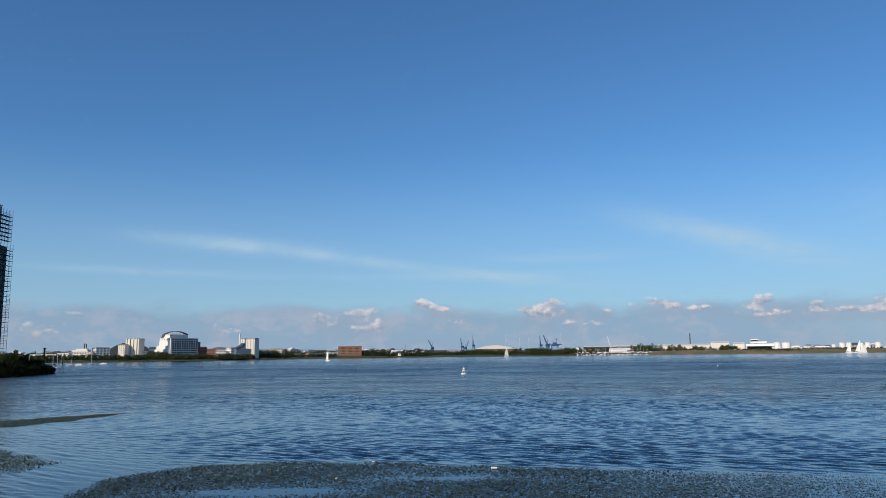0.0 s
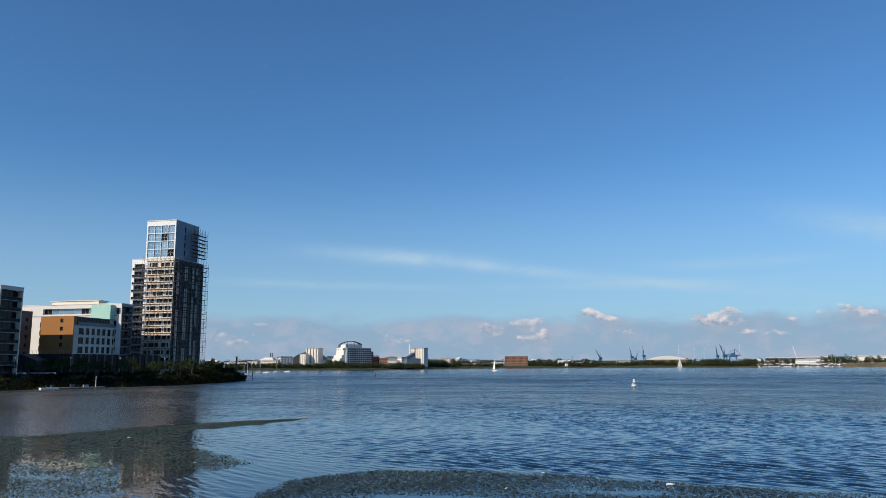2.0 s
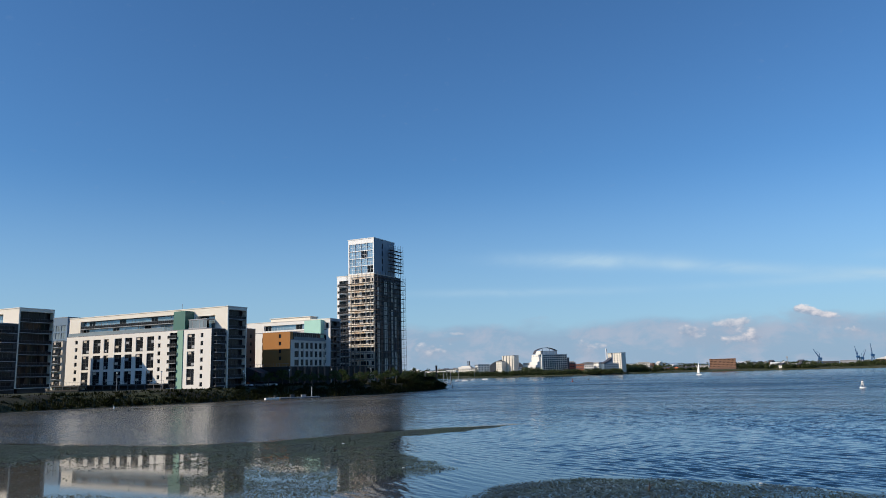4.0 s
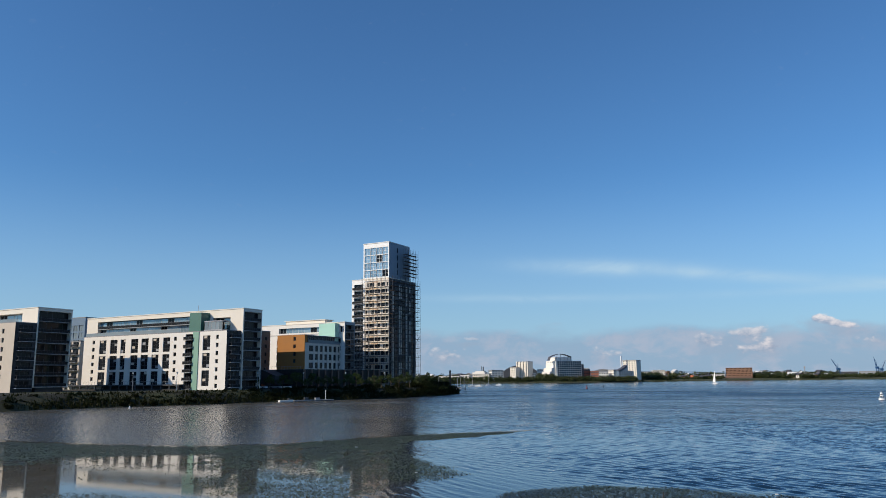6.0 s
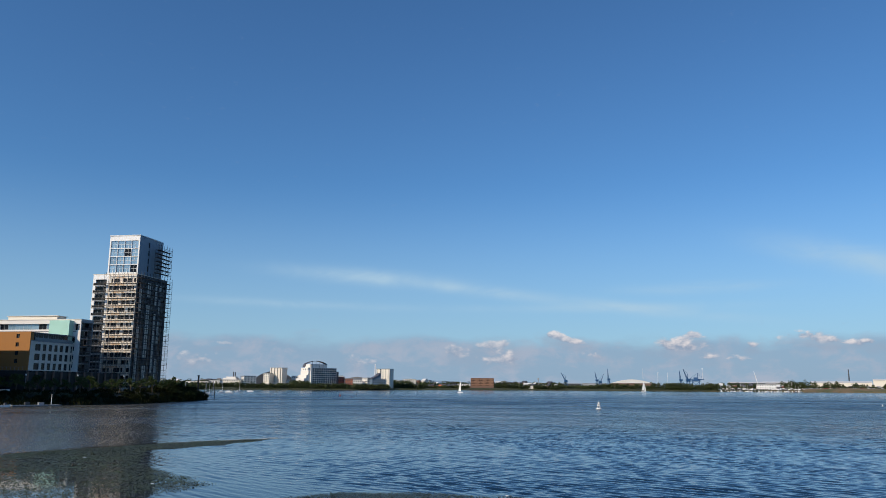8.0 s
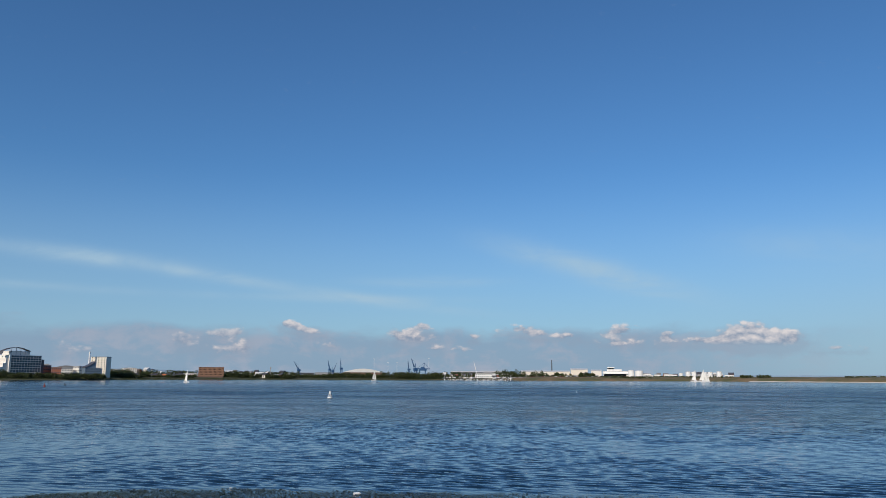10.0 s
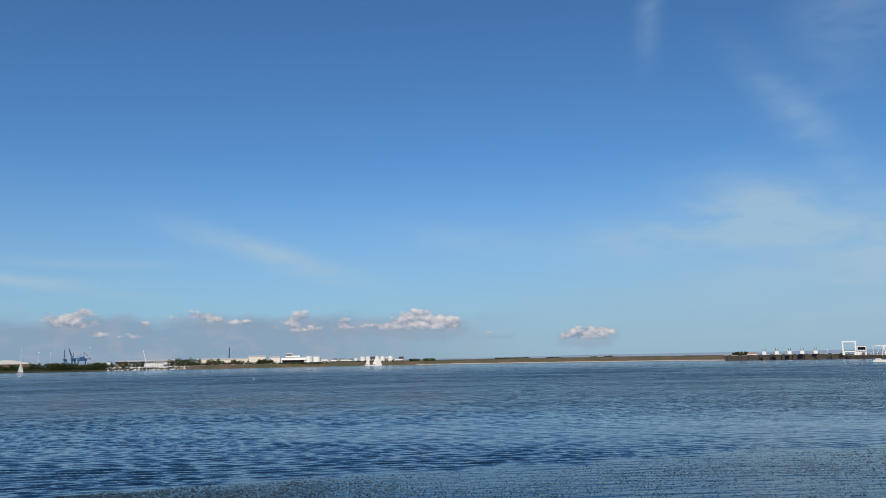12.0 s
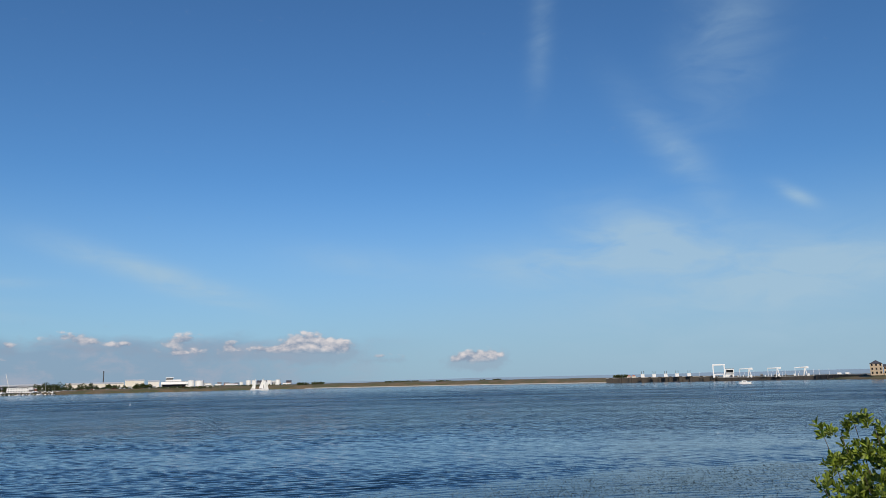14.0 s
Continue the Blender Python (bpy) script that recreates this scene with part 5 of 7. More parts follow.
part("upper_storey", boxes((8, 36, 3, 16, 18.7, 22.0)), M_WPAINT, e)
part("control_room", boxes((9, 21, 5, 14, 22.01, 24.6)), M_GLASS, e)
part("control_roof", boxes((8, 22, 4, 15, 24.61, 26.2)), M_WPAINT, e)


def tank(az, d, w, z0, z1):
    e = thing("storage_tank", facing(az, d), "round white storage tank", "storage tank", "tank farm on the far shore")
    part("shell", tubes(((0, 0, z0), (0, 0, z1), w / 2), n=24), M_WPAINT, e)
    part("roof", tubes(((0, 0, z1 + 0.004), (0, 0, z1 + w * 0.09), w / 2, 0.6), n=24), M_METALROOF, e)
    part("stair", tubes(((-w / 2 - 0.2, -1, z0), (w * 0.1, -w / 2 - 0.3, z1), 0.25), n=5), M_STEEL, e)


for az, w, top in ((23.98, 11.5, 19.8), (24.55, 15.5, 19.0), (27.45, 6.8, 14.8), (27.95, 9.4, 17.6), (28.35, 9.0, 17.4), (29.05, 9.0, 17.0), (29.45, 9.2, 17.2), (30.05, 9.8, 17.9)):
    tank(az, 1520, w, 7.0, top)
for a, b, z in ((24.9, 25.35, 13.6), (25.6, 26.0, 12.0), (26.3, 26.9, 12.5), (30.4, 31.0, 11.5), (33.0, 33.3, 10.8), (26.9, 27.2, 11.8)):
    town_block("low_building", a, b, 1540, 6.0, z, M_WPAINT, "low white depot building on the flat shore", rows=1, cols=4)


def slew_crane(az, d, lean, height, z0=4.0, scale=1.0, material=None):
    """A dockside crane: legs, cab, lattice jib and stays."""
    mt = material or M_CRANE
    e = thing("dock_crane", facing(az, d, 0, 20), "tall blue dockside crane with a lattice jib", "crane", "dockside cranes")
    s = scale
    top = z0 + height * 0.5
    for x, y in ((-3, -3), (3, -3), (-3, 3), (3, 3)):
        part("leg", tubes(((x * s, y * s, z0), (x * 0.5 * s, y * 0.5 * s, top - 4 * s), 0.5 * s), n=5), mt, e)
    part("cab", boxes((-2.6 * s, 2.6 * s, -2.4 * s, 3.2 * s, top - 4 * s, top)), mt, e)
    part("mast", tubes(((-0.8 * s, 0, top), (-0.4 * s, 0, top + 7 * s), 0.5 * s, 0.3 * s), n=5), mt, e)
    tip = Vector((math.sin(radians(lean)) * height * 0.55, 0, z0 + height))
    foot = Vector((1.5 * s * (1 if lean > 0 else -1), 0, top))
    bm = bmesh.new()
    for dx, dy in ((-0.9, -0.9), (0.9, -0.9), (-0.9, 0.9), (0.9, 0.9)):
        tube(bm, foot + Vector((dx * s, dy * s, 0)), tip, 0.22 * s, n=4)
    for k in range(7):
        f = k / 7
        a = foot.lerp(tip, f)
        b = foot.lerp(tip, f + 1 / 7)
        o = 0.9 * s * (1 - f)
        tube(bm, a + Vector((-o, -o, 0)), b + Vector((o * 0.8, -o * 0.8, 0)), 0.14 * s, n=4)
        tube(bm, a + Vector((o, -o, 0)), b + Vector((-o * 0.8, -o * 0.8, 0)), 0.14 * s, n=4)
    part("jib", bm, mt, e)
    part("stay", tubes((tuple(tip), (-0.4 * s, 0, top + 7 * s), 0.12 * s), n=4), mt, e)


slew_crane(-0.72, 1500, -40, 30, 4.0)
slew_crane(1.55, 1500, -14, 33, 4.0, 0.9)
slew_crane(1.78, 1500, 30, 27, 4.0, 0.9)
slew_crane(2.40, 1500, -5, 37, 4.0, 0.9)
slew_crane(7.48, 1500, -8, 35, 4.0, 0.9)
slew_crane(7.98, 1500, -28, 37, 4.0, 1.3)


def unloader():
    """The blue ship unloader: a portal with a boom."""
    e = thing("ship_unloader", facing(8.5, 1500), "blue portal ship unloader with a horizontal boom", "crane")
    for x in (-7, 7):
        for y in (-6, 6):
            part("leg", tubes(((x, y, 4), (x * 0.8, y * 0.8, 19), 0.8), n=6), M_CRANE, e)
    part("portal", boxes((-8, 8, -6, 6, 17.5, 20.5)), M_CRANE, e)
    part("house", boxes((-4, 4, -4, 4, 20.51, 25)), M_CRANE, e)
    part("boom", tubes(((-11, 0, 22), (14, 0, 21), 0.9), n=6), M_CRANE, e)
    part("mast", tubes(((2.5, 0, 25), (3.5, 0, 33), 0.8, 0.4), n=6), M_CRANE, e)
    part("brace", tubes(((-6, -5, 5), (6, -5, 17), 0.4), ((6, -5, 5), (-6, -5, 17), 0.4), n=5), M_CRANE, e)
    part("stay", tubes(((3.5, 0, 32.8), (14, 0, 21.5), 0.2), ((3.5, 0, 32.8), (-10.5, 0, 22.5), 0.2), n=4), M_CRANE, e)


unloader()
e = thing("yard_crane", facing(12.62, 1480), "white yard crane with a raised boom", "crane")
part("base", boxes((-2.5, 2.5, -2, 2, 4, 8)), M_WPAINT, e)
part("boom", tubes(((0.5, 0, 8), (-6.5, 0, 36), 0.7, 0.35), n=6), M_WPAINT, e)
for az, top in ((4.84, 40), (5.89, 33), (6.565, 32.7), (8.97, 41)):
    e = thing("light_mast", facing(az, 1500), "tall thin white floodlight mast", "mast", "dock floodlight masts")
    part("pole", tubes(((0, 0, 3.5), (0, 0, top), 0.26, 0.16), n=6), M_WPAINT, e)
    part("lamp_head", boxes((-1.2, 1.2, -0.5, 0.5, top, top + 0.6)), M_WPAINT, e)


# ---- barrage and lock ----
def barrage():
    e = thing("barrage_wall", facing(54.4, 1085), "low stone barrage wall with sluice piers", "barrage")
    a, b = polar(54.4, 1085), polar(62.2, 1050)
    inv = e.matrix_world.inverted()
    run = (b - a)
    q = math.degrees(math.atan2(run.y, run.x))
    m = inv @ Matrix.Translation(a) @ pose(0, 0, 0, 0, 0, q)
    n = run.length
    part("wall", moved(boxes((0, n, 1.5, 9, -1, 6.2)), m), M_STONE, e)
    part("deck", moved(boxes((0, n, 0.8, 9.5, 6.204, 6.9)), m), M_CONCRETE, e)
    for k in range(11):
        x = n * (k + 0.4) / 11
        part("pier", moved(boxes((x, x + 3.4, -1.5, 1.49, -1, 7.2)), m), M_STONE, e)
    for k, az in enumerate((57.05, 57.86, 58.66, 59.45, 60.28)):
        g = thing("sluice_cabin", facing(az, 1052, 6.9, 0), "white sluice gate cabin with two posts", "cabin", "sluice gate cabins")
        part("cabin", boxes((-2.3, 2.3, 0, 4, 0, 4.0)), M_WPAINT, g)
        part("roof", boxes((-2.5, 2.5, -0.2, 4.2, 4.004, 4.3)), M_METALROOF, g)
        for x in (-1.3, 1.5):
            part("post", tubes(((x, 1, 4.3), (x, 1, 7.8), 0.25), n=6), M_DARK, g)
    for k in range(2):
        town_block("lock_house", 55.95 + 0.32 * k, 56.22 + 0.34 * k, 1095, 4.5, 8.6, M_CREAM, "low building with an orange tiled roof", roof="hip", roof_mat=M_ROOFTILE, depth=8)


barrage()


def lock_frame():
    e = thing("lock_portal", facing(61.9, 1050), "white steel portal frame over the lock", "portal frame")
    for y in (0, 8):
        for x in (0.6, 14.4):
            part("leg", boxes((x - 0.7, x + 0.7, y - 0.6, y + 0.6, 4.5, 20.0)), M_WPAINT, e)
        part("beam", boxes((-0.3, 15.3, y - 0.7, y + 0.7, 20.001, 21.6)), M_WPAINT, e)
        part("lower_beam", boxes((1.31, 13.69, y - 0.5, y + 0.5, 8.2, 9.2)), M_WPAINT, e)
    e = town_block("control_building", 62.75, 63.3, 1050, 4.5, 15.0, M_WPAINT, "white lock control building with dark glazing", depth=9)
    part("glazing", boxes((0.8, 9.3, -0.2, -0.01, 10.5, 14.0)), M_GLASS, e)
    part("balcony", boxes((-0.5, 10.6, -2.0, -0.21, 9.4, 10.0)), M_WPAINT, e)


lock_frame()


def bascule(az, d):
    """A lifting bridge: inclined frame legs, an overhead balance beam and its hanger."""
    e = thing("bascule_bridge", facing(az, d), "white steel bascule lifting bridge", "bridge", "lock lifting bridges")
    for y in (0, 5):
        part("leg", tubes(((9.2, y, 3.5), (11.0, y, 14.0), 0.6), n=6), M_WPAINT, e)
        part("leg", tubes(((13.6, y, 3.5), (11.2, y, 14.0), 0.6), n=6), M_WPAINT, e)
        part("balance_beam", tubes(((0, y, 14.2), (12.5, y, 14.6), 0.55, 0.75), n=6), M_WPAINT, e)
        part("hanger", tubes(((0.4, y, 5.0), (0.4, y, 14.1), 0.3), n=6), M_WPAINT, e)
    part("counterweight", boxes((12.51, 15.3, -0.5, 5.5, 13.2, 15.6)), M_WPAINT, e)
    part("cross_beam", boxes((10.6, 11.6, 0.4, 4.6, 12.2, 13.0)), M_WPAINT, e)
    part("road_leaf", boxes((-1, 10, 0, 5, 4.4, 5.0)), M_STEEL, e)


for az in (63.66, 65.48, 67.2):
    bascule(az, 1000)


def quay(az0, d0, az1, d1, top, name, label):
    a, b = polar(az0, d0), polar(az1, d1)
    e = thing(name, Matrix.Translation(a), label, "quay")
    run = b - a
    m = pose(0, 0, 0, 0, 0, math.degrees(math.atan2(run.y, run.x)))
    part("wall", moved(boxes((0, run.length, 0, 12, -1, top)), m), M_STONE, e)
    part("coping", moved(boxes((0, run.length, -0.3, 12.2, top + 0.004, top + 0.5)), m), M_CONCRETE, e)
    k, n = 0, int(run.length / 9)
    for k in range(n):
        part("fender", moved(boxes((k * 9.0 + 2, k * 9.0 + 2.6, -0.5, -0.01, -0.8, top - 0.2)), m), M_TIMBER, e)
    part("handrail", moved(tubes(((0, 1, top + 1.5), (run.length, 1, top + 1.5), 0.07), *[((k * 6.0, 1, top + 0.5), (k * 6.0, 1, top + 1.5), 0.06) for k in range(int(run.length / 6))], n=4), m), M_STEEL, e)


quay(62.2, 1046, 68.4, 990, 4.0, "lock_quay", "dark stone lock quay with timber fenders")
quay(68.4, 988, 71.4, 930, 4.6, "harbour_quay", "stone harbour quay wall with a handrail")
for az, turn in ((69.9, 0), (70.4, 0)):
    e = thing("parked_van", facing(az, 950, 5.1, 8), "white van parked on the quay", "van", "vans on the quay")
    part("body", boxes((-2.4, 1.4, 0, 1.9, 0.4, 2.2)), M_WPAINT, e)
    part("cab", prism(bmesh.new(), [(1.41, 0.4), (1.41, 2.0), (2.0, 1.6), (2.5, 1.0), (2.5, 0.4)], 0.05, 1.85), M_WPAINT, e)
    for x in (-1.6, 1.6):
        part("wheel", moved(tubes(((0, 0, -0.1), (0, 0, 0.1), 0.36), n=12), pose(x, 0.05, 0.36, 90, 0, 0)), M_BLACK, e)
for az in (61.0, 64.6, 66.4, 66.6, 68.35, 68.7, 69.3):
    e = thing("lamp_post", facing(az, 1000), "slim white lamp post by the lock", "lamp post", "lock lamp posts")
    part("pole", tubes(((0, 4, 4.0), (0, 4, 11.5), 0.12), n=6), M_WPAINT, e)
    part("lamp", boxes((-0.5, 0.5, 3.7, 4.3, 11.501, 11.7)), M_WPAINT, e)
rnd = random.Random(71)
for k in range(16):
    az = 61.2 + 7.2 * (k + rnd.uniform(0, 0.7)) / 16
    e = thing("lock_cabinet", facing(az, 1003 if az > 63.2 else 1044, 4.5), "small pale machinery cabinet on the lock quay" if k % 2 else "small dark machinery housing on the lock quay", "cabinet", "cabinets on the lock quay")
    w, h = rnd.uniform(1.2, 3.2), rnd.uniform(1.5, 3.4)
    part("housing", boxes((-w / 2, w / 2, 1.6, 3.4, 0, h)), M_WPAINT if k % 2 else M_DARK, e)
    part("lid", boxes((-w / 2 - 0.1, w / 2 + 0.1, 1.5, 3.5, h + 0.003, h + 0.2)), M_METALROOF, e)
for az in (63.9, 65.7, 67.4):
    e = thing("lock_gate_arm", facing(az, 998, 4.5), "white warning barrier arm beside the lock bridge", "barrier", "barriers by the lock bridges")
    part("post", boxes((-0.3, 0.3, 0.2, 0.8, 0, 2.2)), M_WPAINT, e)
    part("arm", tubes(((0, 0.5, 2.0), (2.2, 0.5, 6.0), 0.16, 0.1), n=6), M_WPAINT, e)
town_block("villa", 71.72, 72.45, 905, 3.5, 15.6, M_YELLOWBRICK, "yellow brick villa with a dark hipped roof", roof="hip", roof_mat=M_SLATE, depth=11, rows=3, cols=3, win_w=1.5, win_h=2.2, glass=M_GLASS)
town_block("terrace_house", 72.5, 73.2, 912, 3.5, 12.3, M_YELLOWBRICK, "yellow brick terrace with a dark roof", roof="gable", roof_mat=M_SLATE, depth=9, rows=2, cols=5, win_w=1.3, win_h=2.2, glass=M_GLASS)
town_block("terrace_house", 73.22, 73.95, 912, 3.5, 12.0, M_YELLOWBRICK, "yellow brick terrace with arched gables", roof="gable", roof_mat=M_SLATE, depth=9, rows=2, cols=5, win_w=1.3, win_h=2.2, glass=M_GLASS)
town_block("terrace_house", 74.0, 75.0, 915, 3.5, 13.5, M_REDBRICK, "dark brick terrace with a grey slate roof", roof="hip", roof_mat=M_SLATE, depth=10, rows=3, cols=6, win_w=1.1)
town_block("terrace_house", 75.05, 76.4, 915, 3.5, 13.2, M_REDBRICK, "dark brick terrace by the harbour", roof="gable", roof_mat=M_SLATE, depth=10, rows=3, cols=7, win_w=1.1)


def roof_clutter():
    """Small roofs of the far town that show over and between the trees."""
    rng = random.Random(61)
    tones = (M_WHITE, M_GREY, M_SLATE, M_CREAM, M_REDBRICK, M_WPAINT)
    rows = ((-30.6, -26.2, 1190, 11.5, 11), (-26.4, -22.9, 1190, 12.5, 8), (-21.4, -20.2, 1170, 13.0, 3), (-18.4, -14.6, 1230, 15.0, 9), (-13.9, -10.8, 1380, 15.0, 8), (-10.8, -8.2, 1350, 10.0, 7),
            (-6.0, -1.6, 1440, 13.5, 11), (-4.9, -1.4, 1335, 7.2, 8), (10.0, 15.4, 1455, 11.0, 12), (24.6, 31.0, 1545, 13.5, 12))
    for a0, a1, d, top, n in rows:
        for k in range(n):
            a = a0 + (a1 - a0) * (k + rng.uniform(0, 0.5)) / n
            w = (a1 - a0) / n * rng.uniform(0.4, 0.85)
            z = 3.0 + (top - 3.0) * rng.uniform(0.7, 1.05)
            roof = rng.choice(("flat", "gable", "gable", "hip"))
            town_block("low_building", a, a + w, d + rng.uniform(-15, 25), 2.5, z, rng.choice(tones), "small building among trees on the far shore", depth=rng.uniform(8, 14), roof=roof,
                       roof_mat=rng.choice((M_SLATE, M_METALROOF, M_ROOF)), turn=-rng.uniform(10, 40) if a < 0 else 0.0, rows=2 if z < 12 else 3, cols=max(2, int(w * d * 0.0175 / 4)), win_w=1.3)


roof_clutter()


def laid_up_boat(az, d, z, length, heading, dark, mast):
    e = thing("laid_up_boat", Matrix.Translation(polar(az, d, z)) @ pose(0, 0, 0, 0, 0, -az + heading), "dark-hulled boat propped on the boatyard hard" if dark else "white boat propped on the boatyard hard",
              "boat", "boats laid up in the yard")
    h = hull_mesh(length, length * 0.3, length * 0.16)
    h.transform(pose(0, 0, 1.2))
    part("hull", h, M_DARK if dark else M_WPAINT, e)
    part("cabin", boxes((-length * 0.22, length * 0.12, -length * 0.1, length * 0.1, 1.2 + length * 0.14, 1.2 + length * 0.27)), M_WPAINT, e)
    for x in (-0.3, 0.25):
        part("prop", tubes(((length * x, -length * 0.14, 0), (length * x, -length * 0.1, 1.6), 0.12), n=5), M_STEEL, e)
        part("prop", tubes(((length * x, length * 0.14, 0), (length * x, length * 0.1, 1.6), 0.12), n=5), M_STEEL, e)
    part("keel", boxes((-length * 0.2, length * 0.2, -0.15, 0.15, 0, 1.2)), M_TIMBER, e)
    if mast:
        part("mast", tubes(((0.3, 0, 1.2 + length * 0.15), (0.3, 0, length * 1.35), 0.11), n=5), M_WPAINT, e)


def far_vehicle(az, d, z, heading, material, label, group):
    e = thing("parked_vehicle", Matrix.Translation(polar(az, d, z)) @ pose(0, 0, 0, 0, 0, -az + heading), label, "vehicle", group)
    part("body", boxes((-2.2, 2.2, -0.9, 0.9, 0.35, 1.1)), material, e)
    part("cabin", prism(bmesh.new(), [(-1.9, 1.101), (-1.6, 1.75), (0.6, 1.75), (1.3, 1.101)], -0.8, 0.8), M_GLASS, e)
    for x in (-1.4, 1.4):
        part("wheel", moved(tubes(((0, 0, -0.95), (0, 0, 0.95), 0.35), n=8), pose(x, 0, 0.35, 90, 0, 0)), M_BLACK, e)


# ---- boats, buoys and things on the water ----

def hull_mesh(length, beam, depth, sheer=0.15):
    """A boat's hull: pointed bow towards +x, flat stern, its waterline at z = 0."""
    bm = bmesh.new()
    rings = []
    for k in range(9):
        f = k / 8
        w = beam / 2 * (1 - max(0, (f - 0.45) / 0.55) ** 2.2) + 0.01
        top = depth * (1 + sheer * (2 * f - 0.7) ** 2)
        x = length * (f - 0.5)
        rings.append([bm.verts.new((x, s * w * q, z)) for s, q, z in ((-1, 1.0, top), (-1, 0.8, 0.0), (-1, 0.2, -0.3), (1, 0.2, -0.3), (1, 0.8, 0.0), (1, 1.0, top))])
    for a, b in zip(rings, rings[1:]):
        for k in range(6):
            bm.faces.new((a[k], b[k], b[(k + 1) % 6], a[(k + 1) % 6]))
    bm.faces.new(rings[0])
    bm.faces.new(rings[-1][::-1])
    bmesh.ops.recalc_face_normals(bm, faces=bm.faces)
    return bm


def sail_mesh(foot, height, lean=0.0):
    """A bellied three-cornered sail with some thickness; its luff stands at x = 0."""
    bm = bmesh.new()
    n = 8
    sides = []
    for off in (0.0, 0.05):
        rows = []
        for k in range(n + 1):
            f = k / n
            w = foot * (1 - f) ** 0.9 + 0.12
            rows.append([bm.verts.new((-w * u - lean * f, off + 0.5 * math.sin(math.pi * u) * (1 - f) * foot * 0.18, height * f)) for u in (0, 0.33, 0.66, 1.0)])
        sides.append(rows)
        for a, b in zip(rows, rows[1:]):
            for k in range(3):
                bm.faces.new((a[k], a[k + 1], b[k + 1], b[k]))
    for u in (0, 3):
        for k in range(n):
            bm.faces.new((sides[0][k][u], sides[0][k + 1][u], sides[1][k + 1][u], sides[1][k][u]))
    bmesh.ops.recalc_face_normals(bm, faces=bm.faces)
    return bm


def sailing_boat(az, d, length, mast, heading, label, hull=None, jib=True):
    e = thing("sailing_boat", Matrix.Translation(polar(az, d)) @ pose(0, 0, 0, 0, 0, -az + heading), label, "sailing boat")
    part("hull", hull_mesh(length, length * 0.3, length * 0.1), hull or M_WPAINT, e)
    part("mast", tubes(((length * 0.1, 0, length * 0.08), (length * 0.1, 0, mast), 0.09), n=6), M_STEEL, e)
    s = sail_mesh(length * 0.5, mast * 0.86)
    s.transform(pose(length * 0.09, 0, mast * 0.12))
    part("mainsail", s, M_SAIL, e)
    part("boom", tubes(((length * 0.08, 0, mast * 0.12), (-length * 0.42, 0, mast * 0.12), 0.07), n=6), M_STEEL, e)
    if jib:
        s = sail_mesh(length * 0.3, mast * 0.7, -0.0)
        s.transform(pose(length * 0.14, 0.1, mast * 0.1, 0, 0, 180) @ Matrix.Diagonal((1, -1, 1, 1)))
        bmesh.ops.reverse_faces(s, faces=s.faces)
        part("jib", s, M_SAIL, e)
    part("cabin", boxes((-length * 0.1, length * 0.2, -length * 0.08, length * 0.08, length * 0.09, length * 0.15)), M_WPAINT, e)


sailing_boat(-8.6, 745, 6.0, 11.5, -38, "small dinghy under one tall white sail", jib=False)
sailing_boat(4.86, 1140, 8.0, 15.0, 20, "white sailing boat with raised sails")
sailing_boat(28.4, 1330, 14.0, 19.5, 12, "large white yacht with a tall raised sail", jib=False)
sailing_boat(28.95, 1335, 15.0, 20.0, 12, "white yacht sailing beside another")
sailing_boat(29.22, 1240, 9.0, 13.5, 25, "smaller white yacht with a low hull")


def motor_boat(az, d, length, heading, label, group="", hull=None):
    e = thing("motor_boat", Matrix.Translation(polar(az, d)) @ pose(0, 0, 0, 0, 0, -az + heading), label, "motor boat", group)
    part("hull", hull_mesh(length, length * 0.32, length * 0.14), hull or M_WPAINT, e)
    part("cabin", prism(bmesh.new(), [(-length * 0.3, length * 0.13), (-length * 0.26, length * 0.28), (length * 0.05, length * 0.3), (length * 0.2, length * 0.13)], -length * 0.11, length * 0.11), M_WPAINT, e)
    part("windscreen", boxes((-length * 0.2, length * 0.06, -length * 0.115, length * 0.115, length * 0.2, length * 0.265)), M_GLASS, e)
    return e


motor_boat(63.98, 640, 9.0, 12, "white motor cruiser under way off the lock")
rnd = random.Random(21)
for k in range(26):
    az = 10.2 + 5.3 * (k + rnd.uniform(-0.3, 0.3)) / 26
    d = rnd.uniform(1322, 1348)
    if k % 3:
        motor_boat(az, d, rnd.uniform(4.5, 7.0), rnd.choice((60, 85, 110, 150)), "dark-hulled boat moored off the boatyard" if k % 2 else "white boat moored off the boatyard", "boats moored off the boatyard",
                   M_DARK if k % 2 else None)
    else:
        length = rnd.uniform(6, 8)
        e = motor_boat(az, d, length, rnd.choice((40, 100)), "white yacht moored with bare mast", "boats moored off the boatyard")
        part("mast", tubes(((0.5, 0, length * 0.1), (0.5, 0, length * 1.3), 0.1), n=5), M_WPAINT, e)
for az, d, mast in ((-27.0, 470, 8.5), (-26.1, 620, 9.5), (-25.65, 640, 0), (-24.9, 690, 9), (-24.1, 720, 0)):
    e = motor_boat(az, d, 5.5, rnd.choice((10, 170)), "small boat on a mooring with a bare mast" if mast else "small white boat on a mooring", "boats on moorings")
    if mast:
        part("mast", tubes(((0.4, 0, 0.5), (0.4, 0, mast), 0.07), n=5), M_WPAINT, e)


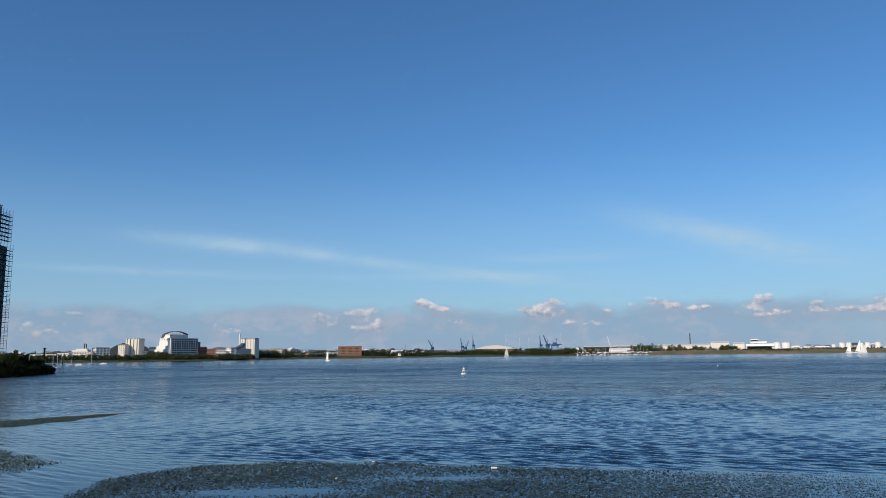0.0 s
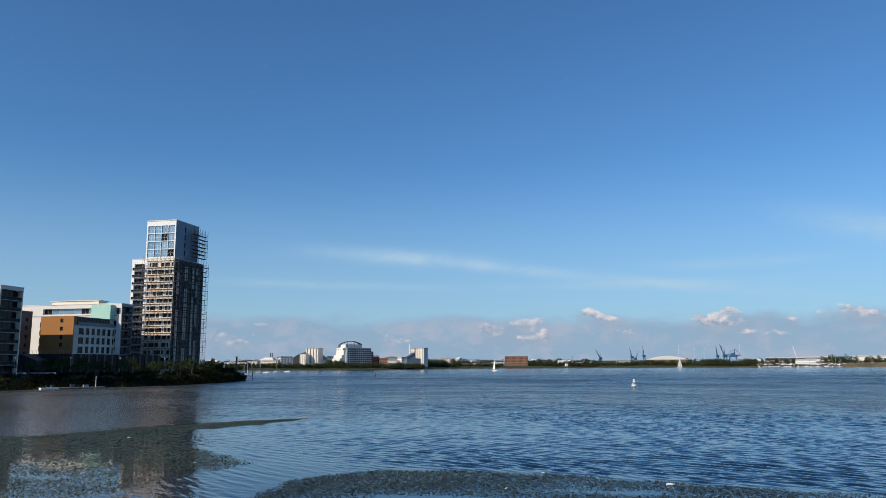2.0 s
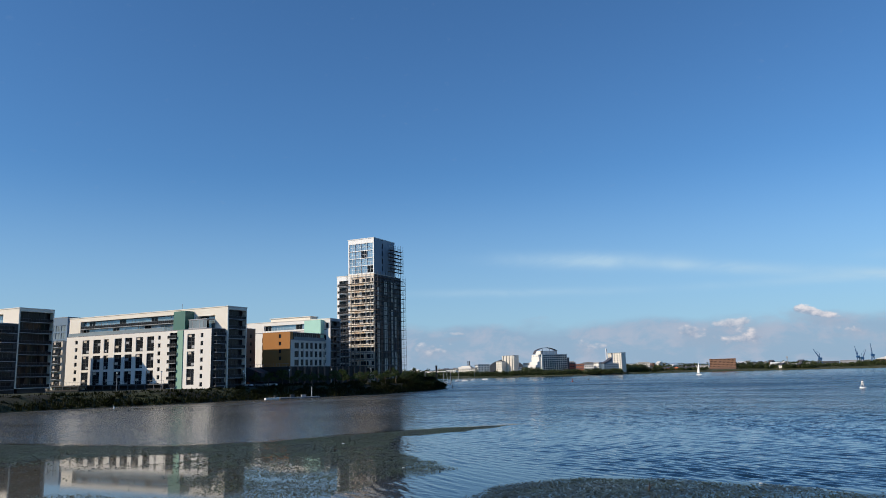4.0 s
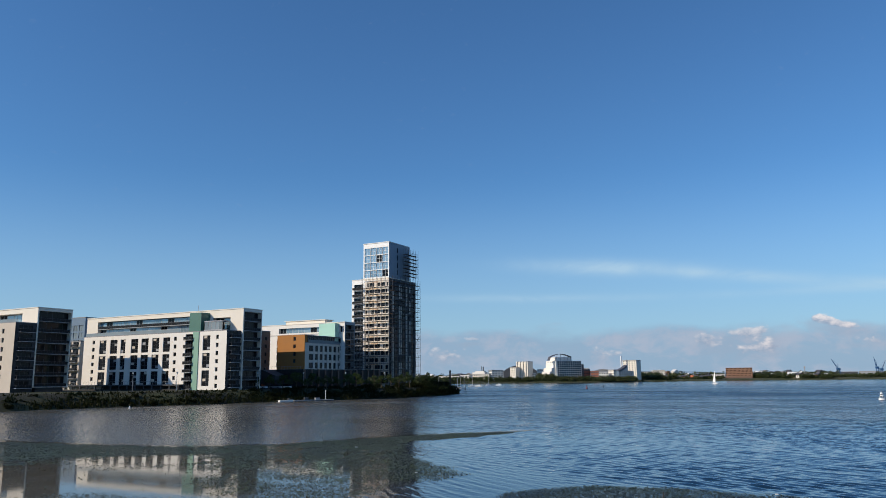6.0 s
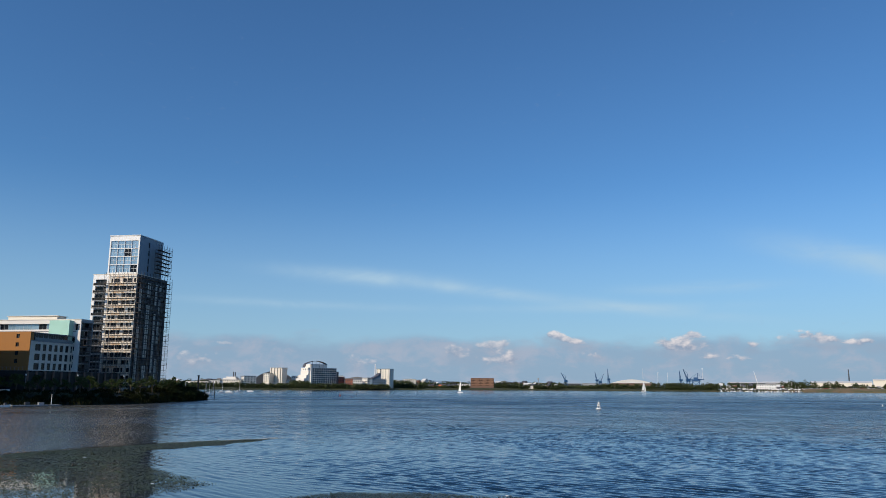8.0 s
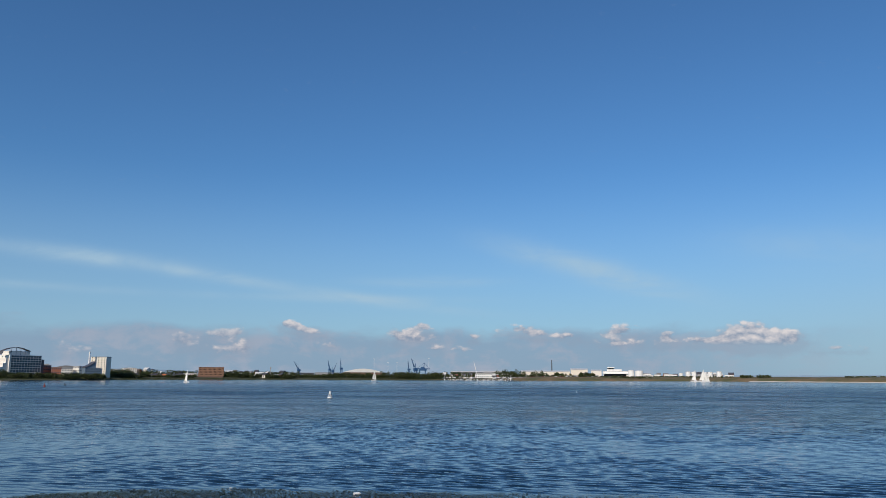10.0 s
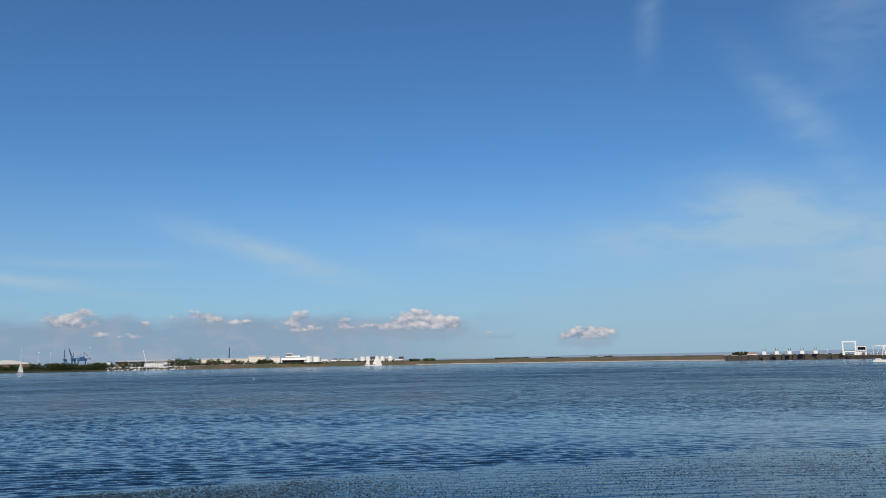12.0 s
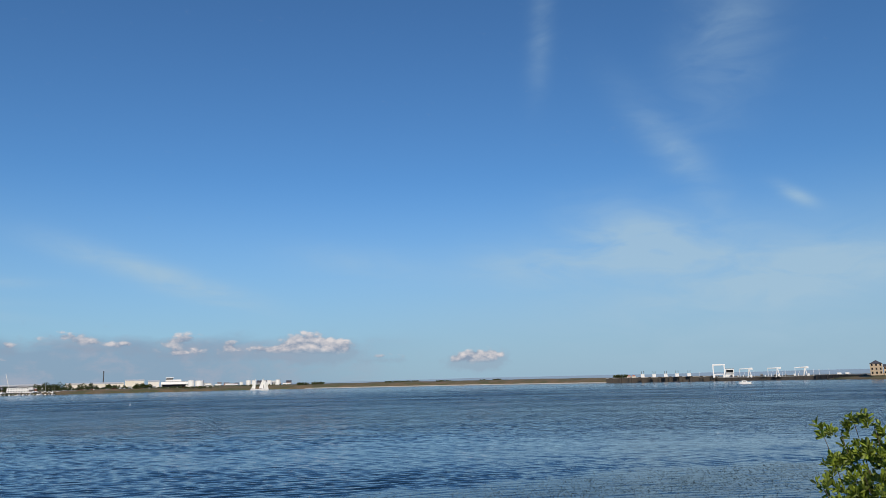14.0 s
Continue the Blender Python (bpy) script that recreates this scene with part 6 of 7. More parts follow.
rnd = random.Random(33)
for k in range(44):
    az = 9.7 + 6.0 * (k + rnd.uniform(-0.4, 0.4)) / 44
    laid_up_boat(az, spread(FAR_SHORE, az) + rnd.uniform(14, 44), 1.3 + rnd.uniform(0, 0.8), rnd.uniform(6, 11), rnd.choice((15, 70, 95, 120, 170)), rnd.random() < 0.6, rnd.random() < 0.3)
for k in range(46):
    az = 15.4 + 9.8 * (k + rnd.uniform(-0.4, 0.4)) / 46
    pale = rnd.random() < 0.5
    far_vehicle(az, spread(FAR_SHORE, az) + rnd.uniform(34, 60), spread(FAR_TOP, az) * 0.86, rnd.choice((5, 60, 90)), M_WPAINT if pale else rnd.choice((M_DARK, M_GREY, M_RED)),
                "pale car parked on the flat shore" if pale else "dark car parked on the flat shore", "cars parked on the far shore")


def channel_buoy():
    e = thing("channel_buoy", Matrix.Translation(polar(1.62, 232)), "white and dark banded lattice channel buoy", "buoy")
    part("float", tubes(((0, 0, -0.3), (0, 0, 0.35), 0.85, 0.8), n=16), M_WPAINT, e)
    for k in range(4):
        a = k * math.pi / 2 + 0.4
        part("leg", tubes(((0.6 * math.cos(a), 0.6 * math.sin(a), 0.35), (0.22 * math.cos(a), 0.22 * math.sin(a), 1.9), 0.05), n=5), M_WPAINT, e)
    part("band", tubes(((0, 0, 0.75), (0, 0, 1.0), 0.5, 0.45), n=14), M_DARK, e, "dark band")
    part("band", tubes(((0, 0, 1.3), (0, 0, 1.5), 0.4, 0.36), n=14), M_DARK, e, "dark band")
    part("band", tubes(((0, 0, 1.02), (0, 0, 1.28), 0.45, 0.4), n=14), M_WPAINT, e)
    part("band", tubes(((0, 0, 1.52), (0, 0, 1.9), 0.36, 0.28), n=14), M_WPAINT, e)
    part("topmark", tubes(((0, 0, 1.9), (0, 0, 2.5), 0.12, 0.05), n=8), M_STEEL, e)


channel_buoy()


def marker_buoy(az, d, h, material, label):
    e = thing("marker_buoy", Matrix.Translation(polar(az, d)), label, "buoy")
    part("float", tubes(((0, 0, -0.2), (0, 0, h * 0.4), h * 0.32, h * 0.3), n=12), material, e)
    part("mast", tubes(((0, 0, h * 0.4), (0, 0, h), h * 0.12, h * 0.06), n=8), material, e)


marker_buoy(-17.6, 455, 1.9, M_RED, "red channel marker buoy on the water")
marker_buoy(-16.4, 520, 1.6, M_BLACK, "small dark mooring buoy on the water")
marker_buoy(-50.6, 205, 0.7, M_WPAINT, "small white mooring buoy near the bank")
marker_buoy(-49.7, 183, 0.8, M_DARK, "small grey mooring buoy near the bank")
marker_buoy(20.0, 330, 0.8, M_WPAINT, "small white buoy on open water")


def bottle(x, y, size, turn, label):
    e = thing("floating_bottle", pose(x, y, 0.05, 0, 0, turn), label, "bottle", "litter in the floating weed")
    bm = tubes(((-size / 2, 0, 0), (size * 0.25, 0, 0), size * 0.17), ((size * 0.25, 0, 0), (size * 0.42, 0, 0), size * 0.17, size * 0.06), n=10)
    part("body", bm, M_WPAINT, e)
    part("cap", tubes(((size * 0.42, 0, 0), (size * 0.5, 0, 0), size * 0.07), n=8), M_WPAINT, e)


bottle(2.9, 43.5, 0.42, 12, "white plastic bottle floating among weed")
bottle(-5.6, 40.6, 0.22, 70, "small pale bottle floating among weed")
bottle(-4.2, 46.6, 0.18, 20, "small pale bottle at the weed's edge")
bottle(-43.0, 62.0, 0.3, 40, "pale plastic bottle floating in weed")
bottle(-27.5, 47.0, 0.2, 40, "small pale bottle in the weed")


def snag(x, y, h, label):
    e = thing("snag", pose(x, y, 0), label, "branch", "branches sticking out of the water")
    part("stem", tubes(((0, 0, -0.3), (0.05, 0.02, h), 0.07, 0.03), n=6), M_TIMBER, e)
    part("twig", tubes(((0.03, 0, h * 0.5), (0.25, 0.1, h * 0.8), 0.04, 0.015), n=5), M_TIMBER, e)


snag(-9.5, 42.4, 0.42, "dark broken branch standing in weed")
snag(-39.5, 55.5, 0.3, "dark branch lying in the weed")
snag(-58.0, 50.0, 0.3, "dark branch caught in the weed")


def pontoon():
    m = Matrix.Translation(Vector((-150.5, 193.0, 0))) @ pose(0, 0, 0, 0, 0, 58)
    e = thing("pontoon", m, "grey floating pontoon with crates and a thin pile", "pontoon")
    part("deck", boxes((-6.5, 6.5, -1.1, 1.1, 0.2, 0.42)), M_GREY, e)
    for x in (-5.2, -1.7, 1.7, 5.2):
        part("float", boxes((x - 1.2, x + 1.2, -1.0, 1.0, -0.3, 0.195)), M_DARK, e)
    part("pile", tubes(((4.6, 1.35, -0.5), (4.6, 1.35, 3.4), 0.09), n=8), M_WPAINT, e)
    part("crate", boxes((-3.0, -1.8, -0.5, 0.5, 0.421, 1.15), (-3.05, -1.75, -0.55, 0.55, 1.15, 1.2)), M_DARK, e)
    part("crate", boxes((0.6, 2.0, -0.5, 0.5, 0.421, 1.0), (0.55, 2.05, -0.55, 0.55, 1.0, 1.06)), M_GREY, e)
    b = thing("work_boat", Matrix.Translation(Vector((-154.4, 184.6, 0))) @ pose(0, 0, 0, 0, 0, 62), "low white flat-bottomed boat moored at the pontoon", "boat")
    part("hull", hull_mesh(4.6, 1.7, 0.5), M_WPAINT, b)
    part("wheel_shelter", boxes((0.6, 1.2, -0.4, 0.4, 0.4, 1.1)), M_DARK, b)


pontoon()


def lamp_post(az, d, h):
    e = thing("lamp_post", Matrix.Translation(polar(az, d, 3.5)), "slim grey promenade lamp post", "lamp post", "promenade lamp posts")
    part("pole", tubes(((0, 0, 0), (0, 0, h), 0.09, 0.06), n=8), M_STEEL, e)
    part("lantern", tubes(((0, 0, h), (0, 0, h + 0.5), 0.16, 0.28), n=8), M_WPAINT, e)
    part("cap", tubes(((0, 0, h + 0.5), (0, 0, h + 0.6), 0.34, 0.1), n=8), M_DARK, e)


for az, d in ((-42.0, 254), (-38.7, 262), (-35.6, 268), (-32.7, 276), (-50.5, 236), (-47.6, 240)):
    lamp_post(az, d, 5.2)


def mooring_dolphin():
    e = thing("navigation_post", Matrix.Translation(polar(-27.75, 330)), "dark timber post with a cross arm off the headland", "post")
    part("post", tubes(((0, 0, -1), (0, 0, 9.8), 0.42, 0.36), n=8), M_TIMBER, e)
    part("cap", tubes(((0, 0, 9.8), (0, 0, 10.1), 0.6, 0.5), n=8), M_TIMBER, e)
    part("arm", boxes((-1.2, 1.2, -0.15, 0.15, 5.6, 5.9)), M_TIMBER, e)
    for az, d, h in ((-28.6, 372, 7.5), (-27.2, 380, 6.8), (-26.7, 470, 9.5)):
        e = thing("mooring_pile", Matrix.Translation(polar(az, d)), "slim pale mooring pile in the water", "pile", "mooring piles")
        part("pile", tubes(((0, 0, -1), (0, 0, h), 0.16), n=8), M_STEEL, e)


mooring_dolphin()
e = thing("davit", Matrix.Translation(polar(-26.55, 340)), "dark curved davit arm on the headland tip", "davit")
part("arm", tubes(((0, 0, 0), (-0.6, 0, 5.0), 0.14), ((-0.6, 0, 5.0), (-2.6, 0, 7.5), 0.12), ((-2.6, 0, 7.5), (-4.4, 0, 8.3), 0.1), n=6), M_TIMBER, e)


def parked_car(x, y, turn, material, label):
    e = thing("parked_car", pose(x, y, 3.72, 0, 0, turn), label, "car", "cars on the promenade")
    part("body", prism(bmesh.new(), [(-2.1, 0.3), (-2.1, 0.85), (-1.2, 0.95), (2.0, 0.85), (2.15, 0.3)], -0.85, 0.85), material, e)
    part("cabin", prism(bmesh.new(), [(-1.7, 0.96), (-1.2, 1.45), (0.4, 1.45), (1.1, 0.92)], -0.75, 0.75), M_GLASS, e)
    for wx in (-1.3, 1.3):
        for wy in (-0.8, 0.8):
            part("wheel", moved(tubes(((0, 0, -0.1), (0, 0, 0.1), 0.32), n=12), pose(wx, wy, 0.32, 90, 0, 0)), M_BLACK, e)


for x, y, mt, lb in ((-178, 199.5, M_WPAINT, "white car parked by the promenade"), (-175.5, 204, M_GREY, "grey car parked by the promenade"),
                     (-172.5, 205.5, M_WPAINT, "white car parked beside the podium")):
    parked_car(x, y, 8, mt, lb)

# ---- trees and scrub ----
def leaf_cloud(centres, radii, per, size, seed, flat=0.75):
    """Many small leaf clumps, each a bent four-sided scrap, scattered in lumps. Returns points and faces."""
    rng = np.random.RandomState(seed)
    centres, radii = np.asarray(centres, float), np.asarray(radii, float)
    n = len(centres) * per
    c = np.repeat(centres, per, 0)
    r = np.repeat(radii, per)
    v = rng.normal(size=(n, 3))
    v /= np.linalg.norm(v, axis=1)[:, None]
    p = c + v * (r * rng.uniform(0.45, 1.05, n) ** 0.6)[:, None] * [1, 1, flat]
    a = rng.normal(size=(n, 3)) + v * 0.4
    a /= np.linalg.norm(a, axis=1)[:, None]
    b = np.cross(a, rng.normal(size=(n, 3)))
    b /= np.linalg.norm(b, axis=1)[:, None]
    k = np.cross(a, b)
    s = (size * rng.uniform(0.6, 1.4, n))[:, None]
    quad = np.stack([p - a * s, p - b * s * 0.6 + k * s * 0.15, p + a * s, p + b * s * 0.6 + k * s * 0.15], 1).reshape(-1, 3)
    return quad, np.arange(n * 4).reshape(n, 4)


def leaf_object(name, cloud, material, parent=None):
    v, f = cloud
    me = bpy.data.meshes.new(name)
    me.from_pydata(v.tolist(), [], f.tolist())
    me.materials.append(material)
    ob = new(name, me)
    if parent:
        ob.parent = parent
    return ob


def tree_model(h, seed, material, label, leaf=0.22):
    """A small tree: tapered trunk, limbs and a crown in uneven clumps."""
    rng = np.random.RandomState(seed)
    e = thing("tree", pose(0, 0, 0), label, "tree", "young trees on the headland")
    part("trunk", tubes(((0, 0, -0.2), (0.05 * h * rng.uniform(-1, 1), 0, h * 0.45), 0.035 * h, 0.02 * h), n=8), M_BARK, e)
    cen, rad = [], []
    for k in range(9):
        a = k * 2.4 + rng.uniform(0, 1)
        z = h * rng.uniform(0.38, 0.92)
        q = h * 0.24 * (1.25 - z / h) * 1.6
        tip = (q * math.cos(a), q * math.sin(a), z)
        if k < 5:
            part("limb", tubes(((0, 0, h * rng.uniform(0.25, 0.45)), tip, 0.013 * h, 0.005 * h), n=5), M_BARK, e)
        cen.append(tip)
        rad.append(h * rng.uniform(0.12, 0.2))
    leaf_object("crown", leaf_cloud(cen, rad, 70, leaf, seed), material, e)
    return e


models = [tree_model(5.2, s, M_TREELEAF, "young green tree on the grassy promenade") for s in (3, 8, 14)]
spots = [(-43.6, 258), (-41.2, 260), (-40.2, 263), (-37.9, 266), (-34.4, 274), (-33.4, 279), (-31.6, 285), (-29.6, 315), (-44.6, 252), (-36.3, 270), (-42.3, 256), (-39.2, 260), (-38.4, 258), (-37.0, 264), (-35.4, 266), (-34.9, 270), (-33.9, 272), (-32.9, 276), (-32.2, 281),
         (-30.8, 290), (-30.2, 300), (-28.9, 322)]
for k, (az, d) in enumerate(spots):
    m = Matrix.Translation(polar(az, d, 3.5)) @ pose(0, 0, 0, 0, 0, 47 * k)
    if k < 3:
        models[k].matrix_world = m
    else:
        copy_thing(models[k % 3], m @ Matrix.Scale(0.8 + 0.12 * (k % 4), 4))


def shrub_model(r, h, seed, material, label):
    rng = np.random.RandomState(seed)
    e = thing("shrub", pose(0, 0, 0), label, "shrub", "shrubs along the headland bank")
    part("stems", tubes(*[((0, 0, -0.2), (r * 0.5 * math.cos(a), r * 0.5 * math.sin(a), h * 0.6), 0.05, 0.02) for a in (0.3, 1.7, 3.0, 4.4, 5.6)], n=5), M_BARK, e)
    n = 9
    cen = [(r * 0.75 * math.sqrt(rng.uniform()) * math.cos(a), r * 0.75 * math.sqrt(rng.uniform()) * math.sin(a), h * rng.uniform(0.25, 0.75)) for a in rng.uniform(0, 6.28, n)]
    leaf_object("foliage", leaf_cloud(cen, [r * rng.uniform(0.3, 0.5) for _ in cen], 75, 0.2, seed), material, e)
    return e


BANK_LINE = [(-174, 108), (-172, 122), (-168, 141), (-161, 158), (-158, 186), (-146, 208), (-140, 233), (-143, 264), (-151, 296), (-158, 308)]


def along(line, f):
    total = [0.0]
    for a, b in zip(line, line[1:]):
        total.append(total[-1] + math.hypot(b[0] - a[0], b[1] - a[1]))
    s = f * total[-1]
    for k in range(len(line) - 1):
        if s <= total[k + 1] or k == len(line) - 2:
            u = (s - total[k]) / (total[k + 1] - total[k])
            a, b = line[k], line[k + 1]
            n = Vector((-(b[1] - a[1]), b[0] - a[0])).normalized()
            return Vector((a[0] + (b[0] - a[0]) * u, a[1] + (b[1] - a[1]) * u)), n


shrubs = [shrub_model(r, h, s, mt, lb) for r, h, s, mt, lb in ((2.2, 2.2, 31, M_SHADED_LEAF, "green shrub on the bank, darkened for shade"), (1.8, 1.7, 32, M_SHADED_SCRUB, "olive green shrub on the bank, darkened for shade"),
                                                               (2.6, 3.0, 33, M_SHADED_LEAF, "tall green shrub on the bank, darkened for shade"))]
rnd = random.Random(9)
count = 0
for k in range(250):
    f = k / 189 if k < 190 else 0.42 + 0.5 * (k - 190) / 60
    p, n = along(BANK_LINE, f)
    inset = rnd.uniform(1.0, 8.5) if k < 190 else rnd.uniform(9.0, 16.0)
    x, y = p.x + n.x * inset, p.y + n.y * inset
    z = 3.5 * min(1.0, inset / 9.0) + 0.1
    m = pose(x, y, z, 0, 0, rnd.uniform(0, 360)) @ Matrix.Scale(rnd.uniform(0.7, 1.15) * (1.35 if f > 0.72 else 1.0) * (0.7 if f < 0.35 else 1.0), 4)
    kind = 2 if f > 0.75 and rnd.random() < 0.6 else rnd.choice((0, 1, 0))
    if count < 3:
        shrubs[count].matrix_world = m
    else:
        copy_thing(shrubs[kind], m)
    count += 1


def reeds():
    """Rough grass and low growth down the bank."""
    rng = np.random.RandomState(4)
    v, f = [], []
    for k in range(9000):
        p, n = along(BANK_LINE, rng.uniform())
        inset = rng.uniform(0.2, 9.5)
        x, y, z = p.x + n.x * inset, p.y + n.y * inset, 3.3 * min(1.0, inset / 9.0)
        a, h, w = rng.uniform(0, 6.28), rng.uniform(0.4, 1.0), rng.uniform(0.1, 0.3)
        i = len(v)
        dx, dy = math.cos(a) * w, math.sin(a) * w
        lx, ly = rng.uniform(-0.3, 0.3, 2)
        v += [(x - dx, y - dy, z), (x + dx, y + dy, z), (x + lx + dx * 0.3, y + ly + dy * 0.3, z + h), (x + lx - dx * 0.3, y + ly - dy * 0.3, z + h)]
        f.append((i, i + 1, i + 2, i + 3))
    me = bpy.data.meshes.new("rough_grass")
    me.from_pydata(v, [], f)
    me.materials.append(M_SHADED_SCRUB)
    tagged(new("rough_grass", me), "rough olive grass down the headland bank, darkened for shade", "grass", kind="stuff")


reeds()


def woods(rows, seed, material, label):
    """A far belt of trees: rows of first and last bearing, distance, ground height, tree height, trees to each degree."""
    rng = np.random.RandomState(seed)
    cen, rad = [], []
    for a0, a1, d, z, h, per in rows:
        for k in range(max(1, int((a1 - a0) * per * 1.7))):
            az = rng.uniform(a0, a1)
            dd = d + rng.uniform(-8, 14)
            hh = h * rng.uniform(0.55, 1.1)
            p = polar(az, dd, z)
            for j in range(4):
                cen.append((p.x + rng.uniform(-0.25, 0.25) * hh, p.y + rng.uniform(-0.25, 0.25) * hh, z + hh * (0.2 + 0.2 * j) * rng.uniform(0.9, 1.1)))
                rad.append(hh * (0.40 - 0.05 * j))
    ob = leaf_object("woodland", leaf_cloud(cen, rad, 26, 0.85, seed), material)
    return tagged(ob, label, "trees", kind="stuff")


woods([(-30.5, -22.0, 1040, 2.0, 7.0, 14), (-22.0, -14.0, 1075, 2.0, 6.5, 14), (-21.3, -19.9, 1070, 2.0, 11.0, 14), (-14.2, -12.3, 1190, 2.5, 12.5, 14), (-12.0, -11.2, 1225, 2.5, 9.0, 12),
       (-32.0, -27.0, 800, 2.0, 6.0, 10)], 51, M_FARLEAF, "dark green belt of trees along the town shore")
woods([(-11.2, -9.0, 1275, 2.5, 5.0, 8), (-8.9, -7.9, 1290, 2.5, 5.0, 10), (-6.2, -5.0, 1310, 2.5, 12.0, 16), (-5.0, -1.2, 1325, 2.5, 7.0, 9), (-1.3, 1.4, 1350, 2.5, 5.5, 12),
       (1.3, 4.6, 1362, 2.5, 10.0, 14), (4.6, 5.5, 1362, 2.5, 6.0, 12), (5.5, 10.0, 1362, 2.5, 11.5, 15), (10.0, 12.2, 1390, 3.0, 8.0, 8)], 52, M_FARLEAF, "dark green dockside trees and scrub")
woods([(14.5, 15.9, 1420, 4.5, 14.0, 10), (16.7, 17.9, 1450, 6.0, 11.0, 8), (18.4, 19.6, 1460, 6.0, 9.0, 8), (20.2, 21.35, 1455, 6.0, 9.5, 16), (17.9, 18.4, 1450, 6.0, 5.0, 6), (22.6, 23.6, 1450, 6.0, 3.5, 8), (-13.6, -11.6, 1175, 2.5, 8.0, 14), (31.5, 33.4, 1480, 7.0, 5.0, 10),
       (37.9, 40.5, 1440, 7.5, 2.6, 22), (41.8, 42.9, 1420, 7.5, 2.2, 22), (45.1, 45.5, 1400, 7.5, 1.8, 20), (46.0, 46.7, 1400, 7.5, 2.4, 20), (55.0, 56.0, 1110, 6.0, 5.0, 12),
       (25.0, 31.0, 1500, 7.0, 2.5, 8)], 53, M_FARLEAF, "far low trees and hedges on the flat shore")


woods([(-30.5, -24.0, 1130, 2.5, 11.0, 10), (-14.0, -8.0, 1345, 3.0, 12.0, 12), (-11.6, -8.2, 1240, 2.5, 4.5, 14), (-5.2, -0.8, 1420, 3.0, 11.0, 14), (-5.8, -4.0, 1312, 2.5, 9.0, 14),
       (-3.2, -1.0, 1318, 2.5, 6.5, 14), (-1.2, 4.8, 1490, 4.0, 6.0, 7), (4.0, 10.6, 1480, 4.0, 6.0, 7), (10.2, 12.6, 1500, 4.5, 11.0, 10), (13.8, 16.2, 1470, 5.0, 12.0, 10),
       (16.0, 19.8, 1445, 5.5, 4.0, 10), (19.6, 25.4, 1440, 5.5, 3.0, 10), (-24.2, -18.4, 1062, 2.0, 5.0, 14), (-18.3, -14.0, 1082, 2.0, 5.0, 12)], 54, M_FARLEAF, "dark green trees between the far roofs")


def shore_scrub():
    """Low growth and rubble along the far waterline."""
    rng = np.random.RandomState(77)
    cen, rad = [], []
    for k in range(900):
        az = rng.uniform(-30, 20)
        d = spread(FAR_SHORE, az) + rng.uniform(2, 26)
        p = polar(az, d, 1.0)
        cen.append((p.x, p.y, rng.uniform(0.6, 1.8)))
        rad.append(rng.uniform(0.9, 2.2))
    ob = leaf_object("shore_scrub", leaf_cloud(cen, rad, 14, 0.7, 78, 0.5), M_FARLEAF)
    tagged(ob, "low dark scrub along the far waterline", "scrub", kind="stuff")


shore_scrub()


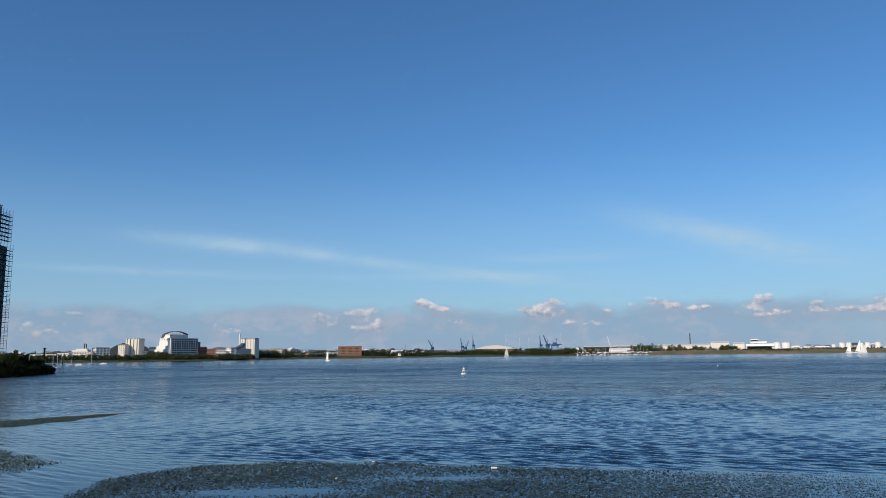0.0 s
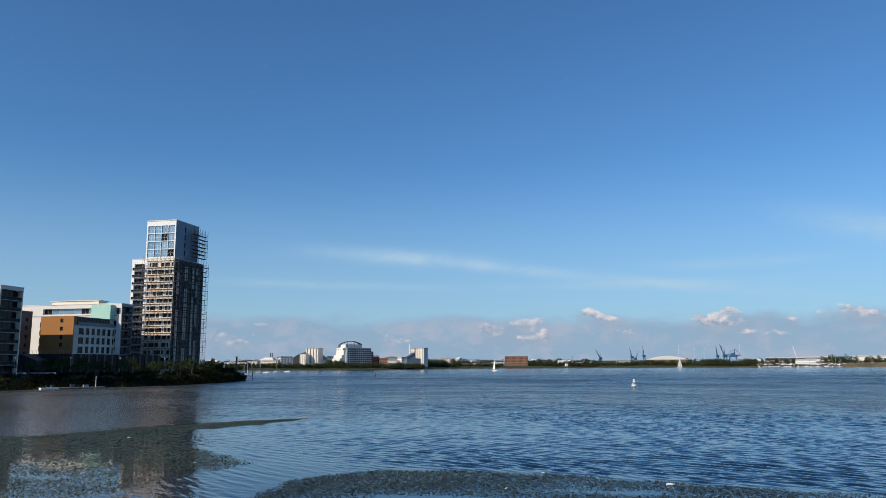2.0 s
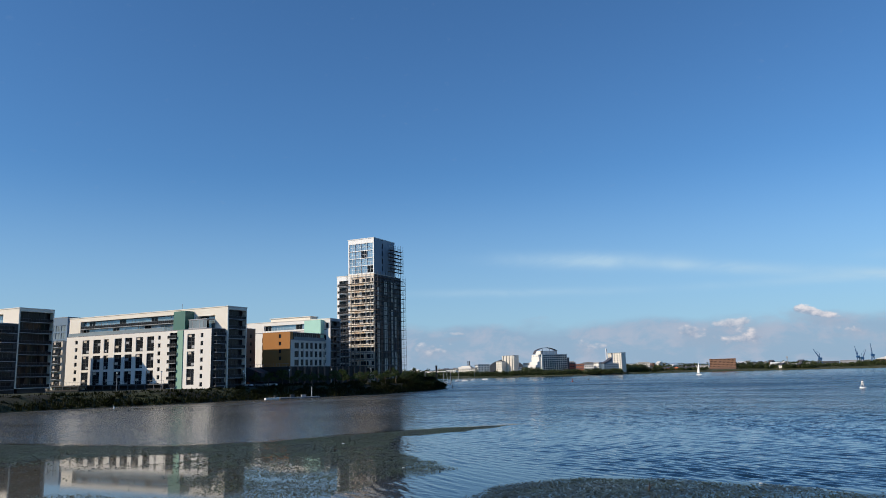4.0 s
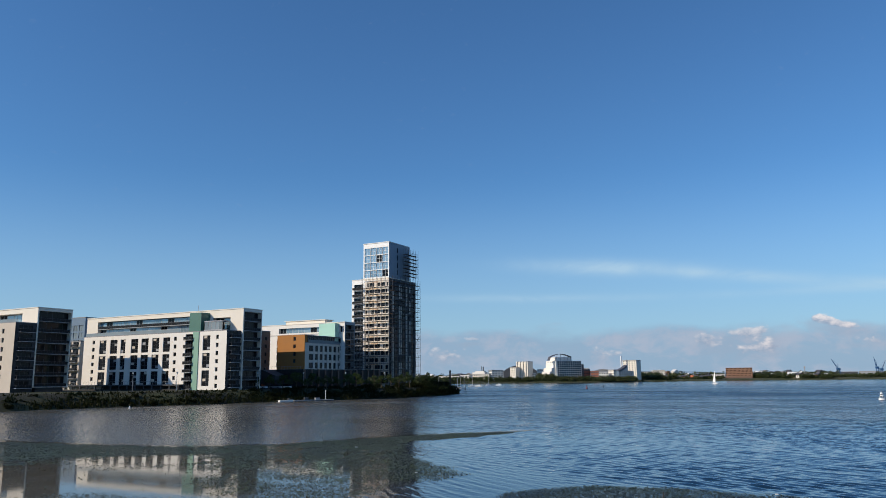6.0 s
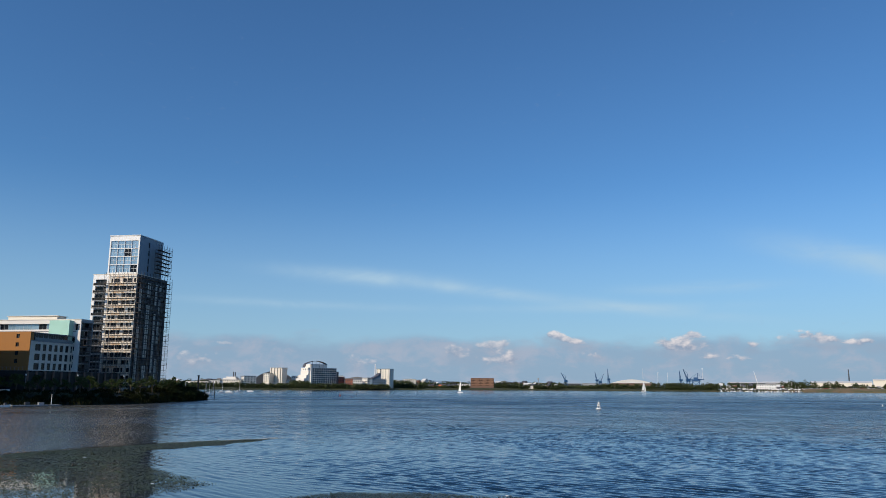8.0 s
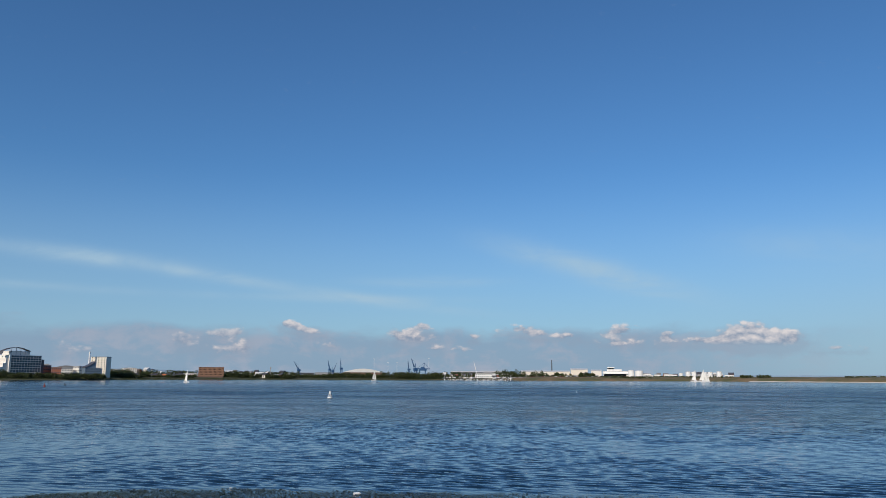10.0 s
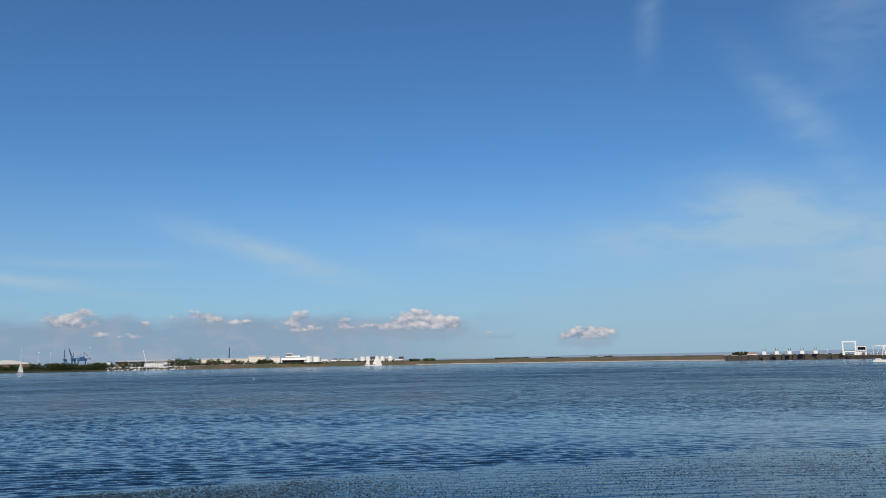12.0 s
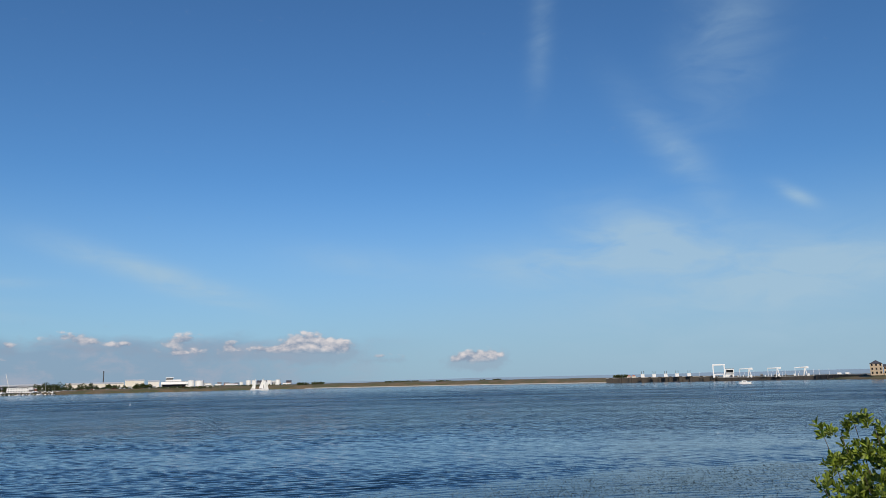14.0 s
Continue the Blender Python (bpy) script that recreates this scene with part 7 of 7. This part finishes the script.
# ---- floating weed ----
def weed():
    """Tufts of weed that lie on the still water, thick in drifts and thin between them."""
    rng = np.random.RandomState(15)
    # the first number: tufts tried for each mat
    for poly, count, label in ((MAT_RIGHT, 650000, "dark olive mat of floating weed in drifts"), (MAT_LEFT, 900000, "olive mat of floating weed with a long tongue")):
        px, py = np.array(poly).T
        x = rng.uniform(px.min(), px.max(), count)
        y = rng.uniform(py.min(), py.max(), count)
        far, bearing = np.hypot(x, y), np.degrees(np.arctan2(x, y))
        inside = depth_in(poly, x, y) + 0.7 * np.sin(x * 1.1 + 2 * np.sin(y * 0.8)) * 0.5
        drift = (np.sin(x * 0.33 + 1.7 * np.sin(y * 0.21 + 1)) + np.sin(y * 0.52 + 1.5 * np.sin(x * 0.17)) + 0.8 * np.sin(x * 0.9 - y * 0.7 + 2 * np.sin(x * 0.4))) / 2.8
        if poly is MAT_LEFT:
            tongue = ease(y, 58, 66) * ease(bearing, -46, -42)
            thick = ease(bearing + 1.5 * drift, -46.5, -43)
            rim = ease(far + 3 * drift, 69, 76)
            chance = thick * (0.62 + 0.34 * drift - 0.25 * ease(bearing, -36, -32) * (1 - ease(y, 40, 46))) + (1 - thick) * (0.6 * rim + 0.12 * ease(drift, 0.2, 0.7) + 0.35 * (1 - ease(far, 49, 53)) * ease(drift, -0.1, 0.4)) + 0.9 * tongue
            chance = chance - 0.7 * np.exp(-(((x + 34) / 3.0) ** 2 + ((y - 39.6) / 0.9) ** 2))
        else:
            chance = 0.62 + 0.36 * drift * (1 - 0.6 * ease(x, 14, 26)) - 0.42 * ease(x, 8, 26) + 0.2 * (1 - ease(inside, 0.5, 4))
            chance = chance - 0.75 * np.exp(-(((x - 0.5) / 4.0) ** 2 + ((y - 40.6) / 1.0) ** 2)) - 0.7 * np.exp(-(((x + 9) / 4.0) ** 2 + ((y - 37.2) / 0.8) ** 2))
        soft_edge = 0.9 + (4.5 if poly is MAT_RIGHT else 0.0) * ease(x, 6, 24)
        keep = (rng.uniform(size=count) < np.clip(chance, 0.01, 1) * ease(inside / soft_edge, -0.3, 1.0)) & (far > 30)
        x, y = x[keep], y[keep]
        n = len(x)
        r = rng.uniform(0.03, 0.10, n) * (1 + 0.8 * ease(far[keep], 48, 75)) * (1 - 0.2 * ease(x, 12, 24))
        a = rng.uniform(0, 6.28, n)
        lean = rng.uniform(0, 6.28, n)
        rise = np.abs(rng.normal(0, 0.011, n)) * (1 - 0.8 * ease(x, 4, 18))
        pts = []
        for k in range(4):
            q = a + k * math.pi / 2 + rng.uniform(-0.4, 0.4, n)
            rr = r * rng.uniform(0.6, 1.3, n) * (1.0 if k % 2 else 0.6)
            pts.append(np.stack([x + rr * np.cos(q), y + rr * np.sin(q), 0.02 + rise * (0.6 + np.cos(q - lean))], -1))
        v = np.stack(pts, 1).reshape(-1, 3)
        ob = leaf_object("floating_weed", (v, np.arange(4 * n).reshape(n, 4)), M_WEED if poly is MAT_LEFT else M_DARKWEED)
        tagged(ob, label, "water weed", kind="stuff")


weed()


# ---- the bush beside the viewing place ----
def leaf_mesh(seed):
    """A blunt leaf along +x, widest past its middle, folded a little along its rib."""
    rng = random.Random(seed)
    bm = bmesh.new()
    mid = [bm.verts.new((x, 0, -0.007 * math.sin(math.pi * x / 0.07))) for x in (0.0, 0.024, 0.048, 0.07)]
    for s in (-1, 1):
        rim = [bm.verts.new((x, s * w * rng.uniform(0.9, 1.1), 0.005 + rng.uniform(-0.002, 0.004))) for x, w in ((0.020, 0.006), (0.042, 0.0145), (0.061, 0.0135))]
        for a, b, c in ((mid[0], rim[0], mid[1]), (rim[0], rim[1], mid[1]), (rim[1], mid[2], mid[1]), (rim[1], rim[2], mid[2]), (rim[2], mid[3], mid[2])):
            bm.faces.new((a, b, c) if s > 0 else (a, c, b))
    return bm


def near_bush():
    eye = Vector(EYE)
    base = polar(77.0, 5.6, 4.1)
    e = thing("bush", Matrix.Translation(base), "bright green bush with rounded leaves on the bank", "bush")
    rng = random.Random(12)
    shapes = []
    for s in range(3):
        bm = leaf_mesh(s)
        me = bpy.data.meshes.new("leaf")
        bm.normal_update()
        bm.to_mesh(me)
        bm.free()
        me.materials.append(M_BUSHLEAF)
        shapes.append(me)
    # shoots: bearing, degrees above the level of the eye, distance of the tip
    tips = [(68.5, -3.9, 5.4), (69.6, -3.9, 5.5), (70.4, -3.1, 5.5), (71.5, -3.0, 5.5), (72.2, -3.9, 5.6), (73.8, -3.1, 5.5), (74.7, -3.0, 5.6), (76.2, -2.6, 5.7), (78.0, -2.4, 5.6), (80.0, -2.6, 5.8),
            (68.1, -7.0, 5.2), (69.0, -7.7, 5.3), (70.7, -6.6, 5.4), (71.6, -5.0, 5.5), (72.6, -6.4, 5.3), (73.6, -4.9, 5.6), (74.6, -6.3, 5.4), (75.6, -4.6, 5.6), (77.0, -5.0, 5.6),
            (69.6, -9.2, 5.3), (70.9, -9.0, 5.2), (72.3, -8.6, 5.3), (73.6, -8.3, 5.4), (75.0, -8.4, 5.4), (76.6, -7.6, 5.5), (78.5, -5.0, 5.7), (80.5, -6.0, 5.7), (71.8, -10.8, 5.3),
            (70.2, -11.0, 5.3), (73.6, -10.6, 5.3), (75.4, -10.4, 5.4), (77.5, -10.0, 5.5), (79.5, -9.0, 5.6)]
    leaves = []
    root = Vector((0, 0, -0.6))
    for az, up, d in tips:
        tip = polar(az, d, EYE[2] + d * math.tan(radians(up))) - base
        knee = root.lerp(tip, 0.5) + Vector((rng.uniform(-0.1, 0.1), rng.uniform(-0.1, 0.1), -0.12))
        part("shoot", tubes((tuple(root), tuple(knee), 0.01, 0.006), (tuple(knee), tuple(tip), 0.006, 0.002), n=5), M_BARK, e)
        for clump in range(8):
            f = 0.12 + 0.88 * clump / 7
            a = knee.lerp(tip, f)
            r = 0.15 - 0.09 * f
            for rosette in range(14 if f < 0.95 else 6):
                p = a + Vector((rng.gauss(0, 1), rng.gauss(0, 1), rng.gauss(0, 0.8))) * r * 0.7
                # leaves stand round the end of a twig that points up and outwards
                up = Vector((p.x * 0.5 + rng.gauss(0, 0.35), p.y * 0.5 + rng.gauss(0, 0.35), 0.9 + rng.gauss(0, 0.25))).to_track_quat("X", "Z").to_matrix().to_4x4()
                for k in range(7):
                    spread_out = rng.uniform(0.25, 1.25)
                    spin = up @ Matrix.Rotation(k * 2.4 + rng.uniform(-0.3, 0.3), 4, "X") @ Matrix.Rotation(-spread_out, 4, "Y") @ Matrix.Rotation(rng.uniform(-0.4, 0.4), 4, "X")
                    leaves.append((p, Matrix.Translation(p - up.to_3x3() @ Vector((0.004 * k, 0, 0))) @ spin @ Matrix.Scale(rng.uniform(0.48, 0.82), 4)))
    leaves.sort(key=lambda q: (q[0].x + base.x) ** 2 + (q[0].y + base.y) ** 2)
    for k, (p, m) in enumerate(leaves[:300]):
        again("leaf", shapes[k % 3], e, m)
    bm = bmesh.new()
    v, f = [], []
    for k, (p, m) in enumerate(leaves[300:]):
        me = shapes[k % 3]
        i = len(v)
        v += [tuple(m @ q.co) for q in me.vertices]
        f += [[i + j for j in poly.vertices] for poly in me.polygons]
    bm.free()
    me = bpy.data.meshes.new("foliage")
    me.from_pydata(v, [], f)
    me.materials.append(M_BUSHLEAF)
    ob = new("foliage", me)
    ob.parent = e
    tagged(ob, kind="stuff")


near_bush()
